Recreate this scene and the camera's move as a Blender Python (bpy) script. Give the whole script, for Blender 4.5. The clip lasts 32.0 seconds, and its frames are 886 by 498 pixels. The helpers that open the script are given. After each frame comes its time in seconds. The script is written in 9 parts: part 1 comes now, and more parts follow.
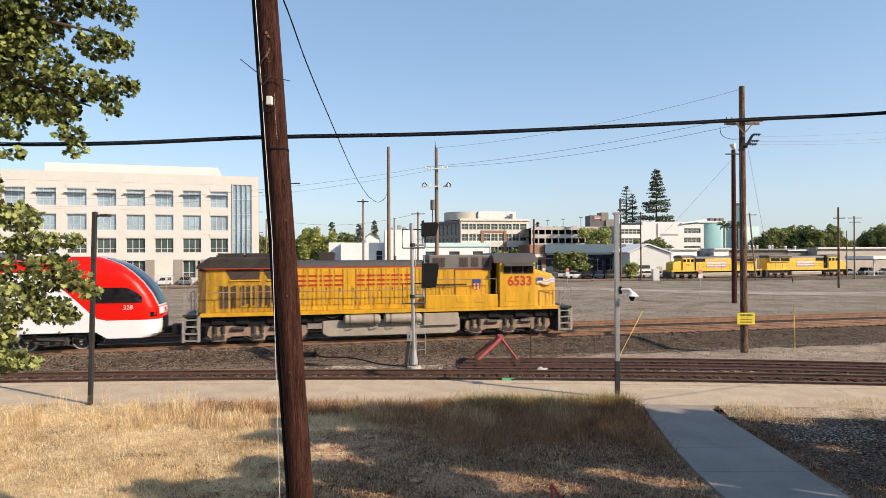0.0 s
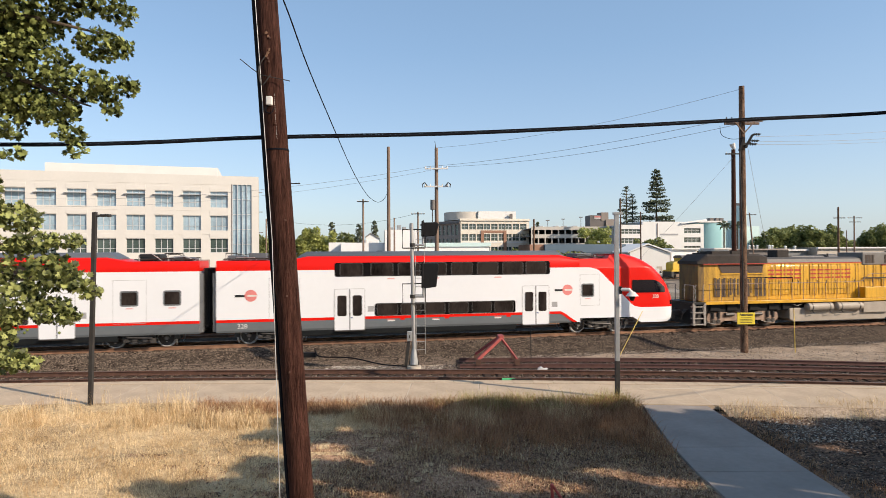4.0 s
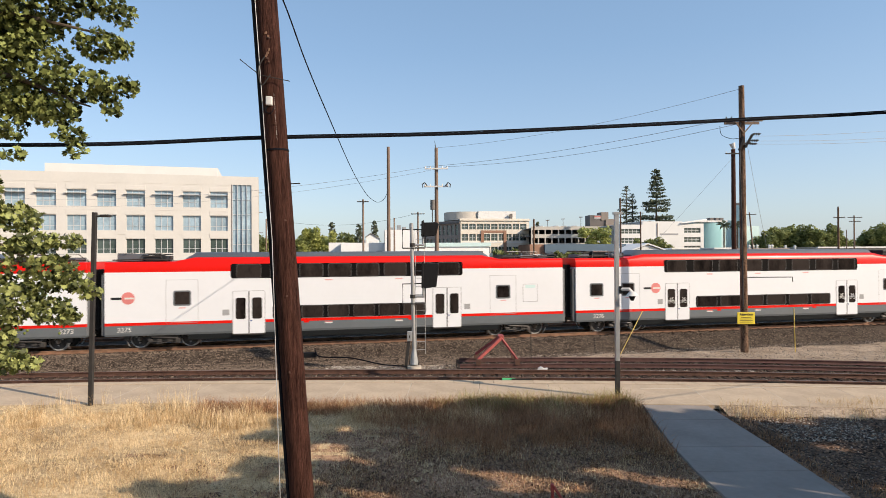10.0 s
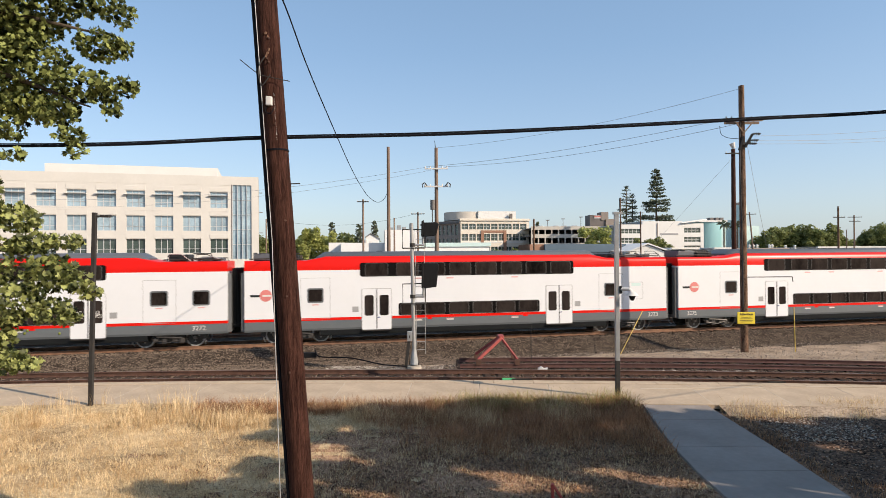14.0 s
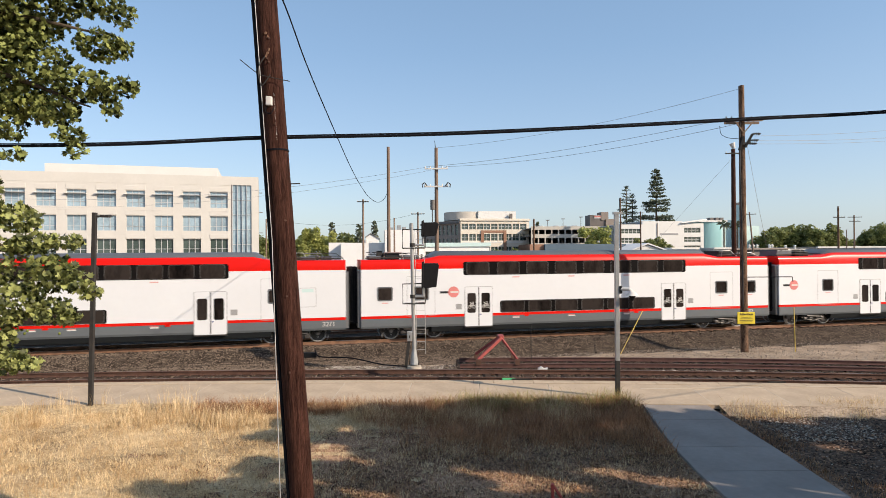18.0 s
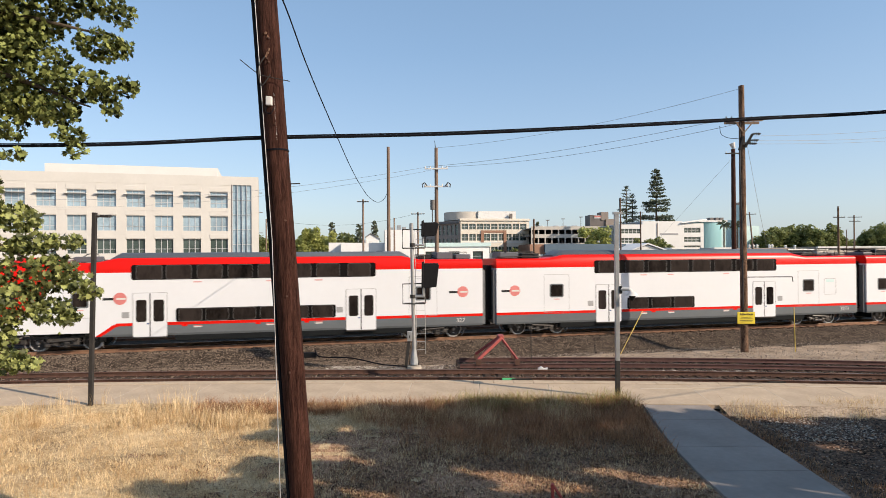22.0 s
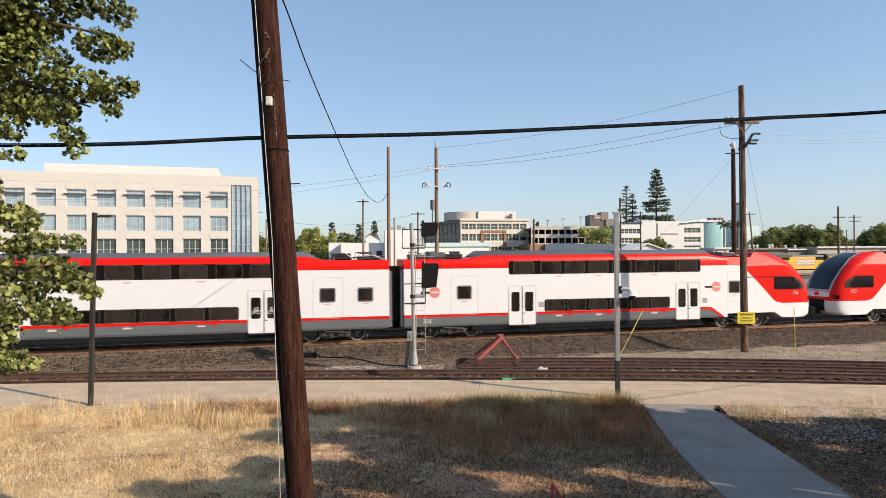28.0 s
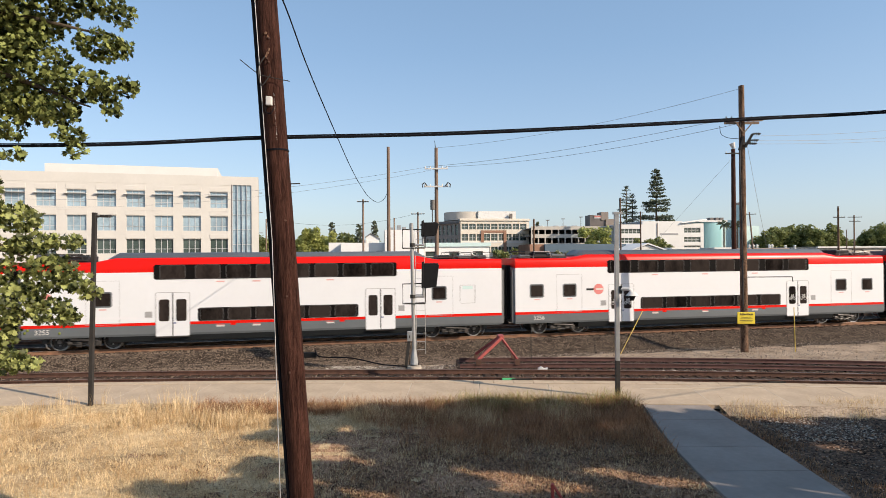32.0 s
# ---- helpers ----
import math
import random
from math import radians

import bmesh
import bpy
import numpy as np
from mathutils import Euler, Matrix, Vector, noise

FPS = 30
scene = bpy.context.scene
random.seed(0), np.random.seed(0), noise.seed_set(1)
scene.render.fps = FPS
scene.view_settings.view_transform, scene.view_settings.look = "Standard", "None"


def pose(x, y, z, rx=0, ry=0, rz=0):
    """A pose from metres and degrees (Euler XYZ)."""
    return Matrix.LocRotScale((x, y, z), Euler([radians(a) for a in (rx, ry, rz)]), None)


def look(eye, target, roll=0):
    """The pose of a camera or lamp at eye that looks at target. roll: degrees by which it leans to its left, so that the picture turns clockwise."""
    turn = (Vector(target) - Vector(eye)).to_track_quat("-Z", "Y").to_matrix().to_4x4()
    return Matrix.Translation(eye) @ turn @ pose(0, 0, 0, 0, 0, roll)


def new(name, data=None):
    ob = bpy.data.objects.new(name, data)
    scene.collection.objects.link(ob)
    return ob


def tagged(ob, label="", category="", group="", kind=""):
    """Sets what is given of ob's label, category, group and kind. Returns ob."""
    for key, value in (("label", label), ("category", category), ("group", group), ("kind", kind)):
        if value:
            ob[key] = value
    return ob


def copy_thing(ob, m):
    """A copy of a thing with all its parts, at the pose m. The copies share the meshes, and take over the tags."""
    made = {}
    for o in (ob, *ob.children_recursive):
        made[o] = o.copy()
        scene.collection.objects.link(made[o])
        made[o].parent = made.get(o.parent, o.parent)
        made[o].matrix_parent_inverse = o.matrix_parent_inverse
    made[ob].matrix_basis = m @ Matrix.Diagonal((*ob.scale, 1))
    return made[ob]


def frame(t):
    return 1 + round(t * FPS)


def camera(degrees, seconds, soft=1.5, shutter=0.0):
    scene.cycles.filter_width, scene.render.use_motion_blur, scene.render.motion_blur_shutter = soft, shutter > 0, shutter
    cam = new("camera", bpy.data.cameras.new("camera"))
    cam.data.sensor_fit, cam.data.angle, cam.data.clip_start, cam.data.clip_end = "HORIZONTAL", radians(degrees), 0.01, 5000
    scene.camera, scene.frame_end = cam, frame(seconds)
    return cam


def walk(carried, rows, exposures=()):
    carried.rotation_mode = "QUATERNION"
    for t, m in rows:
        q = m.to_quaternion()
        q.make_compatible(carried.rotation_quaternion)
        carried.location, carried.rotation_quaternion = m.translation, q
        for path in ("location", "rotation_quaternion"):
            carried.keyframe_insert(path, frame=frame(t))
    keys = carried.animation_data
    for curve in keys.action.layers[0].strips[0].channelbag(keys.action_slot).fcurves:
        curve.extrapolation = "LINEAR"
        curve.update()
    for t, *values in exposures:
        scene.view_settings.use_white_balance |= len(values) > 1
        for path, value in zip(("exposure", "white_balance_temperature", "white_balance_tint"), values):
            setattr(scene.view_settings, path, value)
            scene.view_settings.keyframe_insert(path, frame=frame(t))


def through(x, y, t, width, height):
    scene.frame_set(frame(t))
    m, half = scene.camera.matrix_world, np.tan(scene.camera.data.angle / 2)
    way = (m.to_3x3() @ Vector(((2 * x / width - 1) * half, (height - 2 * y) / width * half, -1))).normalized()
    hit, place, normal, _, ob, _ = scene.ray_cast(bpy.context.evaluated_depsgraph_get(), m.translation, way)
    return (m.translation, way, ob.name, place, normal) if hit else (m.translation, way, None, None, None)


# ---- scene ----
# ---- camera, path ----
cam = camera(71.95, 32.0, soft=0.6, shutter=0.3)
EYE = (0.0, 0.0, 4.82)


def view(roll):
    return look(EYE, (0.0, 100.0, 4.82 + 0.555), roll)


walk(cam, [(0, view(-0.25)), (3, view(-0.27)), (6, view(-0.30)), (10, view(-0.34)), (14, view(-0.38)), (20, view(-0.38)), (32, view(-0.38))],
     exposures=[(0, 0.31, 7350, 13), (1.5, 0.29, 7350, 13), (3.5, 0.26, 7350, 13), (6, 0.22, 7350, 13), (32, 0.22, 7350, 13)])

# ---- sky and sun ----
SUN_DIR = Vector((0.88, -0.47, 0.0)).normalized()
SUN_EL = radians(31)
world = bpy.data.worlds.new("sky")
scene.world = world
world.use_nodes = True
wn = world.node_tree
sky = wn.nodes.new("ShaderNodeTexSky")
sky.sky_type = "NISHITA"
sky.sun_disc = False
sky.sun_elevation = SUN_EL
sky.sun_rotation = math.atan2(SUN_DIR.x, SUN_DIR.y)
sky.air_density, sky.dust_density, sky.ozone_density = 1.0, 1.2, 3.8
haze = wn.nodes.new("ShaderNodeMix")
haze.data_type = "RGBA"
haze.inputs["Factor"].default_value = 0.42
# pale haze that thins out upwards
sky_dir, up_part, tint = wn.nodes.new("ShaderNodeTexCoord"), wn.nodes.new("ShaderNodeSeparateXYZ"), wn.nodes.new("ShaderNodeValToRGB")
wn.links.new(sky_dir.outputs["Generated"], up_part.inputs[0])
wn.links.new(up_part.outputs["Z"], tint.inputs[0])
HAZE = ((0.0, (0.66, 0.93, 1.24)), (0.08, (0.62, 0.88, 1.23)), (0.16, (0.52, 0.82, 1.22)), (0.31, (0.37, 0.69, 1.13)), (0.6, (0.27, 0.55, 0.95)))
while len(tint.color_ramp.elements) < len(HAZE):
    tint.color_ramp.elements.new(0.5)
for stop, (at, rgb) in zip(tint.color_ramp.elements, HAZE):
    stop.position, stop.color = at, (*rgb, 1)
gain = wn.nodes.new("ShaderNodeVectorMath")
gain.operation, gain.inputs["Scale"].default_value = "SCALE", 5.0
wn.links.new(tint.outputs[0], gain.inputs[0])
wn.links.new(gain.outputs[0], haze.inputs["B"])
wn.links.new(sky.outputs[0], haze.inputs["A"])
wn.links.new(haze.outputs["Result"], wn.nodes["Background"].inputs[0])
wn.nodes["Background"].inputs[1].default_value = 0.15
sun = new("sun", bpy.data.lights.new("sun", "SUN"))
sun.data.energy, sun.data.angle, sun.data.color = 4.9, radians(0.5), (1.0, 0.91, 0.80)
to_sun = Vector((SUN_DIR.x * math.cos(SUN_EL), SUN_DIR.y * math.cos(SUN_EL), math.sin(SUN_EL)))
sun.matrix_world = look(tuple(to_sun * 200), (0, 0, 0))


# ---- materials ----
ALBEDO = 0.87


def mat(name, rgb, rough=0.6, metal=0.0, vary=0.18, scale=1.5, bump=0.0, bscale=40.0, spec=0.5, coat=0.0, rand=0.0, rgb2=None, stretch=None, trans=0.0, grain=0.0, island=0.0):
    rgb, rgb2 = [c * ALBEDO for c in rgb], rgb2 and [c * ALBEDO for c in rgb2]
    m = bpy.data.materials.new(name)
    m.use_nodes = True
    n, l = m.node_tree.nodes, m.node_tree.links
    b = n["Principled BSDF"]
    b.inputs["Roughness"].default_value, b.inputs["Metallic"].default_value = rough, metal
    b.inputs["Specular IOR Level"].default_value, b.inputs["Coat Weight"].default_value = (spec if rough < 0.84 else 0.1), coat
    b.inputs["Coat Roughness"].default_value = 0.06
    if trans:
        b.inputs["Transmission Weight"].default_value = trans
    tc = n.new("ShaderNodeTexCoord")
    src = tc.outputs["Object"]
    if stretch:
        mp = n.new("ShaderNodeMapping")
        mp.inputs["Scale"].default_value = stretch
        l.new(src, mp.inputs[0])
        src = mp.outputs[0]
    big, fine = n.new("ShaderNodeTexNoise"), n.new("ShaderNodeTexNoise")
    big.inputs["Scale"].default_value, big.inputs["Detail"].default_value = scale, 4
    fine.inputs["Scale"].default_value, fine.inputs["Detail"].default_value = scale * 9, 3
    l.new(src, big.inputs["Vector"]), l.new(src, fine.inputs["Vector"])
    mixn = n.new("ShaderNodeMath")
    mixn.operation = "MULTIPLY_ADD"
    mixn.inputs[1].default_value = 0.45
    l.new(fine.outputs[0], mixn.inputs[0]), l.new(big.outputs[0], mixn.inputs[2])
    val = mixn.outputs[0]
    if grain:
        gr, ga = n.new("ShaderNodeTexNoise"), n.new("ShaderNodeMath")
        gr.inputs["Scale"].default_value, gr.inputs["Detail"].default_value = 11.0, 5
        gs = n.new("ShaderNodeMath")
        gs.operation, gs.inputs[1].default_value = "SUBTRACT", 0.5
        ga.operation, ga.inputs[1].default_value = "MULTIPLY_ADD", grain
        l.new(src, gr.inputs["Vector"]), l.new(gr.outputs[0], gs.inputs[0]), l.new(gs.outputs[0], ga.inputs[0]), l.new(val, ga.inputs[2])
        val = ga.outputs[0]
    if rand:
        oi = n.new("ShaderNodeObjectInfo")
        ad = n.new("ShaderNodeMath")
        ad.operation = "MULTIPLY_ADD"
        ad.inputs[1].default_value = rand
        l.new(oi.outputs["Random"], ad.inputs[0]), l.new(val, ad.inputs[2])
        val = ad.outputs[0]
    if island:
        gi, ai = n.new("ShaderNodeNewGeometry"), n.new("ShaderNodeMath")
        ai.operation, ai.inputs[1].default_value = "MULTIPLY_ADD", island
        l.new(gi.outputs["Random Per Island"], ai.inputs[0]), l.new(val, ai.inputs[2])
        val = ai.outputs[0]
    ramp = n.new("ShaderNodeValToRGB")
    mid = 0.72 + rand / 2 + island / 2
    ramp.color_ramp.elements[0].position, ramp.color_ramp.elements[1].position = max(0, mid - 0.28), min(1, mid + 0.26)
    lo = [c * (1 - vary) for c in rgb]
    hi = rgb2 or [min(1, c * (1 + vary)) for c in rgb]
    ramp.color_ramp.elements[0].color, ramp.color_ramp.elements[1].color = (*lo, 1), (*hi, 1)
    l.new(val, ramp.inputs[0]), l.new(ramp.outputs[0], b.inputs["Base Color"])
    if bump:
        bn, bu = n.new("ShaderNodeTexNoise"), n.new("ShaderNodeBump")
        bn.inputs["Scale"].default_value, bn.inputs["Detail"].default_value = bscale, 4
        bu.inputs["Strength"].default_value, bu.inputs["Distance"].default_value = bump, 0.6 / bscale
        l.new(src, bn.inputs["Vector"]), l.new(bn.outputs[0], bu.inputs["Height"]), l.new(bu.outputs[0], b.inputs["Normal"])
    return m


M_EARTH = mat("yard_earth", (0.225, 0.175, 0.13), 0.95, vary=0.35, scale=0.35, bump=0.8, bscale=14, rgb2=(0.35, 0.29, 0.23), grain=1.2)
M_GRASSBED = mat("dry_thatch", (0.34, 0.23, 0.13), 0.95, vary=0.3, scale=0.5, bump=0.8, bscale=22, rgb2=(0.74, 0.565, 0.345), grain=1.0)
M_BALLAST = mat("ballast_bed", (0.055, 0.038, 0.027), 0.95, vary=0.5, scale=2.2, bump=1.0, bscale=24, rgb2=(0.115, 0.088, 0.068), grain=1.6)
M_STONE = mat("ballast_stone", (0.034, 0.024, 0.018), 0.9, vary=0.5, scale=3, rgb2=(0.215, 0.165, 0.127), island=0.6)
M_GRAVEL = mat("pale_gravel", (0.17, 0.14, 0.11), 0.95, vary=0.35, scale=4, rgb2=(0.52, 0.46, 0.39), island=0.5)
M_CONC = mat("sidewalk_concrete", (0.505, 0.395, 0.285), 0.85, vary=0.16, scale=0.9, bump=0.25, bscale=60, rand=0.12)
M_CONCJ = mat("pale_joint_mortar", (0.56, 0.47, 0.37), 0.9, vary=0.15, scale=2.0)
M_PATH = mat("path_concrete", (0.315, 0.275, 0.245), 0.85, vary=0.14, scale=0.8, bump=0.25, bscale=60, rand=0.08)
M_RUST = mat("rusty_rail_steel", (0.125, 0.062, 0.042), 0.75, 0.2, vary=0.35, scale=4, bump=0.2)
M_RUST2 = mat("orange_brown_rail", (0.26, 0.14, 0.085), 0.8, 0.15, vary=0.35, scale=3, bump=0.2)
M_RAILTOP = mat("worn_rail_head", (0.20, 0.13, 0.10), 0.35, 0.8, vary=0.3, scale=3)
M_TIE = mat("creosoted_tie", (0.062, 0.040, 0.030), 0.9, vary=0.4, scale=3, bump=0.6, stretch=(8, 1, 8), rand=0.2)
M_WHITE = mat("white_train_paint", (0.80, 0.815, 0.835), 0.28, vary=0.025, scale=0.5, coat=0.4)
M_RED = mat("red_train_paint", (0.74, 0.010, 0.005), 0.34, vary=0.05, scale=0.6, spec=0.22, coat=0.03)
M_GREY = mat("grey_train_paint", (0.135, 0.15, 0.16), 0.35, vary=0.08, scale=0.8, coat=0.2)
M_ENDG = mat("car_end_grey", (0.15, 0.155, 0.16), 0.5, vary=0.1, scale=1.0)
M_DGREY = mat("dark_train_skirt", (0.018, 0.021, 0.023), 0.5, vary=0.2, scale=1.5, spec=0.25)
M_ROOFG = mat("grey_train_roof", (0.095, 0.105, 0.12), 0.5, vary=0.12, scale=0.8)
M_BAND = mat("black_window_band", (0.008, 0.007, 0.007), 0.25, vary=0.1, spec=0.12)
# paler streaks in the tint stand in for reflections and seats
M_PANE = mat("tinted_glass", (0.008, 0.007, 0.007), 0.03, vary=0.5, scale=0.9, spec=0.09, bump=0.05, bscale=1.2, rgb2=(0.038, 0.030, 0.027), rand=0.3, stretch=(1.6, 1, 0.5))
M_SCREEN = mat("dark_windscreen_glass", (0.006, 0.007, 0.012), 0.04, vary=0.2, spec=0.5)
M_RUBBER = mat("window_rubber", (0.085, 0.08, 0.078), 0.6, vary=0.1)
M_BLACK = mat("black_rubber", (0.010, 0.010, 0.011), 0.7, vary=0.25, scale=6, spec=0.2)
M_UNDER = mat("bogie_steel", (0.070, 0.062, 0.056), 0.5, 0.3, vary=0.4, scale=6)
M_UNDER2 = mat("oily_wheel_disc", (0.075, 0.068, 0.062), 0.45, 0.4, vary=0.5, scale=7)
M_STEPS = mat("worn_step_steel", (0.34, 0.31, 0.28), 0.6, 0.2, vary=0.3, scale=4)
M_WHEEL = mat("wheel_steel", (0.60, 0.585, 0.57), 0.4, 0.45, vary=0.3, scale=6)
M_STEEL = mat("galvanised_steel", (0.46, 0.46, 0.45), 0.45, 0.6, vary=0.12, scale=5)
M_SEAM = mat("panel_seam", (0.34, 0.34, 0.34), 0.6, vary=0.1)
M_YELLOW = mat("yellow_loco_paint", (0.62, 0.325, 0.018), 0.42, vary=0.26, scale=1.0, coat=0.15, stretch=(3, 3, 0.45), grain=0.35)
M_YDARK = mat("sooty_yellow_paint", (0.42, 0.225, 0.018), 0.5, vary=0.5, scale=1.4, stretch=(3, 3, 0.5), rgb2=(0.62, 0.34, 0.025), grain=0.6)
M_YELLOW2 = mat("sunny_yellow_loco_paint", (0.74, 0.46, 0.05), 0.45, vary=0.18, scale=0.8, stretch=(2, 2, 0.5))
M_HGREY = mat("housing_grey_paint", (0.15, 0.138, 0.126), 0.55, vary=0.15, scale=1.2)
M_YDIRT = mat("brown_stained_yellow", (0.30, 0.155, 0.02), 0.6, vary=0.35, scale=2.0)
M_LGREY = mat("loco_roof_grey", (0.066, 0.059, 0.054), 0.55, vary=0.15, scale=1.0)
M_LDIRT = mat("dusty_loco_steel", (0.285, 0.19, 0.135), 0.75, vary=0.35, scale=2.0, bump=0.2)
M_TANK = mat("dusty_pale_tank", (0.35, 0.30, 0.245), 0.6, vary=0.15, scale=2.0)
M_YBROWN = mat("soot_browned_paint", (0.075, 0.045, 0.018), 0.6, vary=0.5, scale=2.0, stretch=(3, 3, 0.5), rgb2=(0.24, 0.13, 0.02))
M_SOOT = mat("sooty_brown_roof", (0.042, 0.035, 0.031), 0.75, vary=0.4, scale=1.2, spec=0.2)
M_GRILLE = mat("brown_grille_mesh", (0.055, 0.034, 0.024), 0.7, vary=0.4, scale=6, stretch=(6, 6, 0.6))
M_LRED = mat("red_lettering", (0.45, 0.035, 0.018), 0.45, vary=0.1)
M_LBLUE = mat("blue_emblem", (0.03, 0.06, 0.24), 0.45, vary=0.1)
M_POLE = mat("weathered_pole_wood", (0.042, 0.016, 0.011), 0.85, vary=0.6, scale=2.6, bump=1.0, bscale=16, stretch=(10, 10, 0.6), rgb2=(0.118, 0.050, 0.036), grain=0.8)
M_POLE2 = mat("brown_pole_wood", (0.055, 0.031, 0.021), 0.85, vary=0.5, scale=1.6, bump=0.8, stretch=(5, 5, 1.2), rgb2=(0.27, 0.165, 0.11), grain=1.4)
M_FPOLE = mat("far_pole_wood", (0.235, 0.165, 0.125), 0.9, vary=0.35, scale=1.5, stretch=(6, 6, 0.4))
M_WIRE = mat("black_cable", (0.010, 0.011, 0.015), 0.86, vary=0.1)
M_TWIRE = mat("thin_wire", (0.28, 0.29, 0.31), 0.5, vary=0.1)
M_STUCCO = mat("cream_stucco", (0.645, 0.618, 0.57), 0.85, vary=0.05, scale=0.25, bump=0.05)
M_SCREENW = mat("pale_plant_screen", (0.72, 0.70, 0.665), 0.85, vary=0.04, scale=0.3)
M_STUCCOD = mat("tan_base_stone", (0.50, 0.44, 0.37), 0.85, vary=0.1, scale=0.6)
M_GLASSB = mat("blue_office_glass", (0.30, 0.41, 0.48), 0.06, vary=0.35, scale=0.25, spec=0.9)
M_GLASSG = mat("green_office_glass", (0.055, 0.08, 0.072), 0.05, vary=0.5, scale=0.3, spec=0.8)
M_MULL = mat("pale_mullion", (0.55, 0.56, 0.56), 0.5, 0.2, vary=0.05)
M_WBLD = mat("white_render", (0.77, 0.755, 0.72), 0.85, vary=0.05, scale=0.3)
M_TANG = mat("garage_concrete", (0.60, 0.55, 0.48), 0.85, vary=0.08, scale=0.3)
M_WBLD2 = mat("bright_white_render", (0.86, 0.85, 0.825), 0.85, vary=0.05, scale=0.3)
M_PIER = mat("grey_brown_pier", (0.33, 0.28, 0.245), 0.85, vary=0.08, scale=0.4)
M_BRICK = mat("red_brick_cladding", (0.34, 0.195, 0.135), 0.85, vary=0.15, scale=0.6)
M_TAN = mat("tan_cladding", (0.76, 0.69, 0.585), 0.85, vary=0.08, scale=0.3)
M_DARKF = mat("shaded_metal_cladding", (0.16, 0.14, 0.13), 0.7, vary=0.15, scale=0.4)
M_TEAL = mat("teal_cladding", (0.28, 0.52, 0.54), 0.35, vary=0.06, scale=0.1, spec=0.6)
M_TEALP = mat("pale_teal_wall", (0.58, 0.76, 0.74), 0.6, vary=0.05, scale=0.1)
M_BLUEW = mat("blue_shed_wall", (0.05, 0.075, 0.11), 0.6, vary=0.1, scale=0.4)
M_GROOF = mat("grey_flat_roof", (0.24, 0.24, 0.235), 0.85, vary=0.1, scale=0.4)
M_VOID = mat("dark_opening", (0.02, 0.02, 0.022), 0.7, vary=0.3)
M_LEAF = mat("plane_leaf", (0.075, 0.105, 0.018), 0.5, vary=0.4, scale=2.5, rgb2=(0.20, 0.24, 0.055), spec=0.35)
M_BARK = mat("bark", (0.12, 0.095, 0.07), 0.9, vary=0.35, scale=3, bump=0.6)
M_SIGNY = mat("yellow_sign_sheet", (0.80, 0.62, 0.05), 0.5, vary=0.06, scale=3)
M_INK = mat("black_ink", (0.02, 0.02, 0.02), 0.6, vary=0.1)
M_BUMP = mat("faded_red_paint", (0.33, 0.062, 0.054), 0.65, vary=0.3, scale=4, bump=0.2)
M_SIDING = mat("oxide_red_rail", (0.125, 0.060, 0.050), 0.7, 0.2, vary=0.3, scale=4)
M_RUBBLE = mat("bed_stones", (0.075, 0.048, 0.034), 0.9, vary=0.5, scale=3, rgb2=(0.40, 0.34, 0.28), island=0.5)
# litter brown, kept dark and reddish to stand in for tree shade
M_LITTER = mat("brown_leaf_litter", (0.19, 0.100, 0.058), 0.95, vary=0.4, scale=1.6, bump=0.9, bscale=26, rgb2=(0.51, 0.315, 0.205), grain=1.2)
M_GREEN = mat("green_marker_paint", (0.10, 0.60, 0.26), 0.5, vary=0.1)
M_YSTRAP = mat("yellow_guy_guard", (0.70, 0.50, 0.10), 0.5, vary=0.15, scale=4)
M_DSTEEL = mat("dark_post_steel", (0.040, 0.036, 0.033), 0.65, 0.1, vary=0.25, scale=4, spec=0.3)
M_DECAL = mat("pale_label_red", (0.70, 0.22, 0.20), 0.5, vary=0.1)
M_NOTICE = mat("faded_pink_print", (0.74, 0.42, 0.40), 0.5, vary=0.1)
M_BLUEB = mat("dull_blue_fascia", (0.085, 0.135, 0.18), 0.6, vary=0.08, scale=0.5)
M_DIRT = mat("tan_trackside_dirt", (0.30, 0.215, 0.145), 0.95, vary=0.4, scale=0.8, bump=0.9, bscale=16, rgb2=(0.54, 0.42, 0.31), grain=1.3)
M_MUTEP = mat("faded_pink_stripe", (0.56, 0.36, 0.29), 0.5, vary=0.15, scale=3)
M_MUTEW = mat("faded_white_stripe", (0.68, 0.64, 0.56), 0.5, vary=0.15, scale=3)
M_FARBAL = mat("far_ballast", (0.10, 0.083, 0.07), 0.95, vary=0.4, scale=0.6, bump=0.6, bscale=10, rgb2=(0.19, 0.165, 0.14), grain=1.2)
M_ROAD = mat("pale_yard_dirt", (0.29, 0.245, 0.20), 0.95, vary=0.3, scale=0.25, bump=0.6, bscale=14, rgb2=(0.46, 0.40, 0.335), grain=1.0)
M_OFFW = mat("off_white_plastic", (0.72, 0.70, 0.66), 0.45, vary=0.06, scale=4)


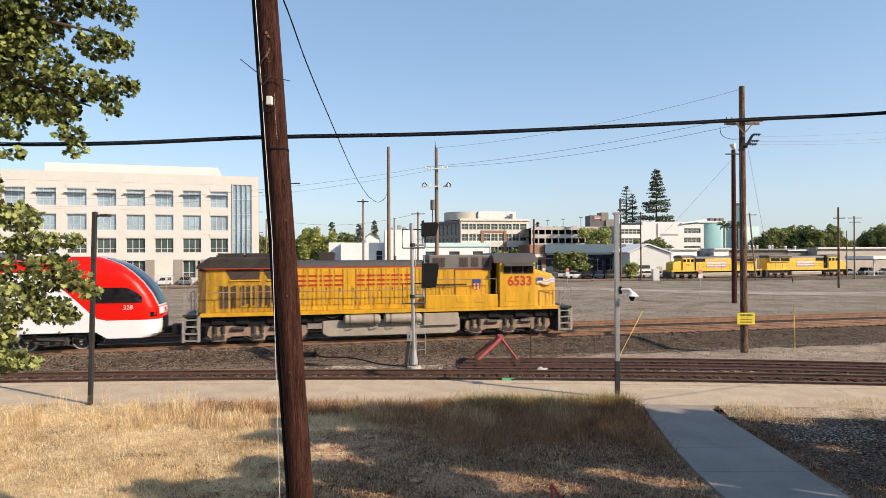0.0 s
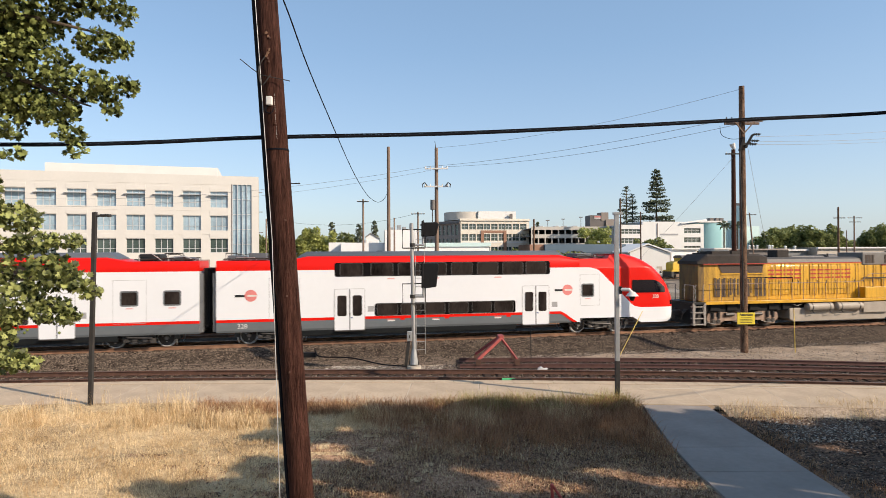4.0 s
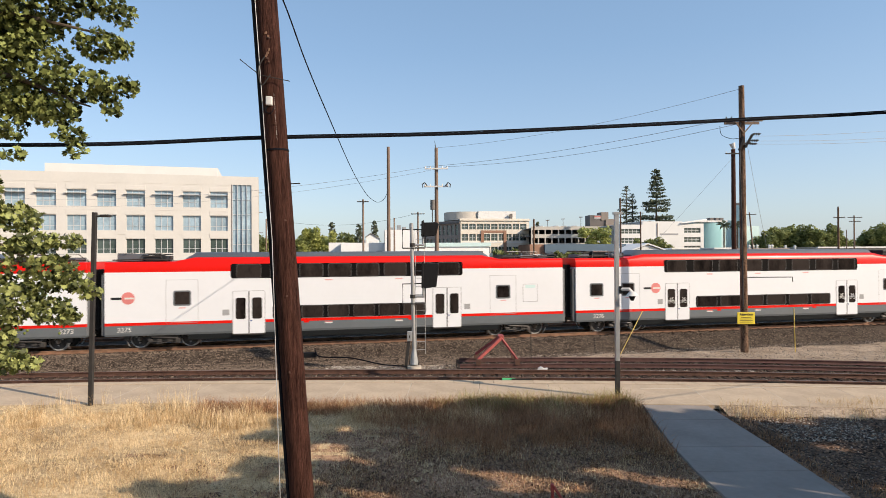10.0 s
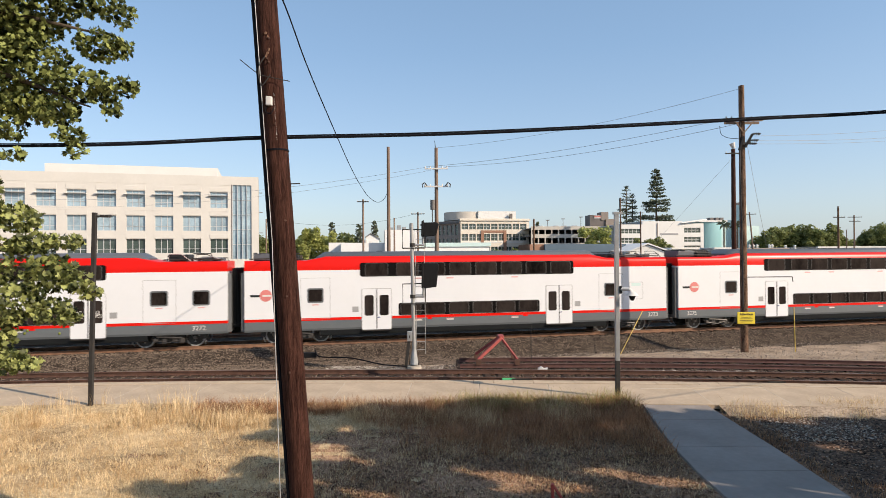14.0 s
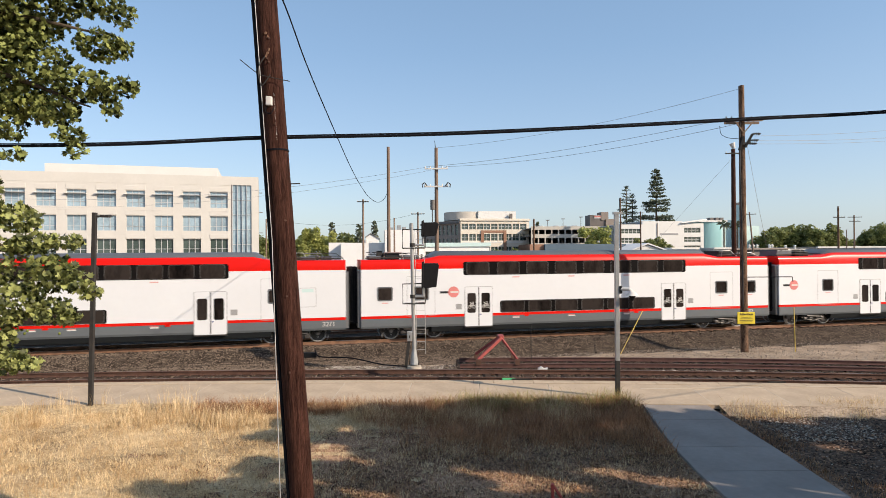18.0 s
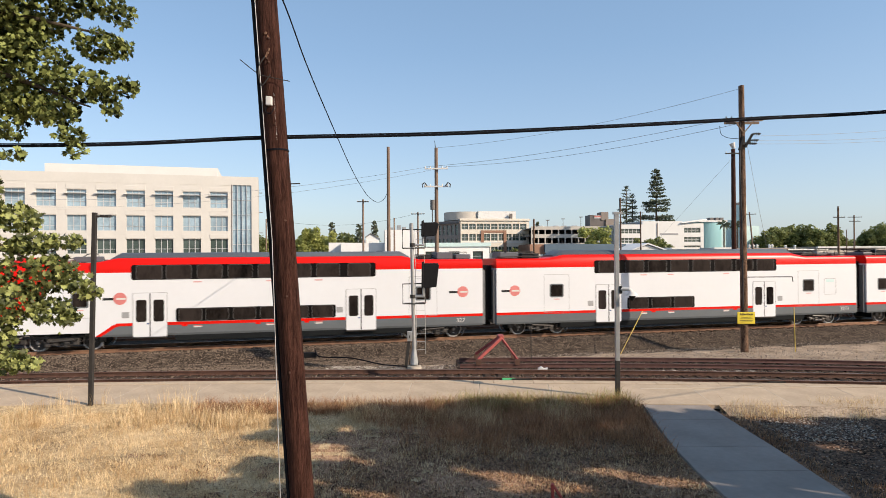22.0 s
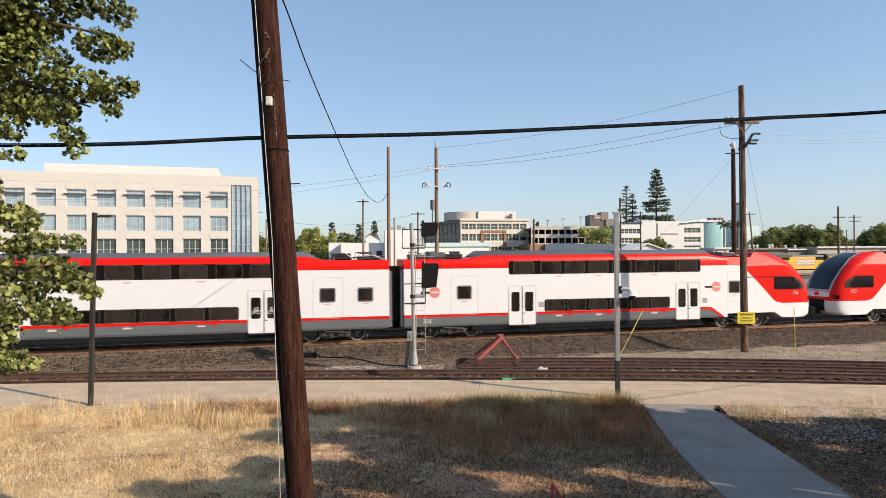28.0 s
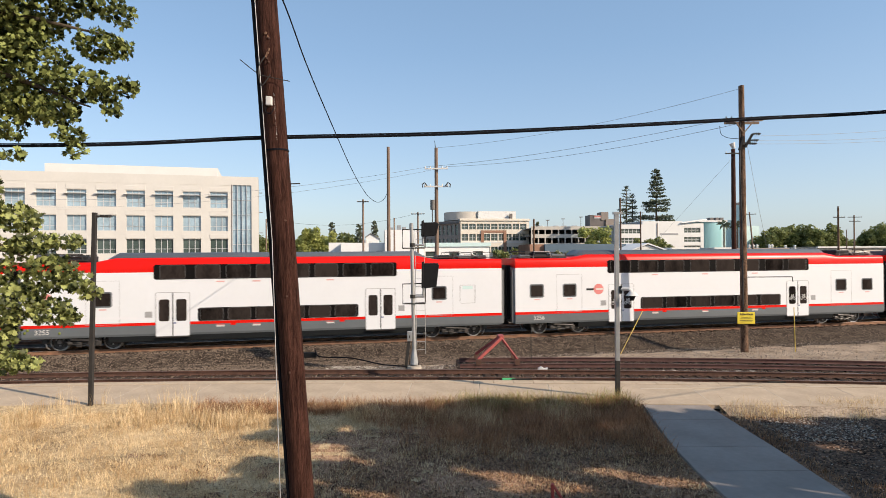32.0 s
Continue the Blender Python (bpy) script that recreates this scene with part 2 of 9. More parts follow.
# ---- mesh building ----
class Geo:
    """Vertices and faces of one mesh."""

    def __init__(self):
        self.v, self.f = [], []

    def add(self, vs, fs):
        k = len(self.v)
        self.v += [tuple(p) for p in vs]
        self.f += [tuple(i + k for i in q) for q in fs]
        return self

    def box(self, x0, x1, y0, y1, z0, z1):
        vs = [(x, y, z) for z in (z0, z1) for y in (y0, y1) for x in (x0, x1)]
        return self.add(vs, [(0, 2, 3, 1), (4, 5, 7, 6), (0, 1, 5, 4), (2, 6, 7, 3), (0, 4, 6, 2), (1, 3, 7, 5)])

    def bar(self, p, q, w, h=None):
        """A square bar from p to q."""
        return self.cyl(p, q, w * 0.7071, (h or w) * 0.7071, 4, math.pi / 4)

    def cyl(self, p, q, r, r2=None, n=10, turn=0.0):
        p, q = Vector(p), Vector(q)
        r2 = r if r2 is None else r2
        a = (q - p).normalized()
        s = a.cross(Vector((0, 0, 1)) if abs(a.z) < 0.95 else Vector((1, 0, 0))).normalized()
        u = s.cross(a)
        vs = []
        for c, rad in ((p, r), (q, r2)):
            for i in range(n):
                w = 2 * math.pi * i / n + turn
                vs.append(c + s * (rad * math.cos(w)) + u * (rad * math.sin(w)))
        fs = [(i, (i + 1) % n, n + (i + 1) % n, n + i) for i in range(n)]
        return self.add(vs, fs + [tuple(range(n - 1, -1, -1)), tuple(range(n, 2 * n))])

    def tube(self, pts, r, n=6, r2=None):
        pts = [Vector(p) for p in pts]
        k0, m = len(self.v), len(pts)
        for i, p in enumerate(pts):
            a = (pts[min(i + 1, m - 1)] - pts[max(i - 1, 0)]).normalized()
            s = a.cross(Vector((0, 0, 1)) if abs(a.z) < 0.95 else Vector((1, 0, 0))).normalized()
            u = s.cross(a)
            rad = r if r2 is None else r + (r2 - r) * i / (m - 1)
            for j in range(n):
                w = 2 * math.pi * j / n
                self.v.append(tuple(p + s * (rad * math.cos(w)) + u * (rad * math.sin(w))))
        for i in range(m - 1):
            for j in range(n):
                a, b = k0 + i * n + j, k0 + i * n + (j + 1) % n
                self.f.append((a, b, b + n, a + n))
        self.f += [tuple(range(k0 + n - 1, k0 - 1, -1)), tuple(range(k0 + (m - 1) * n, k0 + m * n))]
        return self

    def loft(self, rings, caps=True):
        n, k = len(rings[0]), len(self.v)
        for r in rings:
            self.v += [tuple(p) for p in r]
        for i in range(len(rings) - 1):
            for j in range(n):
                a, b = k + i * n + j, k + i * n + (j + 1) % n
                self.f.append((a, b, b + n, a + n))
        if caps:
            self.f += [tuple(range(k + n - 1, k - 1, -1)), tuple(range(k + (len(rings) - 1) * n, k + len(rings) * n))]
        return self

    def prism(self, pts, lo, hi, axis="y"):
        """A flat outline of (a, b) pairs drawn out along an axis: y over (x, z), x over (y, z), z over (x, y)."""
        def at(p, c):
            return {"y": (p[0], c, p[1]), "x": (c, p[0], p[1]), "z": (p[0], p[1], c)}[axis]
        n = len(pts)
        vs = [at(p, lo) for p in pts] + [at(p, hi) for p in pts]
        fs = [(i, (i + 1) % n, n + (i + 1) % n, n + i) for i in range(n)]
        return self.add(vs, fs + [tuple(range(n - 1, -1, -1)), tuple(range(n, 2 * n))])

    def mesh(self, name, smooth=0.0, bevel=0.0, weld=False):
        me = bpy.data.meshes.new(name)
        me.from_pydata(self.v, [], self.f)
        bm = bmesh.new()
        bm.from_mesh(me)
        if weld:
            bmesh.ops.remove_doubles(bm, verts=bm.verts, dist=0.0005)
        if bevel:
            ed = [e for e in bm.edges if len(e.link_faces) == 2 and e.calc_face_angle(0) > 0.6]
            bmesh.ops.bevel(bm, geom=ed, offset=bevel, segments=2, profile=0.5, affect="EDGES", clamp_overlap=True)
        bmesh.ops.recalc_face_normals(bm, faces=bm.faces)
        bm.to_mesh(me)
        bm.free()
        if smooth:
            me.shade_smooth()
            me.set_sharp_from_angle(angle=radians(smooth))
        return me


def rrect(x0, x1, z0, z1, r, n=4):
    pts = []
    for cx, cz, a in ((x1 - r, z1 - r, 0), (x0 + r, z1 - r, 90), (x0 + r, z0 + r, 180), (x1 - r, z0 + r, 270)):
        for i in range(n + 1):
            w = radians(a + 90 * i / n)
            pts.append((cx + r * math.cos(w), cz + r * math.sin(w)))
    return pts


def part(name, geo, material, parent=None, label="", smooth=0.0, bevel=0.0, at=None):
    me = geo.mesh(name, smooth, bevel) if isinstance(geo, Geo) else geo
    if not me.materials:
        me.materials.append(material)
    ob = new(name, me)
    if parent:
        ob.parent = parent
    if at is not None:
        ob.matrix_basis = at
    return tagged(ob, label)


def thing(name, label, category, at=None, group="", kind=""):
    ob = new(name)
    ob.empty_display_size = 0.2
    if at is not None:
        ob.matrix_basis = at
    return tagged(ob, label, category, group, kind)


def solid(name, geo, material, label, category, group="", kind="", smooth=0.0, bevel=0.0, at=None):
    ob = part(name, geo, material, None, label, smooth, bevel, at)
    return tagged(ob, "", category, group, kind)


def lettering(name, words, size, material, parent, at, label="", bold=0.0):
    cu = bpy.data.curves.new(name, "FONT")
    cu.body, cu.size, cu.extrude, cu.offset, cu.align_x = words, size, 0.002, bold, "CENTER"
    tmp = bpy.data.objects.new(name, cu)
    me = bpy.data.meshes.new_from_object(tmp)
    bpy.data.objects.remove(tmp)
    me.materials.clear()
    me.materials.append(material)
    ob = new(name, me)
    ob.parent = parent
    ob.matrix_basis = at
    return tagged(ob, label)


def ground_z(x, y):
    """Height of the open ground; the head of the main rails is zero."""
    z = -0.36 - 0.4 * min(1, max(0, (y - 46) / 60))
    if y < 21.5:
        z = -0.22
    elif y < 34.07 + 1.47 + 0.2126 * max(-70, min(80, x)) + 6.0 and -68 < x < 78:
        z = -1.3
    return z


# ---- the main track's line ----
YAW = 12.0
CO, SI = math.cos(radians(YAW)), math.sin(radians(YAW))


def on_line(s, d=0.0, z=0.0):
    """A point s metres along the main track and d metres beyond its middle."""
    return (-SI * 1.5 + s * CO - d * SI, 34.07 + CO * 1.5 + s * SI + d * CO, z)


def waves(x, y):
    """Slow uneven waves between about -1 and 1."""
    return 0.36 * np.sin(x * 1.1 + y * 0.6 + 1) + 0.3 * np.sin(y * 1.9 - x * 0.8) + 0.22 * np.sin(x * 2.9 + y * 1.3) + 0.2 * np.sin(y * 4.3 + x * 3.1 + 2)


def shade_ground(x, y):
    """Where leaf litter lies and the ground is browned for the tree shade."""
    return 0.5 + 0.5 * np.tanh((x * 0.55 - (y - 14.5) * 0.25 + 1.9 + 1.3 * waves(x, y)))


# ---- ground and tracks ----
def lead_y(x):
    """Middle line of the near lead track."""
    if x > 24:
        return lead_y(24) - 0.187 * (x - 24)
    if x < -24:
        return lead_y(-24) - 0.11 * (-24 - x)
    return 24.4 - 0.038 * x - 0.0031 * x * x


def stub_y(x):
    """Middle line of the stub siding that ends at the bumper."""
    return 27.0 - 0.0062 * max(0, x - 3) ** 2 if x < 22 else 27.0 - 0.0062 * 361 - 0.236 * (x - 22)


def main_y(x):
    return on_line(x / CO)[1] + 0.0


def far_track_y(x):
    return 122.5 + 0.27 * (x - 44)


def ground():
    xs = [-1500, -700, -350, -200, -120, -80] + [-60 + 2 * i for i in range(27)] + [-7 + 0.25 * i for i in range(56)] + [7 + 1.5 * i for i in range(36)] + [80, 120, 200, 350, 700, 1500]
    ys = [-400, -150, -60, -30, -15, -6] + [0, 2, 4, 6] + [7.5 + 0.25 * i for i in range(56)] + [21.5 + 1.5 * i for i in range(26)] + [64, 72, 82, 95, 110, 130, 160, 200, 260, 400, 800, 2500]
    g = Geo()
    nx = len(xs)
    for y in ys:
        for x in xs:
            bump = 0.05 * noise.noise((x * 0.4, y * 0.4, 0.3)) if 0 < y < 60 else 0
            g.v.append((x, y, ground_z(x, y) + bump - 0.03))
    g.f = [(j * nx + i, j * nx + i + 1, (j + 1) * nx + i + 1, (j + 1) * nx + i) for j in range(len(ys) - 1) for i in range(nx - 1)]
    ob = solid("ground", g, M_EARTH, "bare brown gravelly railway yard earth with dry thatch in front", "ground", kind="structure")
    ob.data.materials.append(M_GRASSBED)
    ob.data.materials.append(M_MULCH)
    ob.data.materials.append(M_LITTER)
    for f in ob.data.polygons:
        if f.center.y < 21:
            # darker litter faces where the tree shade falls on the verge
            f.material_index = 2 if f.center.x > 8.3 and f.center.y > 2 else 3 if shade_ground(f.center.x, f.center.y) + 0.9 * noise.noise((f.center.x * 1.3, f.center.y * 2.1, 4)) > 0.55 else 1


M_MULCH = mat("dark_mulch_and_gravel", (0.040, 0.025, 0.019), 0.95, vary=0.45, scale=1.1, bump=0.9, bscale=18, rgb2=(0.21, 0.135, 0.095), grain=1.4)
ground()


def bed_z(x, y):
    """The trackside floor, which falls away towards the foot of the main track's shoulder."""
    a = lead_y(x) + 2.3 + 1.8 * min(1, max(0, (x + 1) / 3))
    b = main_y(x) - 4.2
    f = min(1, max(0, (y - a) / (b - a)))
    f = f * f * (3 - 2 * f)
    if y > main_y(x) + 1:
        f = 0
    return -0.34 - 0.50 * (0.6 + 0.25 * min(1, max(0, (x + 2) / 6))) * f


def bed_top(x, y):
    """The crushed stone, with its shoulders, over that floor."""
    dm, dl = abs(y - main_y(x)) * CO, abs(y - lead_y(x))
    z = bed_z(x, y)
    for d, top in ((dm, -0.195), (dl, -0.16), (abs(y - main_y(x) - 4.5) * CO, -0.2)):
        z = max(z, min(top, top - 0.5 * (d - 1.75)))
    if x > 0:
        z = max(z, min(-0.16, -0.16 - 0.42 * (abs(y - stub_y(x)) - 1.4)))
    return z


def ballast():
    """One bed of crushed stone under and between the near tracks."""
    g = Geo()
    xs = [-70 + 1.0 * i for i in range(151)]
    n = 56
    for x in xs:
        y0, y1 = lead_y(x) - 0.9, main_y(x) + 8.2
        for j in range(n):
            y = y0 + (y1 - y0) * j / (n - 1)
            dm = abs(y - main_y(x)) * CO
            z = bed_top(x, y)
            z += 0.025 * noise.noise((x * 1.7, y * 1.7, 0)) + (0.0 if dm < 3 else -0.05)
            g.v.append((x, y, z))
    for i in range(len(xs) - 1):
        for j in range(n - 1):
            a = i * n + j
            g.f.append((a, a + n, a + n + 1, a + 1))
    solid("ballast", g, M_BALLAST, "dark crushed stone ballast between the tracks", "ballast", kind="stuff", smooth=50)
    # trodden dirt between the stub siding and the main track
    g = Geo()
    m = 9
    xs = [-1.0 + 0.3 * i for i in range(210)]
    for x in xs:
        y0 = stub_y(x) + 1.5 + 0.25 * noise.noise((x * 0.9, 1, 0))
        y1 = max(y0 + 0.3, main_y(x) - 4.0 + 0.7 * noise.noise((x * 0.5, 5, 0)) - 3.0 * max(0, (3.0 - x) / 4.0))
        for j in range(m):
            g.v.append((x, y0 + (y1 - y0) * j / (m - 1), bed_z(x, y0 + (y1 - y0) * j / (m - 1)) - 0.005 + 0.02 * noise.noise((x, j * 0.8, 3)) - (0.05 if j in (0, m - 1) else 0)))
    g.f = [(i * m + j, i * m + m + j, i * m + m + j + 1, i * m + j + 1) for i in range(len(xs) - 1) for j in range(m - 1)]
    solid("dirt_strip", g, M_DIRT, "tan trodden dirt between the tracks", "ground", kind="structure", smooth=60)


ballast()

RAIL = [(-0.07, -0.165), (0.07, -0.165), (0.07, -0.15), (0.012, -0.135), (0.012, -0.045), (0.036, -0.035), (0.036, 0.0), (-0.036, 0.0), (-0.036, -0.035), (-0.012, -0.045), (-0.012, -0.135), (-0.07, -0.15)]


HEAD = [(-0.03, 0.0005), (0.03, 0.0005), (0.027, 0.005), (-0.027, 0.005)]


def rail_along(fn, off, x0, x1, step, z=0.0, profile=RAIL):
    g = Geo()
    rings = []
    x = x0
    while x <= x1 + 1e-6:
        dy = (fn(x + 0.1) - fn(x - 0.1)) / 0.2
        ln = math.hypot(1, dy)
        nx, ny = -dy / ln, 1 / ln
        rings.append([(x + nx * (off + a), fn(x) + ny * (off + a), z + b) for a, b in profile])
        x += step
    return g.loft(rings)


def track(name, label, fn, x0, x1, z, ties, rail_mat, tie_step=0.52, sunk=0.0, visible=(-24, 24), heads=None):
    t = thing(name, label, "railway track", kind="structure")
    for off in (-0.75, 0.75):
        part("rail", rail_along(fn, off, x0, x1, 1.0 if x1 - x0 < 200 else 4.0, z), rail_mat, t)
        if heads:
            part("rail_head", rail_along(fn, off, x0, x1, 1.0 if x1 - x0 < 200 else 4.0, z, HEAD), heads, t, "worn running surface")
    tie = Geo().box(-0.12, 0.12, -1.3, 1.3, -0.30, -0.165).mesh("tie", bevel=0.012)
    far = Geo()
    x = x0
    k = 0
    rnd = random.Random(5)
    while x < x1 and ties:
        yaw = math.degrees(math.atan((fn(x + 0.1) - fn(x - 0.1)) / 0.2)) + rnd.uniform(-1.5, 1.5)
        m = pose(x, fn(x) + rnd.uniform(-0.06, 0.06), z - sunk + rnd.uniform(-0.012, 0.012), 0, 0, yaw)
        if visible[0] < x < visible[1]:
            part("tie", tie, M_TIE, t, at=m)
        else:
            far.add([m @ Vector(v) for v in Geo().box(-0.12, 0.12, -1.3, 1.3, -0.27, -0.15).v], Geo().box(0, 1, 0, 1, 0, 1).f)
        x += tie_step
        k += 1
    if far.v:
        tagged(part("tie_row", far, M_TIE, t), kind="stuff")
    return t


lead = track("lead_track", "rusty lead track on dark wooden ties beside the sidewalk", lead_y, -70, 80, 0.0, True, M_RUST, heads=M_RAILTOP)
track("main_track", "main railway track with brown rails in dark ballast", main_y, -400, 500, 0.0, True, M_RUST2, tie_step=0.6, visible=(-28, 34), heads=M_RAILTOP)
track("yard_track", "second brown railway track running beside the main one", lambda x: main_y(x) + 4.55, -300, 500, -0.04, False, M_RUST2)
track("far_yard_track", "distant rusty yard track with standing locomotives", far_track_y, -300, 400, -0.62, False, M_RUST2)
stub = track("stub_track", "short oxide-red stub siding ending at a bumper", stub_y, 0.7, 60, 0.02, True, M_SIDING, sunk=0.035, visible=(0, 24))


def rail_fastenings():
    g, h = Geo(), Geo()
    rnd = random.Random(8)
    x = -24.0
    while x < 24:
        for off in (-0.75, 0.75):
            y = lead_y(x) + off
            g.box(x - 0.09, x + 0.09, y - 0.17, y + 0.17, -0.172, -0.148)
            for sx in (-0.05, 0.05):
                g.box(x + sx - 0.015, x + sx + 0.015, y - 0.12, y - 0.085, -0.15, -0.115)
        x += 0.52
    x = -30.0
    while x < 34:
        s = x / CO
        c = on_line(s, -0.75)
        h.add([(pose(c[0], c[1], 0, 0, 0, YAW) @ Vector(v)) for v in Geo().box(-0.17, 0.17, -0.24, 0.05, -0.175, -0.125).v], Geo().box(0, 1, 0, 1, 0, 1).f)
        x += 0.6
    tagged(part("tie_plates", g, M_RUST, lead), kind="stuff")
    # bolted joint bars
    for xj in (-6.6, 3.0, 12.4):
        part("joint_bar", Geo().box(xj - 0.38, xj + 0.38, lead_y(xj) - 0.80, lead_y(xj) - 0.765, -0.125, -0.04), M_DSTEEL, lead, bevel=0.008)
    ob = bpy.data.objects["main_track"]
    tagged(part("rail_clips", h, M_RUST2, ob), kind="stuff")


rail_fastenings()


def scatter_stones():
    """Loose stones on the ballast that the camera sees nearest."""
    rnd = np.random.default_rng(3)
    n = 70000
    x = rnd.uniform(-26, 28, n)
    f = rnd.uniform(0, 1, n)
    V, F = np.zeros((n * 6, 3)), np.zeros((n * 4, 3), int)
    base = np.array([(1, 0, 0), (0, 1, 0), (-1, 0, 0), (0, -1, 0), (0, 0, 0.8), (0, 0, -0.6)])
    tri = np.array([(0, 1, 4), (1, 2, 4), (2, 3, 4), (3, 0, 4)])
    for i in range(n):
        y0, y1 = lead_y(x[i]) - 0.75, main_y(x[i]) - 0.9
        y = y0 + (y1 - y0) * f[i]
        dm, dl = abs(y - main_y(x[i])) * CO, abs(y - lead_y(x[i]))
        z = bed_top(x[i], y)
        dirt = x[i] > 0.5 and y > stub_y(x[i]) + 1.6 and main_y(x[i]) - y > 4.0
        if (dl < 1.2 or (x[i] > 0 and abs(y - stub_y(x[i])) < 1.2)) and rnd.random() < 0.4:
            z -= 0.3
        sz = rnd.uniform(0.012, 0.036) if dirt else rnd.uniform(0.02, 0.055)
        a = rnd.uniform(0, 6.28)
        c, s = math.cos(a), math.sin(a)
        b = base * rnd.uniform(0.7, 1.3, (6, 1)) * sz
        V[i * 6:i * 6 + 6] = np.stack([b[:, 0] * c - b[:, 1] * s + x[i], b[:, 0] * s + b[:, 1] * c + y, b[:, 2] + z + (0.005 if dm < 3 else -0.04)], 1)
        F[i * 4:i * 4 + 4] = tri + i * 6
    me = bpy.data.meshes.new("loose_ballast")
    me.from_pydata(V.tolist(), [], F.tolist())
    ob = new("loose_ballast", me)
    me.materials.append(M_STONE)
    tagged(ob, "loose grey-brown ballast stones along the tracks", "ballast", kind="stuff")


scatter_stones()


# ---- double-deck train cars; x forward, near side at y = -1.5, head of rail at z = 0 ----
HW = 1.5
FRONT = 3.6
BLUNT = 1.25


def low_high(x, spans):
    """How far the roof is raised at x: nought on the low ends, one on the tall middle."""
    a, b, c, d = spans
    if x <= a or x >= d:
        return 0.0
    if x < b:
        return (x - a) / (b - a)
    if x > c:
        return (d - x) / (d - c)
    return 1.0


def section(x, prof):
    """A closed ring across the car from (half width, height) pairs going up."""
    return [(x, -w, z) for w, z in prof] + [(x, w, z) for w, z in reversed(prof)]


def car_shell(car, x0, x1, spans, white_to=None):
    a, b, c, d = spans
    xs = [x0, a, a + (b - a) * 0.5, b, c, (c + d) / 2, d, x1]
    part("underframe", Geo().loft([section(x, [(1.20, 0.36), (1.38, 0.41), (1.46, 0.69)]) for x in (x0 + 3.9, x1 - 3.9)]), M_DGREY, car, "near-black lower skirt between the bogies")
    part("underframe_beam", Geo().box(x0 + 0.2, x1 - 0.2, -1.1, 1.1, 0.72, 0.84), M_DGREY, car)
    part("skirt", Geo().loft([section(x, [(1.465, 0.69), (1.5, 0.8), (HW, 1.215)]) for x in (x0, x1)]), M_GREY, car, "grey lower side panels")
    part("stripe", Geo().loft([section(x, [(HW, 1.217), (HW, 1.362)]) for x in (x0, x1)]), M_RED, car, "thin red waist stripe")
    part("side_wall", Geo().loft([section(x, [(HW, 1.364), (HW, 2.5), (HW, 3.905)]) for x in (x0, x1)]), M_WHITE, car, "glossy white body side")
    rings, roof = [], []
    for x in xs:
        k = low_high(x, spans)
        rings.append(section(x, [(HW, 3.907), (HW, 4.08), (1.485 - 0.02 * k, 4.22 + 0.03 * k), (1.46 - 0.035 * k, 4.32 + 0.1 * k), (1.40 - 0.04 * k, 4.40 + 0.15 * k), (1.32 - 0.06 * k, 4.43 + 0.21 * k)]))
        if b - 0.01 <= x <= c + 0.01:
            roof.append(section(x, [(1.20, 4.645), (1.12, 4.76), (0.97, 4.86), (0.6, 4.90)]))
    part("roof_edge", Geo().loft(rings), M_RED, car, "bright red roof shoulder", smooth=40)
    part("roof", Geo().loft([section(b - 0.5, [(1.0, 4.5), (0.9, 4.55), (0.8, 4.6), (0.5, 4.62)])] + roof + [section(c + 0.5, [(1.0, 4.5), (0.9, 4.55), (0.8, 4.6), (0.5, 4.62)])]), M_ROOFG, car, "grey raised roof", smooth=40)


def ring_frame(g, x0, x1, z0, z1, w, r, y0, y1):
    o, i = rrect(x0, x1, z0, z1, r), rrect(x0 + w, x1 - w, z0 + w, z1 - w, max(0.01, r - w))
    n = len(o)
    rings = [[(p[0], y, p[1]) for p in q] for q, y in ((o, y0), (o, y1), (i, y1), (i, y0))]
    k = len(g.v)
    for rg in rings:
        g.v += rg
    for a in range(3):
        for j in range(n):
            p, q = k + a * n + j, k + a * n + (j + 1) % n
            g.f.append((p, q, q + n, p + n))
    return g


def window_band(car, x0, x1, z0, z1, sg, panes, width):
    band = part("window_band", Geo().prism(rrect(x0, x1, z0, z1, 0.12), sg * 1.49, sg * 1.508), M_BAND, car, "black glazed window band")
    for cx in panes:
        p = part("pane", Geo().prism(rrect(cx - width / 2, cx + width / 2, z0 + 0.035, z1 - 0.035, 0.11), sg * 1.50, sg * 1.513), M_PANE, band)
        part("pane_seal", ring_frame(Geo(), cx - width / 2 - 0.02, cx + width / 2 + 0.02, z0 + 0.018, z1 - 0.018, 0.022, 0.12, sg * 1.505, sg * 1.519), M_RUBBER, band)


def end_window(car, x0, x1, sg, panel=None):
    g = part("end_window", Geo().prism(rrect(x0, x1, 2.17, 2.95, 0.1), sg * 1.49, sg * 1.508), M_GREY, car, "small rounded window in the end of the car")
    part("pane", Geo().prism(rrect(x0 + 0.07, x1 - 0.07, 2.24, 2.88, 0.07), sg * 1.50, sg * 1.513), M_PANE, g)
    cx = (x0 + x1) / 2
    part("notice", Geo().box(cx - 0.17, cx + 0.17, min(sg * 1.498, sg * 1.504), max(sg * 1.498, sg * 1.504), 2.03, 2.09), M_NOTICE, car, "small faded red notice under the window")
    if panel:
        part("hatch_seam", ring_frame(Geo(), panel[0], panel[1], 1.30, 3.50, 0.014, 0.05, sg * 1.495, sg * 1.5035), M_SEAM, car, "fine seam of a closed door")


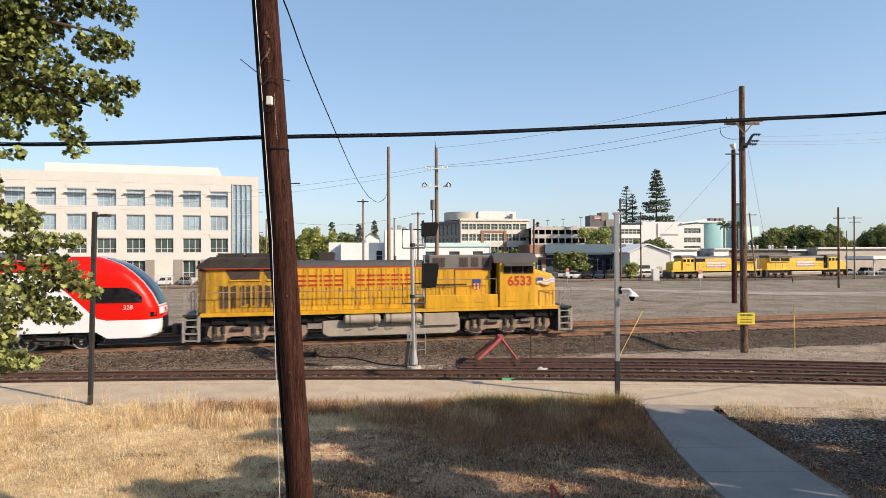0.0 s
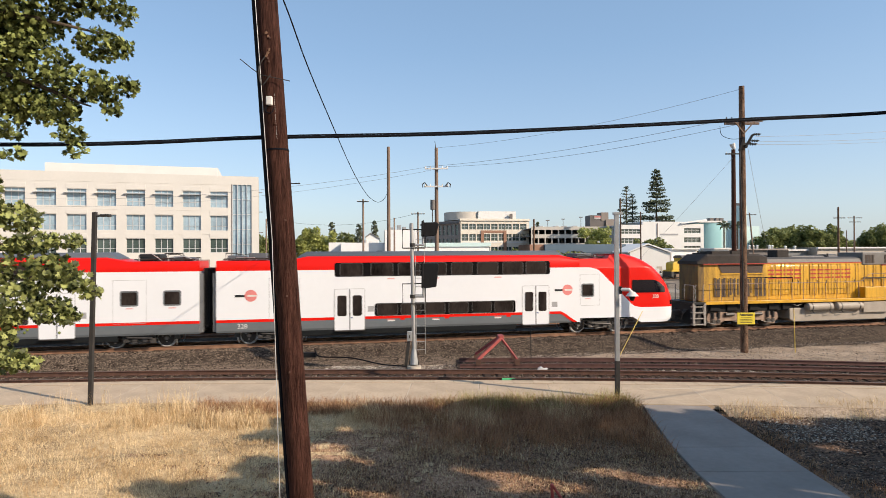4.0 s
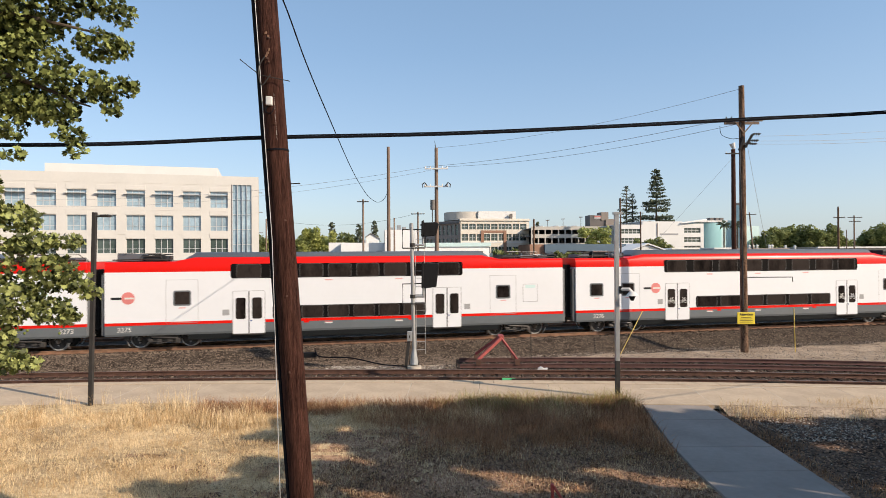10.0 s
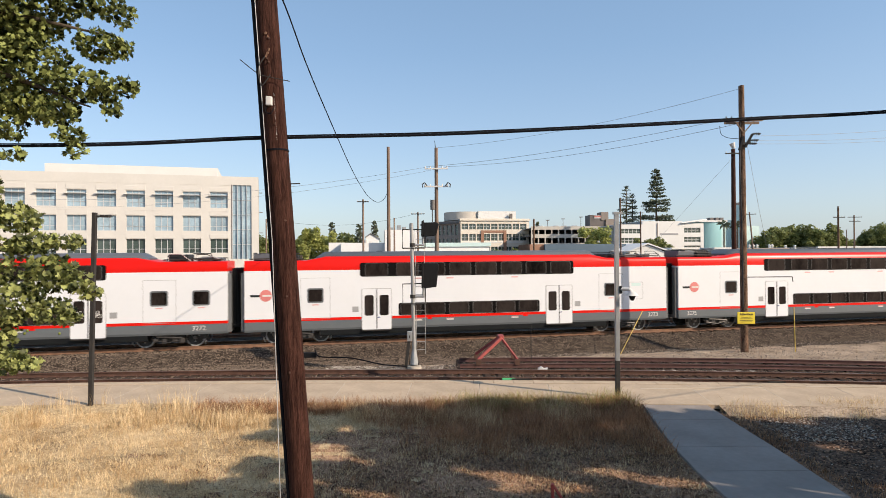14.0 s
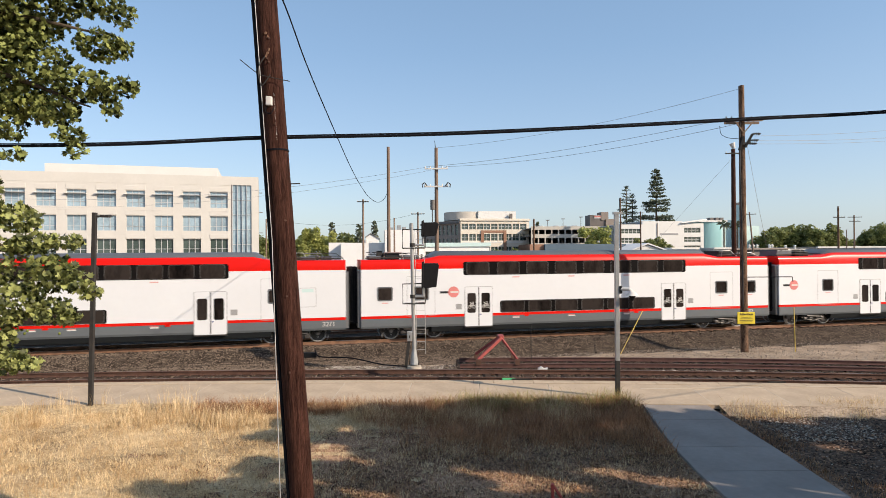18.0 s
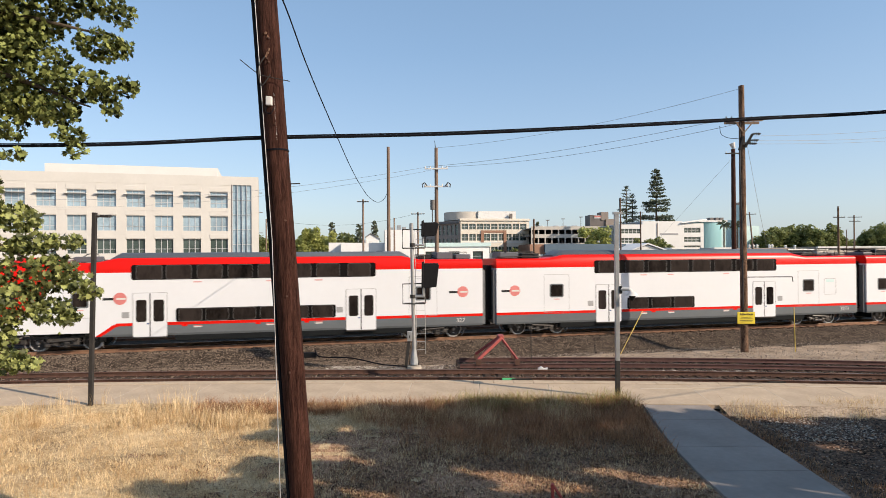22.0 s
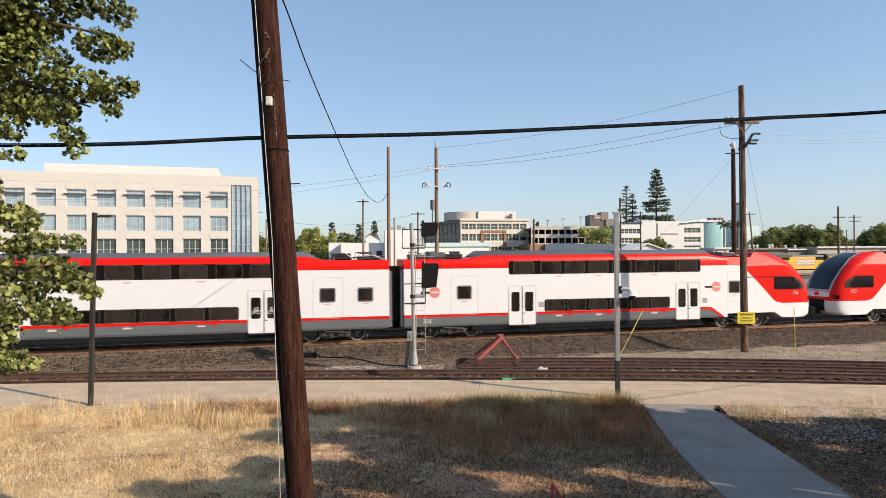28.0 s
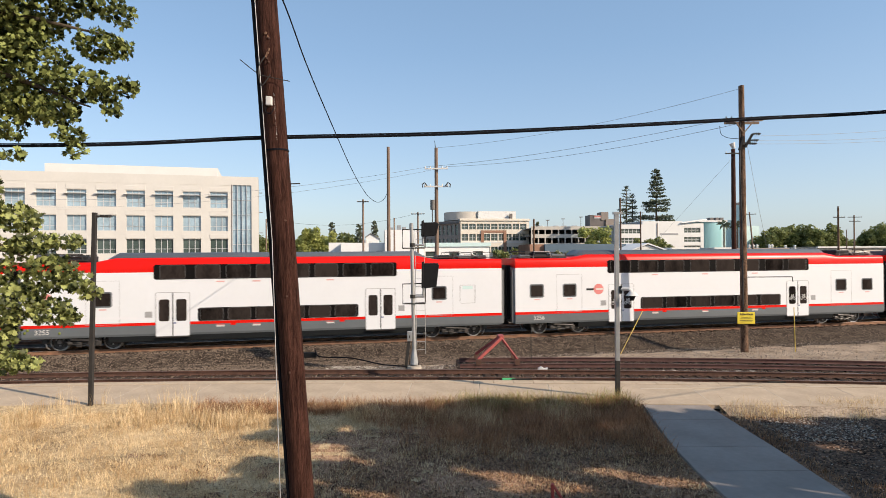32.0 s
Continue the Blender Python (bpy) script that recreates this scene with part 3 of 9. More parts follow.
def double_door(car, cx, sg, hw=0.80, bike=False):
    d = part("double_door", Geo().prism(rrect(cx - hw, cx + hw, 0.66, 2.86, 0.06), sg * 1.48, sg * 1.512), M_WHITE, car, "white two-leaf sliding door with narrow windows")
    part("door_seam", ring_frame(Geo(), cx - hw - 0.02, cx + hw + 0.02, 0.64, 2.88, 0.022, 0.08, sg * 1.49, sg * 1.515), M_SEAM, d)
    part("door_gap", Geo().box(cx - 0.025, cx + 0.025, min(sg * 1.5, sg * 1.516), max(sg * 1.5, sg * 1.516), 0.67, 2.85), M_BLACK, d)
    for q in (-1, 1):
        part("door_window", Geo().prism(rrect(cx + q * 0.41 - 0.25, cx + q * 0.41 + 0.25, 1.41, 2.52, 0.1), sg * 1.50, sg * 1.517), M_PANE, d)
        if bike:
            g = Geo()
            mx, my = cx + q * 0.41, sg * 1.519
            for wx in (-0.13, 0.13):
                g.tube([(mx + wx + 0.088 * math.cos(k * 0.5236), my, 1.75 + 0.088 * math.sin(k * 0.5236)) for k in range(13)], 0.013, 5)
            for p, r in (((-0.13, 1.75), (-0.05, 1.92)), ((-0.05, 1.92), (0.09, 1.92)), ((0.09, 1.92), (0.13, 1.75)), ((-0.05, 1.92), (0.0, 1.76)), ((0.0, 1.76), (0.09, 1.92)), ((-0.13, 1.75), (0.0, 1.76)), ((0.09, 1.92), (0.08, 2.0)), ((0.03, 2.01), (0.12, 2.0)), ((-0.05, 1.92), (-0.07, 1.98)), ((-0.11, 1.98), (-0.03, 1.98))):
                g.tube([(mx + p[0], my, p[1]), (mx + r[0], my, r[1])], 0.014, 5)
            tagged(part("cycle_symbol", g, M_OFFW, d, "white cycle symbol on the door glass"), kind="stuff")
    part("door_step", Geo().box(cx - hw, cx + hw, min(sg * 1.30, sg * 1.56), max(sg * 1.30, sg * 1.56), 0.585, 0.625), M_DSTEEL, d)
    part("door_button", Geo().box(cx + 0.06, cx + 0.16, min(sg * 1.5, sg * 1.52), max(sg * 1.5, sg * 1.52), 1.28, 1.34), M_LBLUE, d)
    vx = cx - 1.15 if cx < 0 else cx + 1.15
    part("vent_grille", Geo().box(vx - 0.17, vx + 0.17, min(sg * 1.49, sg * 1.504), max(sg * 1.49, sg * 1.504), 1.62, 1.92), M_SEAM, car)


def logo(car, cx, sg):
    """The operator's mark as plain shapes: a red disc and a dark bar beside it."""
    part("logo_disc", Geo().cyl((cx + sg * -0.28, sg * 1.49, 2.60), (cx + sg * -0.28, sg * 1.506, 2.60), 0.31, n=28), M_DECAL, car, "round red emblem")
    part("logo_bar", Geo().box(cx + sg * 0.27 - 0.24, cx + sg * 0.27 + 0.24, min(sg * 1.49, sg * 1.505), max(sg * 1.49, sg * 1.505), 2.53, 2.65), M_DGREY, car)
    part("logo_inset", Geo().box(cx + sg * -0.33 - 0.22, cx + sg * -0.33 + 0.22, min(sg * 1.49, sg * 1.509), max(sg * 1.49, sg * 1.509), 2.55, 2.64), M_OFFW, car)


def small_labels(car, xs, sg):
    for x in xs:
        part("label_plate", Geo().box(x - 0.20, x + 0.20, min(sg * 1.49, sg * 1.506), max(sg * 1.49, sg * 1.506), 1.06, 1.12), M_OFFW, car)
        part("label_strip", Geo().box(x - 0.20, x + 0.20, min(sg * 1.49, sg * 1.506), max(sg * 1.49, sg * 1.506), 1.125, 1.17), M_DECAL, car, "red strip over the label")
        if abs(x) > 2.5:
            part("socket_cover", Geo().box(x + 0.5, x + 0.76, min(sg * 1.49, sg * 1.508), max(sg * 1.49, sg * 1.508), 1.13, 1.22), M_RED, car)
        part("notice", Geo().box(x - 0.2, x + 0.2, min(sg * 1.498, sg * 1.504), max(sg * 1.498, sg * 1.504), 3.36, 3.43), M_NOTICE, car, "small faded red notice under the window")


WHEELS = []


def wheel_mesh(r, name):
    g = Geo()
    for s in (-1, 1):
        y = s * 0.75
        prof = [(r + 0.028, y - s * 0.062), (r + 0.028, y - s * 0.036), (r, y - s * 0.03), (r - 0.006, y + s * 0.07), (r - 0.06, y + s * 0.07), (r - 0.085, y + s * 0.03), (0.2, y + s * 0.01), (0.18, y + s * 0.09), (0.09, y + s * 0.1), (0.09, y - s * 0.1)]
        rings = []
        for i in range(28):
            a = 2 * math.pi * i / 28
            rings.append([(p * math.sin(a), q, p * math.cos(a)) for p, q in prof])
        k, n = len(g.v), len(prof)
        for rg in rings:
            g.v += rg
        for i in range(28):
            for j in range(n):
                p, q = k + i * n + j, k + i * n + (j + 1) % n
                p2, q2 = k + ((i + 1) % 28) * n + j, k + ((i + 1) % 28) * n + (j + 1) % n
                g.f.append((p, q, q2, p2))
        for i in range(3):
            a = 2.09 * i
            g.box(0.12 * math.sin(a) - 0.02, 0.12 * math.sin(a) + 0.02, y + s * 0.08, y + s * 0.115, 0.12 * math.cos(a) - 0.02, 0.12 * math.cos(a) + 0.02)
    g.cyl((0, -0.75, 0), (0, 0.75, 0), 0.09, n=12)
    me = g.mesh(name, smooth=35)
    me.materials.append(M_UNDER2)
    me.materials.append(M_WHEEL)
    for f in me.polygons:
        if math.hypot(f.center.x, f.center.z) > r - 0.062:
            f.material_index = 1
    return me


W_CAR = wheel_mesh(0.46, "wheel")
W_LOCO = wheel_mesh(0.52, "wheel")
W_LOCO.materials[1] = M_UNDER


def bogie(car, cx, wb=1.22):
    g = Geo()
    for s in (-1, 1):
        y = s * 1.16
        g.prism([(cx - 0.78, 0.56), (cx - 0.5, 0.30), (cx + 0.5, 0.30), (cx + 0.78, 0.56), (cx + 0.72, 0.70), (cx - 0.72, 0.70)], y - 0.07, y + 0.07)
    g.box(cx - 0.35, cx + 0.35, -0.95, 0.95, 0.4, 0.7)
    b = part("bogie_frame", g, M_UNDER, car, "oily dark steel bogie frame")
    # added black block closes the see-through middle of the bogie
    part("bogie_core", Geo().box(cx - 1.75, cx + 1.75, -0.62, 0.62, 0.26, 0.76), M_BLACK, b, bevel=0.05)
    for s in (-1, 1):
        for q in (-wb, wb):
            part("axle_cap", Geo().cyl((cx + q, s * 0.84, 0.46), (cx + q, s * 0.98, 0.46), 0.12, 0.09, 12), M_STEPS, b)
            part("spring", Geo().cyl((cx + q * 0.52, s * 1.2, 0.34), (cx + q * 0.52, s * 1.2, 0.66), 0.11, n=10), M_UNDER2, b)
            part("brake_disc", Geo().cyl((cx + q, s * 0.80, 0.46), (cx + q, s * 0.845, 0.46), 0.27, n=20), M_UNDER, b)
            for a in (0.5, 2.6, 4.7):
                part("disc_bolt", Geo().cyl((cx + q + 0.2 * math.cos(a), s * 0.84, 0.46 + 0.2 * math.sin(a)), (cx + q + 0.2 * math.cos(a), s * 0.87, 0.46 + 0.2 * math.sin(a)), 0.035, n=6), M_WHEEL, b)
        part("brake_beam", Geo().box(cx - 1.9, cx + 1.9, s * 0.98 - 0.05, s * 0.98 + 0.05, 0.66, 0.76), M_UNDER2, b)
        for q in (-0.62, -0.2, 0.3, 0.66):
            part("brake_unit", Geo().box(cx + q - 0.12, cx + q + 0.12, s * 1.24 - 0.1, s * 1.24 + 0.1, 0.28 + 0.06 * math.sin(q * 9), 0.5), M_UNDER, b, bevel=0.03)
        for q in (-1.78, 1.78):
            part("sand_box", Geo().box(cx + q - 0.13, cx + q + 0.13, s * 1.1 - 0.1, s * 1.1 + 0.1, 0.42, 0.68), M_UNDER2, b, bevel=0.03)
            part("sand_pipe", Geo().tube([(cx + q, s * 1.12, 0.45), (cx + q * 0.98, s * 1.0, 0.2), (cx + q * 0.96, s * 0.8, 0.08)], 0.022), M_WHEEL, b)
        part("axle_cable", Geo().tube([(cx - 1.5, s * 1.1, 0.66), (cx - 1.1, s * 1.14, 0.62), (cx - 0.6, s * 1.34, 0.40), (cx, s * 1.36, 0.30), (cx + 0.6, s * 1.34, 0.42), (cx + 1.1, s * 1.14, 0.62), (cx + 1.5, s * 1.1, 0.66)], 0.02), M_UNDER2, b)
        part("damper", Geo().cyl((cx - 0.55, s * 1.36, 0.60), (cx + 0.65, s * 1.36, 0.52), 0.05, n=8), M_UNDER, b)
        part("air_spring", Geo().cyl((cx, s * 0.95, 0.66), (cx, s * 0.95, 0.85), 0.28, n=14), M_BLACK, b)
        part("brake_hose", Geo().tube([(cx - 0.7, s * 1.28, 0.62), (cx - 0.4, s * 1.33, 0.42), (cx + 0.1, s * 1.3, 0.36), (cx + 0.7, s * 1.28, 0.56)], 0.03), M_BLACK, b)
    for q in (-wb, wb):
        part("wheel", W_CAR, M_WHEEL, car, "bright-rimmed steel wheel pair", at=pose(cx + q, 0, 0.46))


def gangway(car, x, sg):
    """Ribbed black connection at one end, half of the gap wide."""
    g = Geo()
    for i in range(5):
        a = x + sg * (0.165 + 0.05 * i)
        w = 0.98 if i % 2 else 1.08
        g.box(min(a, a + sg * 0.046), max(a, a + sg * 0.046), -w, w, 0.95, 3.95 if i % 2 else 4.05)
    part("gangway_bellows", g, M_BLACK, car, "ribbed black rubber gangway")
    part("end_frame", Geo().box(min(x, x + sg * 0.16), max(x, x + sg * 0.16), -1.40, 1.40, 0.75, 3.8), M_ENDG, car, "grey end frame of the car")
    part("coupler", Geo().box(min(x, x + sg * 0.42), max(x, x + sg * 0.42), -0.2, 0.2, 0.55, 0.85), M_BLACK, car)
    part("jumper_cable", Geo().tube([(x, -1.1, 1.35), (x + sg * 0.2, -1.13, 1.1), (x + sg * 0.4, -1.1, 1.05)], 0.03), M_BLACK, car)


def roof_gear(car, x0, x1, seed, panto=False):
    """Boxes, insulators and cable runs on a low roof end."""
    rnd = random.Random(seed)
    x = x0 + 0.2
    while x < x1 - 0.5:
        w = rnd.uniform(0.5, 1.3)
        h = rnd.uniform(0.18, 0.42)
        part("roof_box", Geo().box(x, min(x + w, x1), -0.85, 0.7, 4.44, 4.44 + h), M_ROOFG if rnd.random() < 0.6 else M_DGREY, car, bevel=0.03)
        if rnd.random() < 0.6:
            part("insulator", Geo().cyl((x + w + 0.12, -0.5, 4.44), (x + w + 0.12, -0.5, 4.72), 0.06, n=8), M_DSTEEL, car)
        x += w + rnd.uniform(0.2, 0.5)
    part("roof_conduit", Geo().tube([(x0, -0.95, 4.52), ((x0 + x1) / 2, -0.98, 4.56), (x1, -0.95, 4.52)], 0.035), M_DSTEEL, car)
    for k in range(8):
        xa = rnd.uniform(x0, x1 - 0.9)
        ya, za = rnd.uniform(-1.05, -0.2), rnd.uniform(4.5, 4.86)
        part("roof_pipe", Geo().tube([(xa, ya, 4.45), (xa + 0.05, ya, za), (xa + rnd.uniform(0.5, 1.1), ya, za), (xa + 1.1, ya, 4.45)], rnd.uniform(0.015, 0.035)), M_DSTEEL if k % 3 else M_STEEL, car)
    if panto:
        g = Geo()
        for y in (-0.5, 0.5):
            g.cyl((x0 + 0.3, y, 4.74), (x1 - 0.2, y * 0.8, 4.80), 0.028, n=6)
            g.cyl((x0 + 0.5, y, 4.84), (x1 - 0.6, y, 4.74), 0.022, n=6)
        for xx in (x0 + 0.25, x0 + 0.6):
            g.cyl((xx, -0.95, 4.84), (xx, 0.95, 4.84), 0.03, n=6)
        part("pantograph", g, M_DSTEEL, car, "folded pantograph on the roof")


def number(car, words, x, sg):
    lettering("car_number", words, 0.34, M_OFFW, car, pose(x, sg * 1.506, 0.90, 90, 0, 0 if sg < 0 else 180), "white car number")


def bike_car(at):
    car = thing("passenger_car", "white double-deck train car with red roof edge and cycle doors", "train car", at, "cars of the passenger train")
    car_shell(car, -12.72, 12.72, (-9.3, -8.3, 8.3, 9.3))
    for sg in (-1, 1):
        window_band(car, -7.0, 6.95, 3.53, 4.29, sg, [-6.15, -4.35, -2.6, -0.85, 0.9, 2.65, 4.4, 6.1], 1.28)
        window_band(car, -4.86, 4.86, 1.375, 2.06, sg, [-4.1, -2.46, -0.82, 0.82, 2.46, 4.1], 1.36)
        for cx in (-6.12, 6.12):
            double_door(car, cx, sg, bike=True)
        for q in (-1, 1):
            end_window(car, q * 9.4 - 0.43, q * 9.4 + 0.43, sg, (q * 9.42 - 0.79, q * 9.42 + 0.79))
            end_window(car, q * 11.42 - 0.43, q * 11.42 + 0.43, sg)
        logo(car, -7.85, sg)
        small_labels(car, (-3.9, -0.5, 3.0), sg)
    for q in (-1, 1):
        bogie(car, q * 9.8)
        gangway(car, q * 12.72, q)
    roof_gear(car, -12.45, -9.4, 4, panto=True)
    roof_gear(car, 9.5, 12.45, 5)
    return car


def saloon_car(at, lower=(-4.1, 4.1), words=""):
    car = thing("passenger_car", "white double-deck train car with two long window rows" if lower[1] > 2 else "white double-deck train car with a short lower window row", "train car", at, "cars of the passenger train")
    car_shell(car, -12.205, 12.205, (-9.0, -8.0, 7.4, 8.4))
    npan = 6 if lower[1] > 2 else 3
    for sg in (-1, 1):
        window_band(car, -6.2, 6.2, 3.53, 4.29, sg, [-5.3, -3.6, -2.1, -0.6, 0.9, 2.4, 3.9, 5.4], 1.2)
        step = (lower[1] - lower[0]) / npan
        window_band(car, lower[0], lower[1], 1.375, 2.06, sg, [lower[0] + step * (i + 0.5) for i in range(npan)], step - 0.26)
        for cx in (-5.3, 5.3):
            double_door(car, cx, sg)
        for q in (-1, 1):
            end_window(car, q * 8.57 - 0.43, q * 8.57 + 0.43, sg, (q * 8.57 - 0.78, q * 8.57 + 0.78))
        part("blank_hatch", ring_frame(Geo(), 9.75, 10.65, 1.95, 2.98, 0.02, 0.08, sg * 1.495, sg * 1.504), M_SEAM, car, "seam of a blank hatch")
        part("hatch_label", Geo().box(9.9, 10.5, min(sg * 1.49, sg * 1.503), max(sg * 1.49, sg * 1.503), 2.74, 2.92), M_TEALP, car, "pale green sticker")
        logo(car, -11.4, sg)
        small_labels(car, (-3.0, -1.2, 2.6), sg)
    for q in (-1, 1):
        bogie(car, q * 9.5)
        gangway(car, q * 12.205, q)
    roof_gear(car, -12.0, -9.2, 6, panto=True)
    roof_gear(car, 8.5, 12.0, 7)
    return car


def nose_front(z):
    zs = [0.58, 0.75, 1.1, 1.5, 2.1, 2.8, 3.4, 3.85, 4.25, 4.5, 4.7]
    xs = [26.66, 26.88, 26.94, 26.94, 26.88, 26.58, 26.16, 25.7, 25.12, 24.55, 23.9]
    return float(np.interp(z, zs, xs))


def nose_half(x, z):
    """Half width of the nose at x and height z."""
    xf = nose_front(z)
    xs = xf - BLUNT
    w = HW - max(0, z - 3.9) * 0.55
    if x <= xs:
        return w
    u = min(1, (x - xs) / (xf - xs))
    return w * (1 - u ** FRONT) ** (1 / FRONT)


def nose_ring(z, xb, xd):
    """A level slice of the nose: back, foot of the slanting colour line, then round the front."""
    xf = nose_front(z)
    xs = xf - BLUNT
    half = [(xb, nose_half(xb, z)), (max(xb + 0.001, min(xd, xs - 0.01)), nose_half(xb, z))]
    for i in range(17):
        a = math.pi / 2 * i / 16
        half.append((xs + (xf - xs) * math.sin(a) ** (2 / FRONT), None))
    near = [(x, -(nose_half(x, z) if w is None else w), z) for x, w in half]
    near[-1] = (xf, 0.0, z)
    return near + [(x, -y, z) for x, y, z in reversed(near[:-1])]


def slant(z):
    """Where the white side meets the red nose at height z."""
    return float(np.interp(z, [1.48, 1.56, 1.75, 2.4, 3.2, 3.7, 3.84, 3.9, 3.901], [24.5, 24.1, 23.85, 23.22, 22.38, 21.85, 21.6, 21.2, 20.6]))


def nose_patch(za, zb, lim, off, n=14):
    """A sheet that follows the nose's front between two heights."""
    g = Geo()
    zs = [za + (zb - za) * i / n for i in range(n + 1)]
    for z in zs:
        xf, m = nose_front(z), lim(z)
        for j in range(n + 1):
            t = -m + 2 * m * j / n
            w = HW - max(0, z - 3.9) * 0.55
            x = xf - BLUNT + BLUNT * (1 - abs(t) ** FRONT) ** (1 / FRONT)
            g.v.append((x + off, t * (w + off), z + off * 0.5))
    g.f = [(i * (n + 1) + j, i * (n + 1) + j + 1, (i + 1) * (n + 1) + j + 1, (i + 1) * (n + 1) + j) for i in range(n) for j in range(n)]
    return g


def cab_car(at, words):
    """A driving car; its origin is the middle of the gap behind it, its nose points to +x."""
    car = thing("driving_car", "white and red double-deck driving car with a sloping rounded nose", "train car", at, "cars of the passenger train")
    car_shell(car, 0.41, 20.6, (4.0, 5.0, 19.4, 20.4))
    low, side, red = Geo(), Geo(), Geo()
    low.loft([nose_ring(z, 20.6, 21.0) for z in (0.92, 1.1, 1.478)])
    part("nose_apron", Geo().loft([nose_ring(z, 24.0 + (0.918 - z) * 1.6, 24.9) for z in (0.58, 0.64, 0.75, 0.918)]), M_WHITE, car, "white apron under the nose", smooth=35)
    part("nose_floor", Geo().box(20.6, 24.6, -1.0, 1.0, 0.80, 0.915), M_DGREY, car)
    part("nose_skirt", low, M_WHITE, car, "white lower nose", smooth=35)
    zs = [1.48 + (3.9 - 1.48) * i / 24 for i in range(25)] + [3.903, 4.0, 4.1, 4.2, 4.3, 4.4]
    rings = [nose_ring(z, 20.6, slant(z)) for z in zs]
    n = len(rings[0])
    for g, want in ((side, True), (red, False)):
        for r in rings:
            g.v += r
        for i in range(len(rings) - 1):
            for j in range(n):
                white = j in (0, n - 2)
                back = j == n - 1
                if back or white != want:
                    continue
                a, b = i * n + j, i * n + (j + 1) % n
                g.f.append((a, b, b + n, a + n))
    k = (len(rings) - 1) * n
    red.f.append(tuple(range(k, k + n)))
    part("cab_side", side, M_WHITE, car, "white panel behind the red nose")
    part("nose", red, M_RED, car, "glossy red rounded nose", smooth=35)
    part("nose_hump", Geo().loft([nose_ring(z, 22.5 + (z - 4.4), 22.9) for z in (4.39, 4.5, 4.6, 4.68)]), M_RED, car, smooth=40)
    part("windscreen_rim", nose_patch(2.02, 4.66, lambda z: 0.70 - 0.05 * abs(z - 3.3), 0.008), M_MULL, car, "pale rim round the windscreen", smooth=60)
    part("windscreen", nose_patch(2.2, 4.60, lambda z: 0.63 - 0.06 * abs(z - 3.3), 0.018), M_SCREEN, car, "tall dark curved windscreen", smooth=60)
    part("chin_panel", nose_patch(1.72, 2.06, lambda z: 0.62, 0.012, 8), M_WHITE, car, "white panel under the windscreen", smooth=60)
    part("coupler_bay", nose_patch(0.70, 1.55, lambda z: 0.42, 0.012, 8), M_BLACK, car, "dark coupler opening", smooth=60)
    part("nose_emblem", nose_patch(1.78, 2.0, lambda z: 0.12, 0.02, 4), M_RED, car)
    for sg in (-1, 1):
        g = Geo()
        cols = 12
        for i in range(cols + 1):
            x = 23.95 + 2.2 * i / cols
            zt, zb = 3.12 - 0.5 * max(0, (i - 7) / 5) ** 2, 2.36
            for k in range(9):
                z = zb + (zt - zb) * k / 8
                g.v.append((x, sg * (nose_half(x, z) + 0.022), z))
        g.f = [(9 * i + k, 9 * i + 9 + k, 9 * i + 10 + k, 9 * i + 1 + k) for i in range(cols) for k in range(8)]
        part("cab_side_window", g, M_SCREEN, car, "long dark cab side window")
        g = Geo()
        for i in range(5):
            x = 26.5 + 0.5 * i / 4
            for z in (1.62, 1.86):
                x2 = min(x, nose_front(z) - 0.02)
                g.v.append((x2, sg * (nose_half(x2, z) + 0.012), z))
        g.f = [(2 * i, 2 * i + 2, 2 * i + 3, 2 * i + 1) for i in range(4)]
        part("headlamp", g, M_BAND, car, "dark slanting headlamp glass")
        window_band(car, 6.45, 18.75, 3.53, 4.29, sg, [7.35, 9.0, 10.5, 12.0, 13.5, 15.0, 16.5, 17.9], 1.2)
        window_band(car, 8.6, 16.65, 1.375, 2.06, sg, [9.3, 10.6, 11.95, 13.3, 14.65, 15.95], 1.1)
        for cx in (7.25, 17.87):
            double_door(car, cx, sg)
        end_window(car, 3.40, 4.26, sg, (3.05, 4.62))
        end_window(car, 20.70, 21.50, sg)
        part("hatch_seam", ring_frame(Geo(), 20.62, 21.85, 1.66, 3.50, 0.014, 0.05, sg * 1.495, sg * 1.5035), M_SEAM, car)
        logo(car, 1.85, sg)
        logo(car, 19.55, sg)
        small_labels(car, (9.5, 12.0, 15.6), sg)
        part("stripe_slope", Geo().prism([(19.0, 1.362), (19.42, 1.345), (19.66, 1.25), (19.85, 1.10), (20.42, 0.72), (20.16, 0.72), (19.7, 1.02), (19.52, 1.15), (19.35, 1.22), (19.0, 1.217)], sg * 1.49, sg * 1.509), M_RED, car)
        part("skirt_corner", Geo().prism([(19.42, 1.366), (20.6, 1.366), (20.6, 0.7), (20.42, 0.71), (19.85, 1.09), (19.66, 1.24)], sg * 1.49, sg * 1.507), M_WHITE, car)
        number(car, words, 1.7, sg)
        lettering("nose_number", words, 0.30, M_OFFW, car, pose(25.5, sg * (nose_half(25.5, 2.1) + 0.02), 2.02, 90, 0, 6 if sg < 0 else 174), "white car number on the nose")
    bogie(car, 3.2)
    bogie(car, 21.95)
    gangway(car, 0.41, -1)
    part("front_coupler", Geo().box(26.2, 27.35, -0.22, 0.22, 0.62, 0.98), M_BLACK, car, bevel=0.04)
    part("coupler_head", Geo().box(27.3, 27.6, -0.32, 0.32, 0.55, 1.08), M_UNDER, car, bevel=0.05)
    roof_gear(car, 0.7, 3.8, 9)
    roof_gear(car, 20.5, 22.4, 10)
    return car


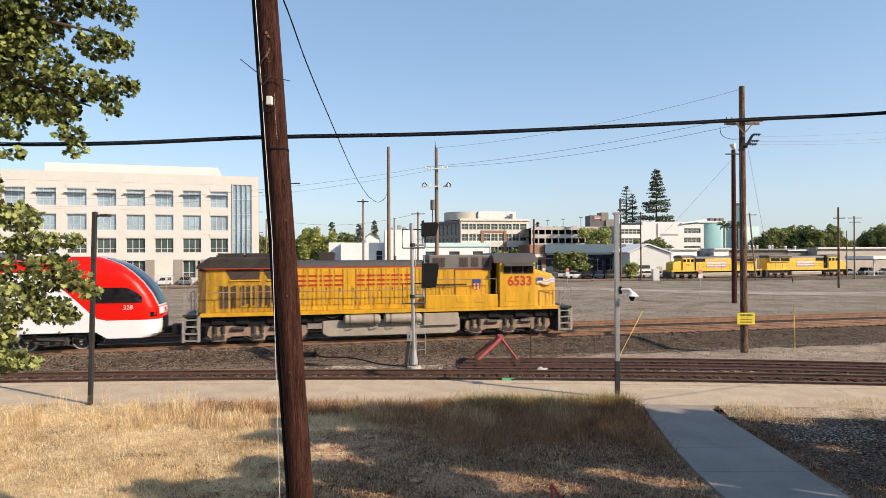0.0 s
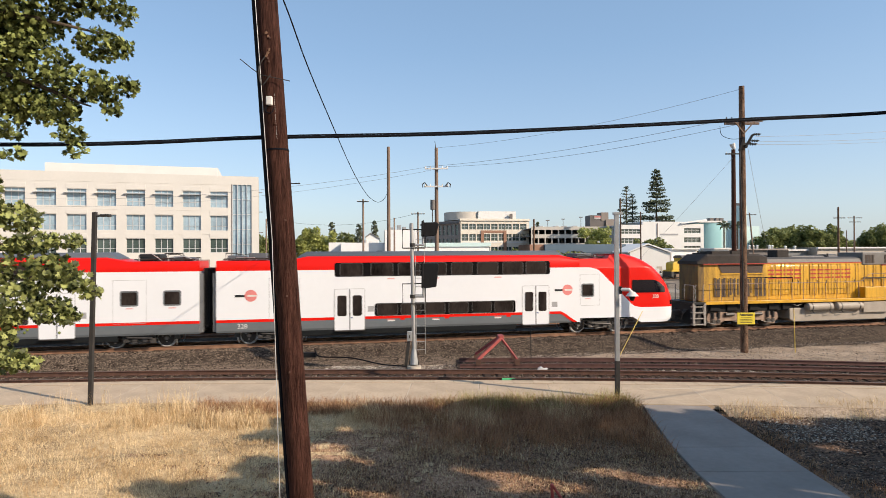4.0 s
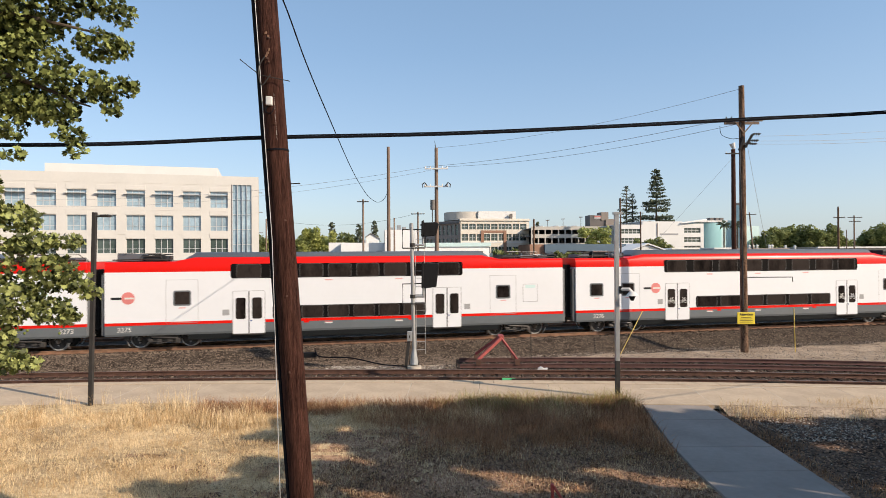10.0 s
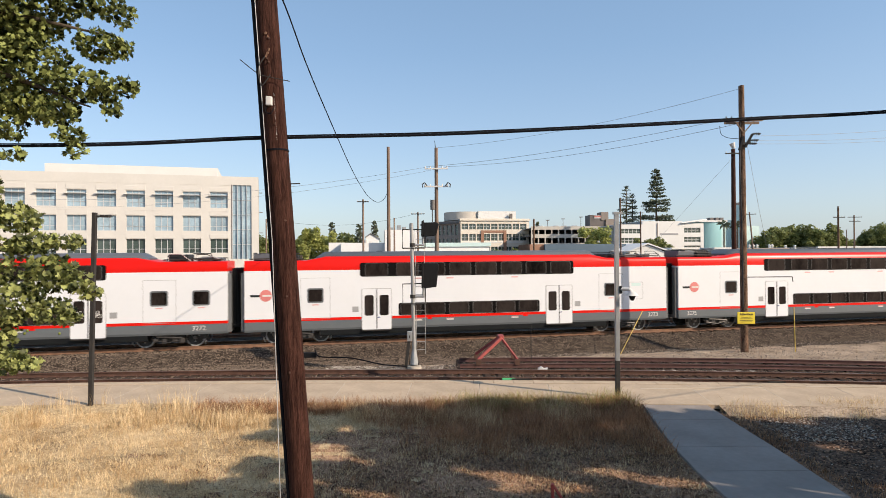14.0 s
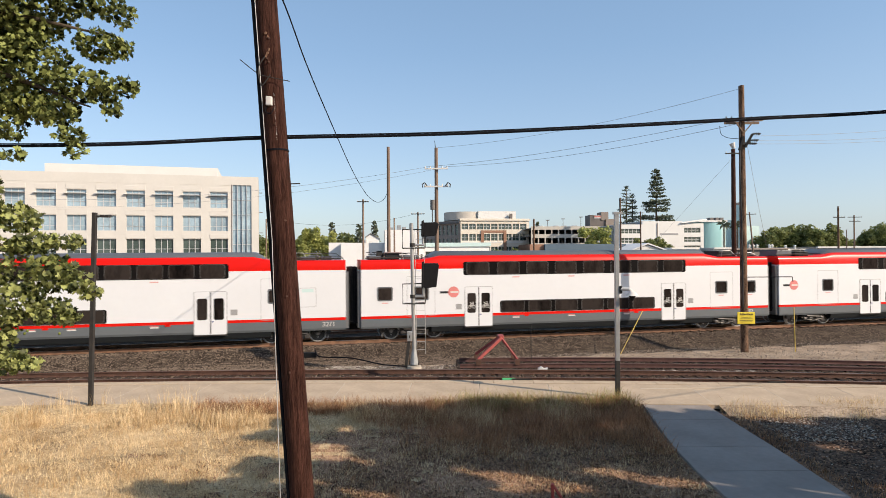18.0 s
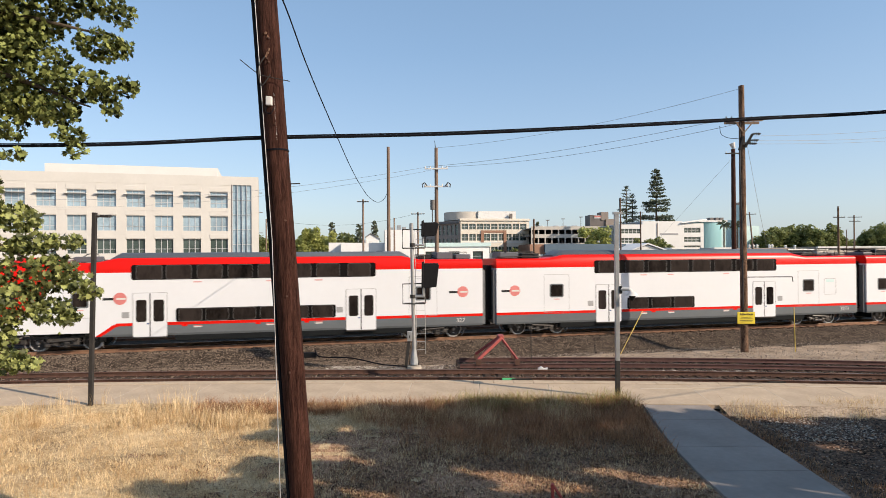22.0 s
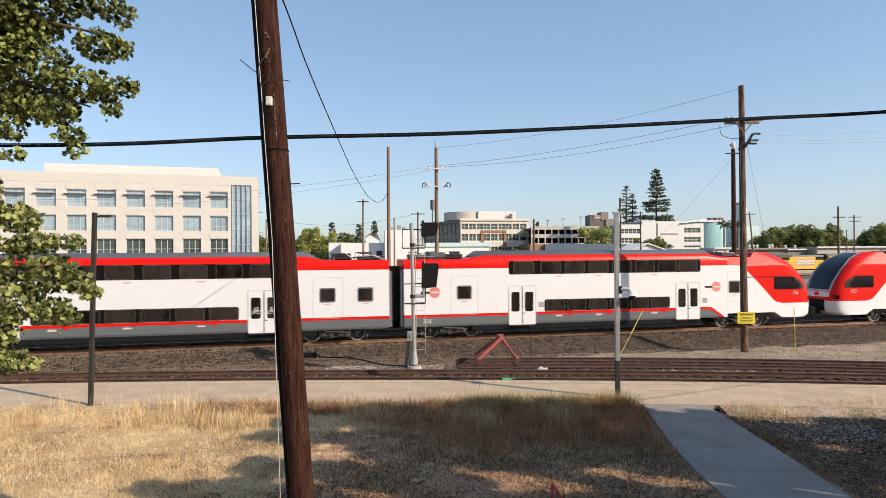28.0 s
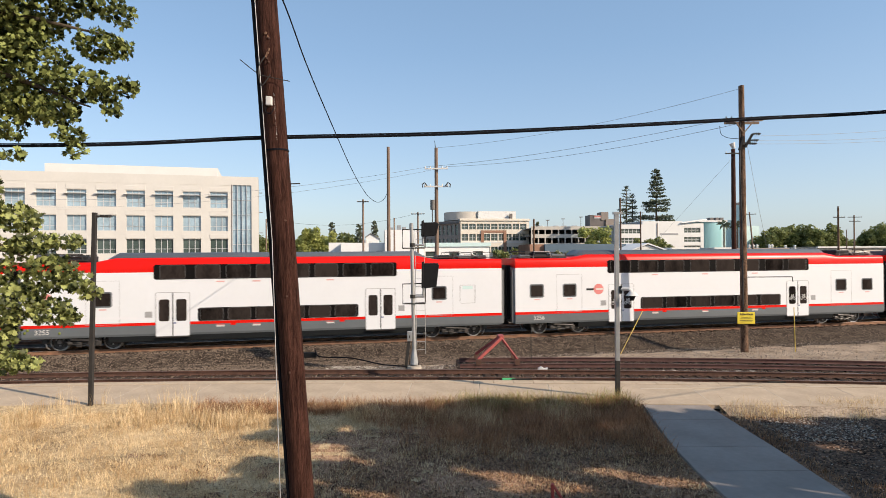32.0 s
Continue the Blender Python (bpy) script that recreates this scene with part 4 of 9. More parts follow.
CAB_BACK = -41.6
LONG, SHORT = 26.26, 25.23
SECOND = -198.35
TRAIN = []


def car_pose(s):
    x, y, z = on_line(s)
    return pose(x, y, z, 0, 0, YAW)


first_cab = cab_car(car_pose(CAB_BACK), "328")
TRAIN.append((first_cab, CAB_BACK, 0))
tail_cab = copy_thing(first_cab, car_pose(CAB_BACK - 2 * LONG - 3 * SHORT))
TRAIN.append((tail_cab, CAB_BACK - 2 * LONG - 3 * SHORT, 180))
second_cab = copy_thing(first_cab, car_pose(SECOND - 26.9))
TRAIN.append((second_cab, SECOND - 26.9, 0))
for cab, words in ((tail_cab, "327"), (second_cab, "326")):
    for o in list(cab.children):
        if "number" in o.name:
            keep, nm, mw = o.matrix_basis.copy(), o.name.split(".")[0], o
            lettering(nm, words, 0.34 if nm == "car_number" else 0.30, M_OFFW, cab, keep, "white car number")
            bpy.data.objects.remove(o)
NUMBERED = []
bike1 = bike_car(car_pose(0))
for k, (proto, s, words) in enumerate(((bike1, CAB_BACK - 0.5 * LONG, "3276"), (None, CAB_BACK - LONG - 0.5 * SHORT, "3275"), (None, CAB_BACK - LONG - 1.5 * SHORT, "3273"), ("bike", CAB_BACK - 1.5 * LONG - 2 * SHORT, "3272"), ("short", CAB_BACK - 2 * LONG - 2.5 * SHORT, "3271"), ("bike", SECOND - 26.9 - 0.5 * LONG, "3256"), (None, SECOND - 26.9 - LONG - 0.5 * SHORT, "3255"), (None, SECOND - 26.9 - LONG - 1.5 * SHORT, "3253"))):
    if proto is None:
        if k == 1:
            saloon1 = ob = saloon_car(car_pose(s))
        else:
            ob = copy_thing(saloon1, car_pose(s))
    elif proto == "bike":
        ob = copy_thing(bike1, car_pose(s))
    elif proto == "short":
        ob = saloon_car(car_pose(s), (-4.1, 0.4))
    else:
        ob = proto
    TRAIN.append((ob, s, 0))
    NUMBERED.append((ob, words))
for ob, words in NUMBERED:
    number(ob, words, 11.3 if words in ("3273", "3272", "3271") else -11.3, -1)


# ---- the yellow locomotive; x forward ----
def handrail(loco, x0, x1, y, z0, z1, posts):
    part("handrail", Geo().tube([(x0, y, z1), (x1, y, z1)], 0.022), M_LDIRT, loco)
    for i in range(posts):
        x = x0 + (x1 - x0) * i / (posts - 1)
        part("handrail_post", Geo().cyl((x, y, z0), (x, y, z1), 0.02, n=6), M_LDIRT, loco)


def steps(loco, x, q):
    for s in (-1, 1):
        for d in (0.0, 0.75):
            part("step_upright", Geo().box(x + q * d - 0.06, x + q * d + 0.06, min(s * 1.42, s * 1.5), max(s * 1.42, s * 1.5), 0.25, 1.62), M_STEPS, loco)
        for z in (0.32, 0.68, 1.04, 1.4):
            part("step", Geo().box(min(x, x + q * 0.75), max(x, x + q * 0.75), min(s * 1.1, s * 1.5), max(s * 1.1, s * 1.5), z - 0.03, z + 0.02), M_STEPS, loco)


def truck(loco, cx):
    g = Geo()
    for s in (-1, 1):
        y = s * 1.08
        g.prism([(cx - 2.55, 0.55), (cx - 2.35, 0.36), (cx - 1.55, 0.36), (cx - 1.3, 0.46), (cx - 0.5, 0.46), (cx - 0.35, 0.36), (cx + 0.35, 0.36), (cx + 0.5, 0.46), (cx + 1.3, 0.46), (cx + 1.55, 0.36), (cx + 2.35, 0.36), (cx + 2.55, 0.55), (cx + 2.5, 0.92), (cx + 1.4, 1.02), (cx + 0.6, 0.92), (cx - 0.6, 0.92), (cx - 1.4, 1.02), (cx - 2.5, 0.92)], y - 0.09, y + 0.09)
    g.box(cx - 0.5, cx + 0.5, -1.0, 1.0, 0.75, 1.2)
    fr = part("truck_frame", g, M_LDIRT, loco, "dusty brown cast truck frame")
    for q in (-1.62, 0.0, 1.62):
        part("traction_motor", Geo().box(cx + q - 0.79, cx + q + 0.79, -0.62, 0.62, 0.3, 1.02), M_BLACK, fr, bevel=0.05)
    for s in (-1, 1):
        for q in (-1.95, 0, 1.95):
            part("axle_box", Geo().box(cx + q - 0.34, cx + q + 0.34, s * 1.12 - 0.1, s * 1.12 + 0.12, 0.20, 0.72), M_LDIRT, fr, bevel=0.04)
            for d in (-0.16, 0.16):
                part("axle_cap", Geo().cyl((cx + q + d, s * 1.22, 0.44), (cx + q + d, s * 1.28, 0.44), 0.13, n=12), M_UNDER2, fr)
            for d in (-0.2, 0.2):
                part("spring", Geo().cyl((cx + q + d, s * 1.2, 0.62), (cx + q + d, s * 1.2, 1.0), 0.10, n=10), M_DSTEEL, fr)
            part("brake_rod", Geo().tube([(cx + q - 0.7, s * 1.25, 0.42), (cx + q - 0.3, s * 1.27, 0.3), (cx + q + 0.1, s * 1.25, 0.36)], 0.025), M_UNDER2, fr)
        for q in (-1.0, 1.0):
            part("brake_cylinder", Geo().cyl((cx + q - 0.3, s * 1.22, 0.86), (cx + q + 0.3, s * 1.22, 0.86), 0.12, n=10), M_UNDER, fr)
        part("sand_pipe", Geo().tube([(cx - 2.4, s * 1.2, 1.1), (cx - 2.55, s * 1.15, 0.7), (cx - 2.5, s * 1.0, 0.25)], 0.025), M_UNDER2, fr)
    for q in (-1.95, 0, 1.95):
        part("wheel", W_LOCO, M_UNDER, loco, "large dusty wheel pair", at=pose(cx + q, 0, 0.52))


def flag_patch(parent, x0, x1, z0, z1, y, corner=True):
    """A wavy striped emblem in plain shapes."""
    for k in range(5):
        g = Geo()
        n = 10
        for i in range(n + 1):
            x = x0 + (x1 - x0) * i / n
            w = 0.06 * math.sin(i * 0.9)
            za = z0 + (z1 - z0) * k / 5 + w
            g.v += [(x, y, za), (x, y, za + (z1 - z0) / 5)]
        g.f = [(2 * i, 2 * i + 2, 2 * i + 3, 2 * i + 1) for i in range(n)]
        part("emblem_stripe", g, M_MUTEP if k % 2 == 0 else M_MUTEW, parent)
    if corner:
        part("emblem_corner", Geo().box(x0 + 0.02, x0 + (x1 - x0) * 0.35, y - 0.006, y + 0.002, z0 + (z1 - z0) * 0.55, z1), M_LBLUE, parent)


def freight_loco(at):
    lo = thing("freight_locomotive", "yellow and grey diesel freight locomotive with dusty trucks", "locomotive", at)
    part("frame_deck", Geo().box(-12.7, 7.0, -1.5, 1.5, 1.52, 1.70), M_YELLOW, lo, "yellow deck edge", bevel=0.01)
    # black sill stands in for the shade under the deck
    part("frame_sill", Geo().box(-12.9, 7.2, -1.15, 1.15, 1.02, 1.52), M_BLACK, lo)
    part("long_hood", Geo().box(-8.6, 0.9, -0.92, 0.92, 1.70, 4.03), M_YELLOW, lo, "yellow engine hood", bevel=0.02)
    part("hood_roof", Geo().loft([section(x, [(0.92, 4.06), (0.86, 4.28), (0.7, 4.40)]) for x in (-8.6, 0.9)]), M_LGREY, lo, "grey hood roof")
    part("hood_line", Geo().box(-8.6, 0.9, -0.935, 0.935, 4.0, 4.055), M_LRED, lo)
    part("radiator_body", Geo().box(-12.5, -7.98, -1.0, 1.0, 1.70, 4.03), M_YDARK, lo, "dark yellow radiator compartment", bevel=0.02)
    part("radiator_roof", Geo().loft([section(x, [(w, 4.0), (w, 4.1), (w, 4.12 + 0.38 * k), (w - 0.14, 4.18 + 0.44 * k)]) for x, w, k in ((-12.95, 1.08, 0.0), (-12.3, 1.16, 1.0), (-8.6, 1.16, 1.0), (-7.9, 1.0, 0.7))]), M_SOOT, lo, "wide grey radiator wing roof")
    part("radiator_top", Geo().box(-12.0, -9.2, -0.9, 0.9, 4.6, 4.72), M_SOOT, lo, bevel=0.03)
    for x0, x1 in ((-11.5, -9.75), (-9.6, -8.25)):
        part("radiator_grille", Geo().prism([(x0, 3.95), (x1, 3.95), (x1 - 0.05, 3.42), (x0 + 0.3, 3.42)], -1.03, -0.99), M_GRILLE, lo, "dark brown radiator grille")
        part("grille_sill", Geo().box(x0 + 0.2, x1, -1.06, -1.0, 3.34, 3.42), M_YELLOW, lo)
    for i in range(4):
        x = -11.8 + 0.95 * i
        part("louvre_panel", Geo().box(x, x + 0.86, -1.035, -0.99, 1.95, 3.15), M_YDARK, lo, "dark yellow louvred panel")
        for k in range(5):
            xr = x + 0.04 + 0.165 * k + 0.03 * math.sin(7 * i + 3 * k)
            part("louvre_slot", Geo().box(xr, xr + (0.115, 0.07, 0.15)[(i + 2 * k) % 3], -1.05, -1.03, 1.95 + 0.1 * ((i * k) % 3), 3.12 - 0.06 * ((i + k) % 2)), M_GRILLE, lo)
    part("rear_corner", Geo().box(-12.88, -12.45, -1.01, 1.01, 1.70, 4.0), M_YBROWN, lo, "brown-black rear corner of the hood", bevel=0.03)
    part("roof_line", Geo().box(-12.6, -8.1, -1.175, 1.175, 3.98, 4.03), M_LRED, lo)
    for x in (-11.9, -10.5):
        part("radiator_fan", Geo().cyl((x + 0.6, 0, 4.7), (x + 0.6, 0, 4.80), 0.62, n=24), M_SOOT, lo)
        part("fan_guard", Geo().box(x, x + 1.3, -1.0, -0.5, 4.58, 4.82), M_SOOT, lo, bevel=0.03)
    for i in range(13):
        x = -8.3 + i * 0.72
        part("hood_door", Geo().box(x, x + 0.66, -0.945, -0.91, 2.0, 3.85), M_YELLOW, lo, bevel=0.01)
        part("door_latch", Geo().box(x + 0.56, x + 0.60, -0.965, -0.94, 2.7, 2.9), M_UNDER, lo)
    for i in range(40):
        x = -8.45 + i * 0.235
        part("hood_rib", Geo().box(x, x + 0.028, -0.957, -0.93, 1.95, 3.95 if i % 3 else 3.0), M_YDIRT, lo)
    for i in range(7):
        part("sill_pipe", Geo().tube([(-6.4 + i * 1.05, -1.3, 1.42), (-6.0 + i * 1.05, -1.34, 1.30), (-5.5 + i * 1.05, -1.3, 1.44)], 0.03), M_UNDER2, lo)
    # boxes blackened for the shade of the deck overhang
    for x in (-12.2, -11.0, -9.4, -8.0, -7.0, 1.6, 2.8, 4.4, 5.6, 6.5):
        part("under_deck_box", Geo().box(x, x + 0.7, -1.24, -1.0, 1.08, 1.48), M_BLACK, lo, bevel=0.03)
    # operator's name as stacks of plain red bars
    x = -7.8
    for w in (0.44, 0.48, 0.14, 0.46, 0.48, -0.62, 0.42, 0.46, 0.44, 0.14, 0.38, 0.14, 0.44):
        if w < 0:
            x -= w
            continue
        for z in (3.02, 3.27, 3.52):
            part("name_bar", Geo().box(x, x + w, -0.964, -0.945, z, z + 0.10), M_LRED, lo, "plain red bar in place of lettering")
        x += w + 0.11
    part("alternator_cab", Geo().box(0.9, 3.0, -1.0, 1.0, 1.70, 3.83), M_YELLOW, lo, bevel=0.02)
    part("inverter_roof", Geo().box(-0.6, 3.1, -0.98, 0.98, 3.86, 4.68), M_HGREY, lo, "grey upper equipment housing", bevel=0.05)
    part("inverter_line", Geo().box(0.9, 3.1, -1.01, 1.01, 3.8, 3.855), M_LRED, lo)
    for x, w in ((-0.4, 0.72), (1.15, 0.5), (1.85, 0.42), (2.5, 0.42)):
        gr = part("intake_grille", Geo().box(x, x + w, -1.0, -0.97, 3.98, 4.52), M_GRILLE, lo, "dark air intake")
        for k in range(3):
            part("intake_bar", Geo().box(x + w * (0.2 + 0.3 * k), x + w * (0.2 + 0.3 * k) + 0.03, -1.015, -1.0, 3.98, 4.52), M_LGREY, gr)
    part("equipment_box", Geo().box(-0.9, 3.3, -1.46, -1.0, 1.70, 2.42), M_YELLOW, lo, "low yellow equipment locker", bevel=0.03)
    for x in (0.9, 1.9):
        part("locker_vent", Geo().box(x, x + 0.55, -1.475, -1.45, 1.98, 2.25), M_YELLOW, lo, bevel=0.01)
    part("emblem_shield", Geo().prism([(1.9, 3.05), (2.4, 3.05), (2.4, 3.28), (1.9, 3.28)], -1.02, -0.995), M_LBLUE, lo, "small shield emblem")
    for k in range(5):
        part("shield_stripe", Geo().box(1.92 + 0.1 * k, 1.98 + 0.1 * k, -1.018, -0.995, 2.66 + 0.04 * abs(k - 2), 3.04), M_LRED if k % 2 == 0 else M_MUTEW, lo)
    part("slogan_strip", Geo().box(-0.6, 1.6, -1.012, -0.995, 2.95, 3.03), M_INK, lo, "thin strip of unreadable dark lettering")
    # black fill stands in for the shadow between housing and cab
    part("cab_gap", Geo().box(2.95, 3.45, -0.75, 0.75, 1.7, 4.35), M_BLACK, lo)
    part("cab", Geo().box(3.4, 5.55, -1.48, 1.48, 1.70, 4.22), M_YELLOW, lo, "yellow crew cab", bevel=0.04)
    part("cab_roof", Geo().loft([section(x, [(w, 4.2), (w, 4.32), (w - 0.35, 4.66), (0.6, 4.76)]) for x, w in ((3.05, 1.5), (5.35, 1.5), (5.7, 1.42))]), M_LGREY, lo, "grey cab roof", smooth=20)
    for x0, x1 in ((3.65, 4.05), (4.12, 4.75), (4.82, 5.4)):
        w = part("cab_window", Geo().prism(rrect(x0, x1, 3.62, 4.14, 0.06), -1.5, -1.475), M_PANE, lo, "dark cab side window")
        part("window_frame", ring_frame(Geo(), x0 - 0.03, x1 + 0.03, 3.59, 4.17, 0.035, 0.07, -1.48, -1.51), M_LGREY, w)
    part("sun_visor", Geo().add([(3.6, -1.5, 4.2), (5.4, -1.5, 4.2), (5.4, -1.85, 4.05), (3.6, -1.85, 4.05), (3.6, -1.5, 4.17), (5.4, -1.5, 4.17), (5.4, -1.85, 4.02), (3.6, -1.85, 4.02)], [(0, 1, 2, 3), (4, 7, 6, 5), (0, 3, 7, 4), (1, 5, 6, 2), (2, 6, 7, 3), (0, 4, 5, 1)]), M_LGREY, lo)
    part("nose_hood", Geo().loft([[(x, -w, z0), (x, w, z0), (x, w, zt - 0.2), (x, w - 0.25, zt), (x, -w + 0.25, zt), (x, -w, zt - 0.2)] for x, w, z0, zt in ((5.5, 1.46, 1.7, 3.86), (6.75, 1.2, 1.7, 3.55), (6.93, 1.0, 1.7, 3.3))]), M_YELLOW, lo, "yellow sloping nose")
    for x in (3.75, 5.25):
        part("nose_vent", Geo().box(x, x + 0.75, -1.5, -1.47, 2.0, 2.5) if x < 5 else Geo().box(x - 0.1, x + 0.25, -1.5, -1.47, 2.0, 2.5), M_YELLOW, lo)
    flag_patch(lo, 5.62, 6.72, 2.95, 3.35, -1.49)
    lettering("road_number", "6533", 0.74, M_LRED, lo, pose(4.6, -1.488, 2.92, 90, 0, 0), "red road number", bold=0.02)
    part("front_plow", Geo().prism([(6.9, 0.2), (7.35, 0.2), (7.2, 0.95), (6.95, 1.5)], -1.35, 1.35), M_UNDER, lo)
    part("rear_pilot", Geo().prism([(-13.3, 0.25), (-12.9, 0.25), (-12.9, 1.5), (-13.1, 1.0)], -1.35, 1.35), M_UNDER, lo)
    part("front_coupler", Geo().box(7.0, 7.95, -0.2, 0.2, 0.7, 1.1), M_UNDER, lo, bevel=0.04)
    part("rear_coupler", Geo().box(-14.3, -13.0, -0.2, 0.2, 0.7, 1.1), M_UNDER, lo, bevel=0.04)
    for x0, x1, e in ((7.0, 7.78, 7.74), (-13.53, -12.7, -13.49)):
        part("end_platform", Geo().box(x0, x1, -1.5, 1.5, 1.53, 1.66), M_DGREY, lo, "dark end walkway", bevel=0.01)
        part("pilot_plate", Geo().box(x0 + 0.06, x1 - 0.06, -1.12, 1.12, 0.3, 1.53), M_DGREY, lo)
        for y in (-1.44, -0.5, 0.5, 1.44):
            part("end_rail_post", Geo().cyl((e, y, 1.66), (e, y, 2.72), 0.02, n=6), M_STEPS, lo)
        for s in (-1, 1):
            part("end_rail", Geo().tube([(e, s * 1.44, 2.72), (e, s * 0.5, 2.72)], 0.02), M_STEPS, lo)
            part("end_chain", Geo().tube([(e, s * 0.5, 2.5), (e, s * 0.25, 2.38), (e, 0, 2.34)], 0.012), M_UNDER2, lo)
        for y in (-0.75, -0.55, 0.55, 0.75):
            q = 1 if e > 0 else -1
            part("brake_hose", Geo().tube([(e, y, 1.2), (e + q * 0.28, y, 0.95), (e + q * 0.35, y * 0.8, 0.55)], 0.035), M_UNDER, lo)
    steps(lo, 7.0, 1)
    steps(lo, -12.75, -1)
    for s in (-1, 1):
        handrail(lo, -12.4, -1.4, s * 1.44, 1.7, 2.78, 14)
        part("handrail", Geo().tube([(-1.4, s * 1.44, 2.78), (-1.1, s * 1.44, 2.86), (-0.6, s * 1.44, 3.25), (-0.3, s * 1.44, 3.3)], 0.022), M_LDIRT, lo)
        handrail(lo, -0.3, 3.2, s * 1.44, 1.7 if s > 0 else 2.42, 3.3, 5)
        handrail(lo, 5.8, 7.0, s * 1.44, 1.7, 2.6, 3)
        for x in (7.05, 7.6, -13.4, -12.85):
            part("grab_rail", Geo().tube([(x, s * 1.46, 0.9), (x, s * 1.46, 2.6), (x - 0.12 * (1 if x > 0 else -1), s * 1.4, 2.75)], 0.02), M_STEPS, lo)
    part("fuel_tank", Geo().prism([(-6.5, 1.15), (-6.5, 0.45), (-6.2, 0.28), (0.8, 0.28), (1.1, 0.45), (1.1, 1.15)], -1.25, 1.25), M_TANK, lo, "dusty fuel tank", bevel=0.04)
    part("battery_box", Geo().box(-1.0, 1.0, -1.42, -1.2, 0.75, 1.45), M_TANK, lo, bevel=0.03)
    for x0, x1 in ((-5.3, -3.5), (-3.1, -1.2)):
        at_ = part("air_tank", Geo().cyl((x0, -1.36, 1.20), (x1, -1.36, 1.20), 0.27, n=20).cyl((x0 - 0.1, -1.36, 1.20), (x0, -1.36, 1.20), 0.14, 0.27, 20).cyl((x1, -1.36, 1.20), (x1 + 0.1, -1.36, 1.20), 0.27, 0.14, 20), M_TANK, lo, "pale cylindrical air tank", smooth=40)
        for xb in (x0 + 0.25, x1 - 0.25):
            part("tank_strap", Geo().cyl((xb - 0.03, -1.36, 1.20), (xb + 0.03, -1.36, 1.20), 0.285, n=20), M_UNDER2, at_)
            part("tank_pipe", Geo().tube([(xb, -1.5, 1.0), (xb + 0.1, -1.55, 0.85), (xb + 0.3, -1.4, 0.8)], 0.03), M_UNDER2, at_)
    part("exhaust_duct", Geo().box(-6.7, -5.8, -0.45, 0.45, 4.38, 4.86), M_SOOT, lo, bevel=0.04)
    part("horn", Geo().cyl((-2.4, 0, 4.38), (-2.4, 0, 4.62), 0.06, n=8), M_DSTEEL, lo)
    truck(lo, 4.0)
    truck(lo, -9.85)
    return lo


LOCO = freight_loco(car_pose(0))
TRAIN.append((LOCO, 0.0, 0))


# ---- sidewalk and path ----
def sidewalk():
    sw = thing("sidewalk", "pale tan concrete sidewalk beside the lead track", "sidewalk", kind="structure")
    slab = Geo().box(-1.243, 1.243, -1.45, 1.45, -0.14, 0.0).mesh("slab", bevel=0.005)
    kerb = Geo().box(-0.371, 0.371, -0.24, 0.24, -0.14, 0.012).mesh("kerb_block", bevel=0.006)
    filler = Geo().box(-0.013, 0.013, -1.44, 1.44, -0.1, 0.001).mesh("joint_filler")
    x = -45.0
    while x < 45:
        dy = (lead_y(x + 0.1) - lead_y(x - 0.1)) / 0.2
        part("slab", slab, M_CONC, sw, at=pose(x, lead_y(x) - 2.90, -0.09, 0, 0, math.degrees(math.atan(dy))))
        part("joint_filler", filler, M_CONCJ, sw, at=pose(x + 1.25, lead_y(x + 1.25) - 2.90, -0.09, 0, 0, math.degrees(math.atan(dy))))
        x += 2.5
    x = -45.0
    while x < 45:
        dy = (lead_y(x + 0.1) - lead_y(x - 0.1)) / 0.2
        part("kerb_block", kerb, M_CONC, sw, at=pose(x, lead_y(x) - 1.165, -0.09, 0, 0, math.degrees(math.atan(dy))))
        x += 0.75
    lip = Geo()
    for x in range(7, 40):
        y = 21.75 + 0.021 * (x - 7)
        lip.box(x, x + 0.992, y - 0.035, y + 0.035, -0.15, -0.072)
    part("edge_lip", lip, M_CONCJ, sw, "pale mortar lip along the kerb")
    path = thing("footpath", "grey concrete footpath in dappled shade", "path", kind="structure")
    rows = [(20.28, 6.50, 8.42, -0.105), (18.0, 6.17, 8.40, -0.15), (15.6, 5.86, 8.38, -0.18), (13.9, 5.74, 8.31, -0.19), (12.3, 5.72, 8.22, -0.19), (10.2, 5.6, 8.1, -0.19), (8.0, 5.42, 7.9, -0.19), (5.0, 5.3, 7.6, -0.19), (2.0, 5.2, 7.5, -0.19)]
    for (ya, a0, a1, za), (yb, b0, b1, zb) in zip(rows, rows[1:]):
        g = Geo().add([(b0, yb + 0.008, zb), (b1, yb + 0.008, zb), (a1, ya - 0.008, za), (a0, ya - 0.008, za), (b0, yb + 0.008, -0.4), (b1, yb + 0.008, -0.4), (a1, ya - 0.008, -0.4), (a0, ya - 0.008, -0.4)],
                      [(0, 1, 2, 3), (4, 7, 6, 5), (0, 4, 5, 1), (1, 5, 6, 2), (2, 6, 7, 3), (3, 7, 4, 0)])
        part("path_slab", g, M_PATH, path)


sidewalk()


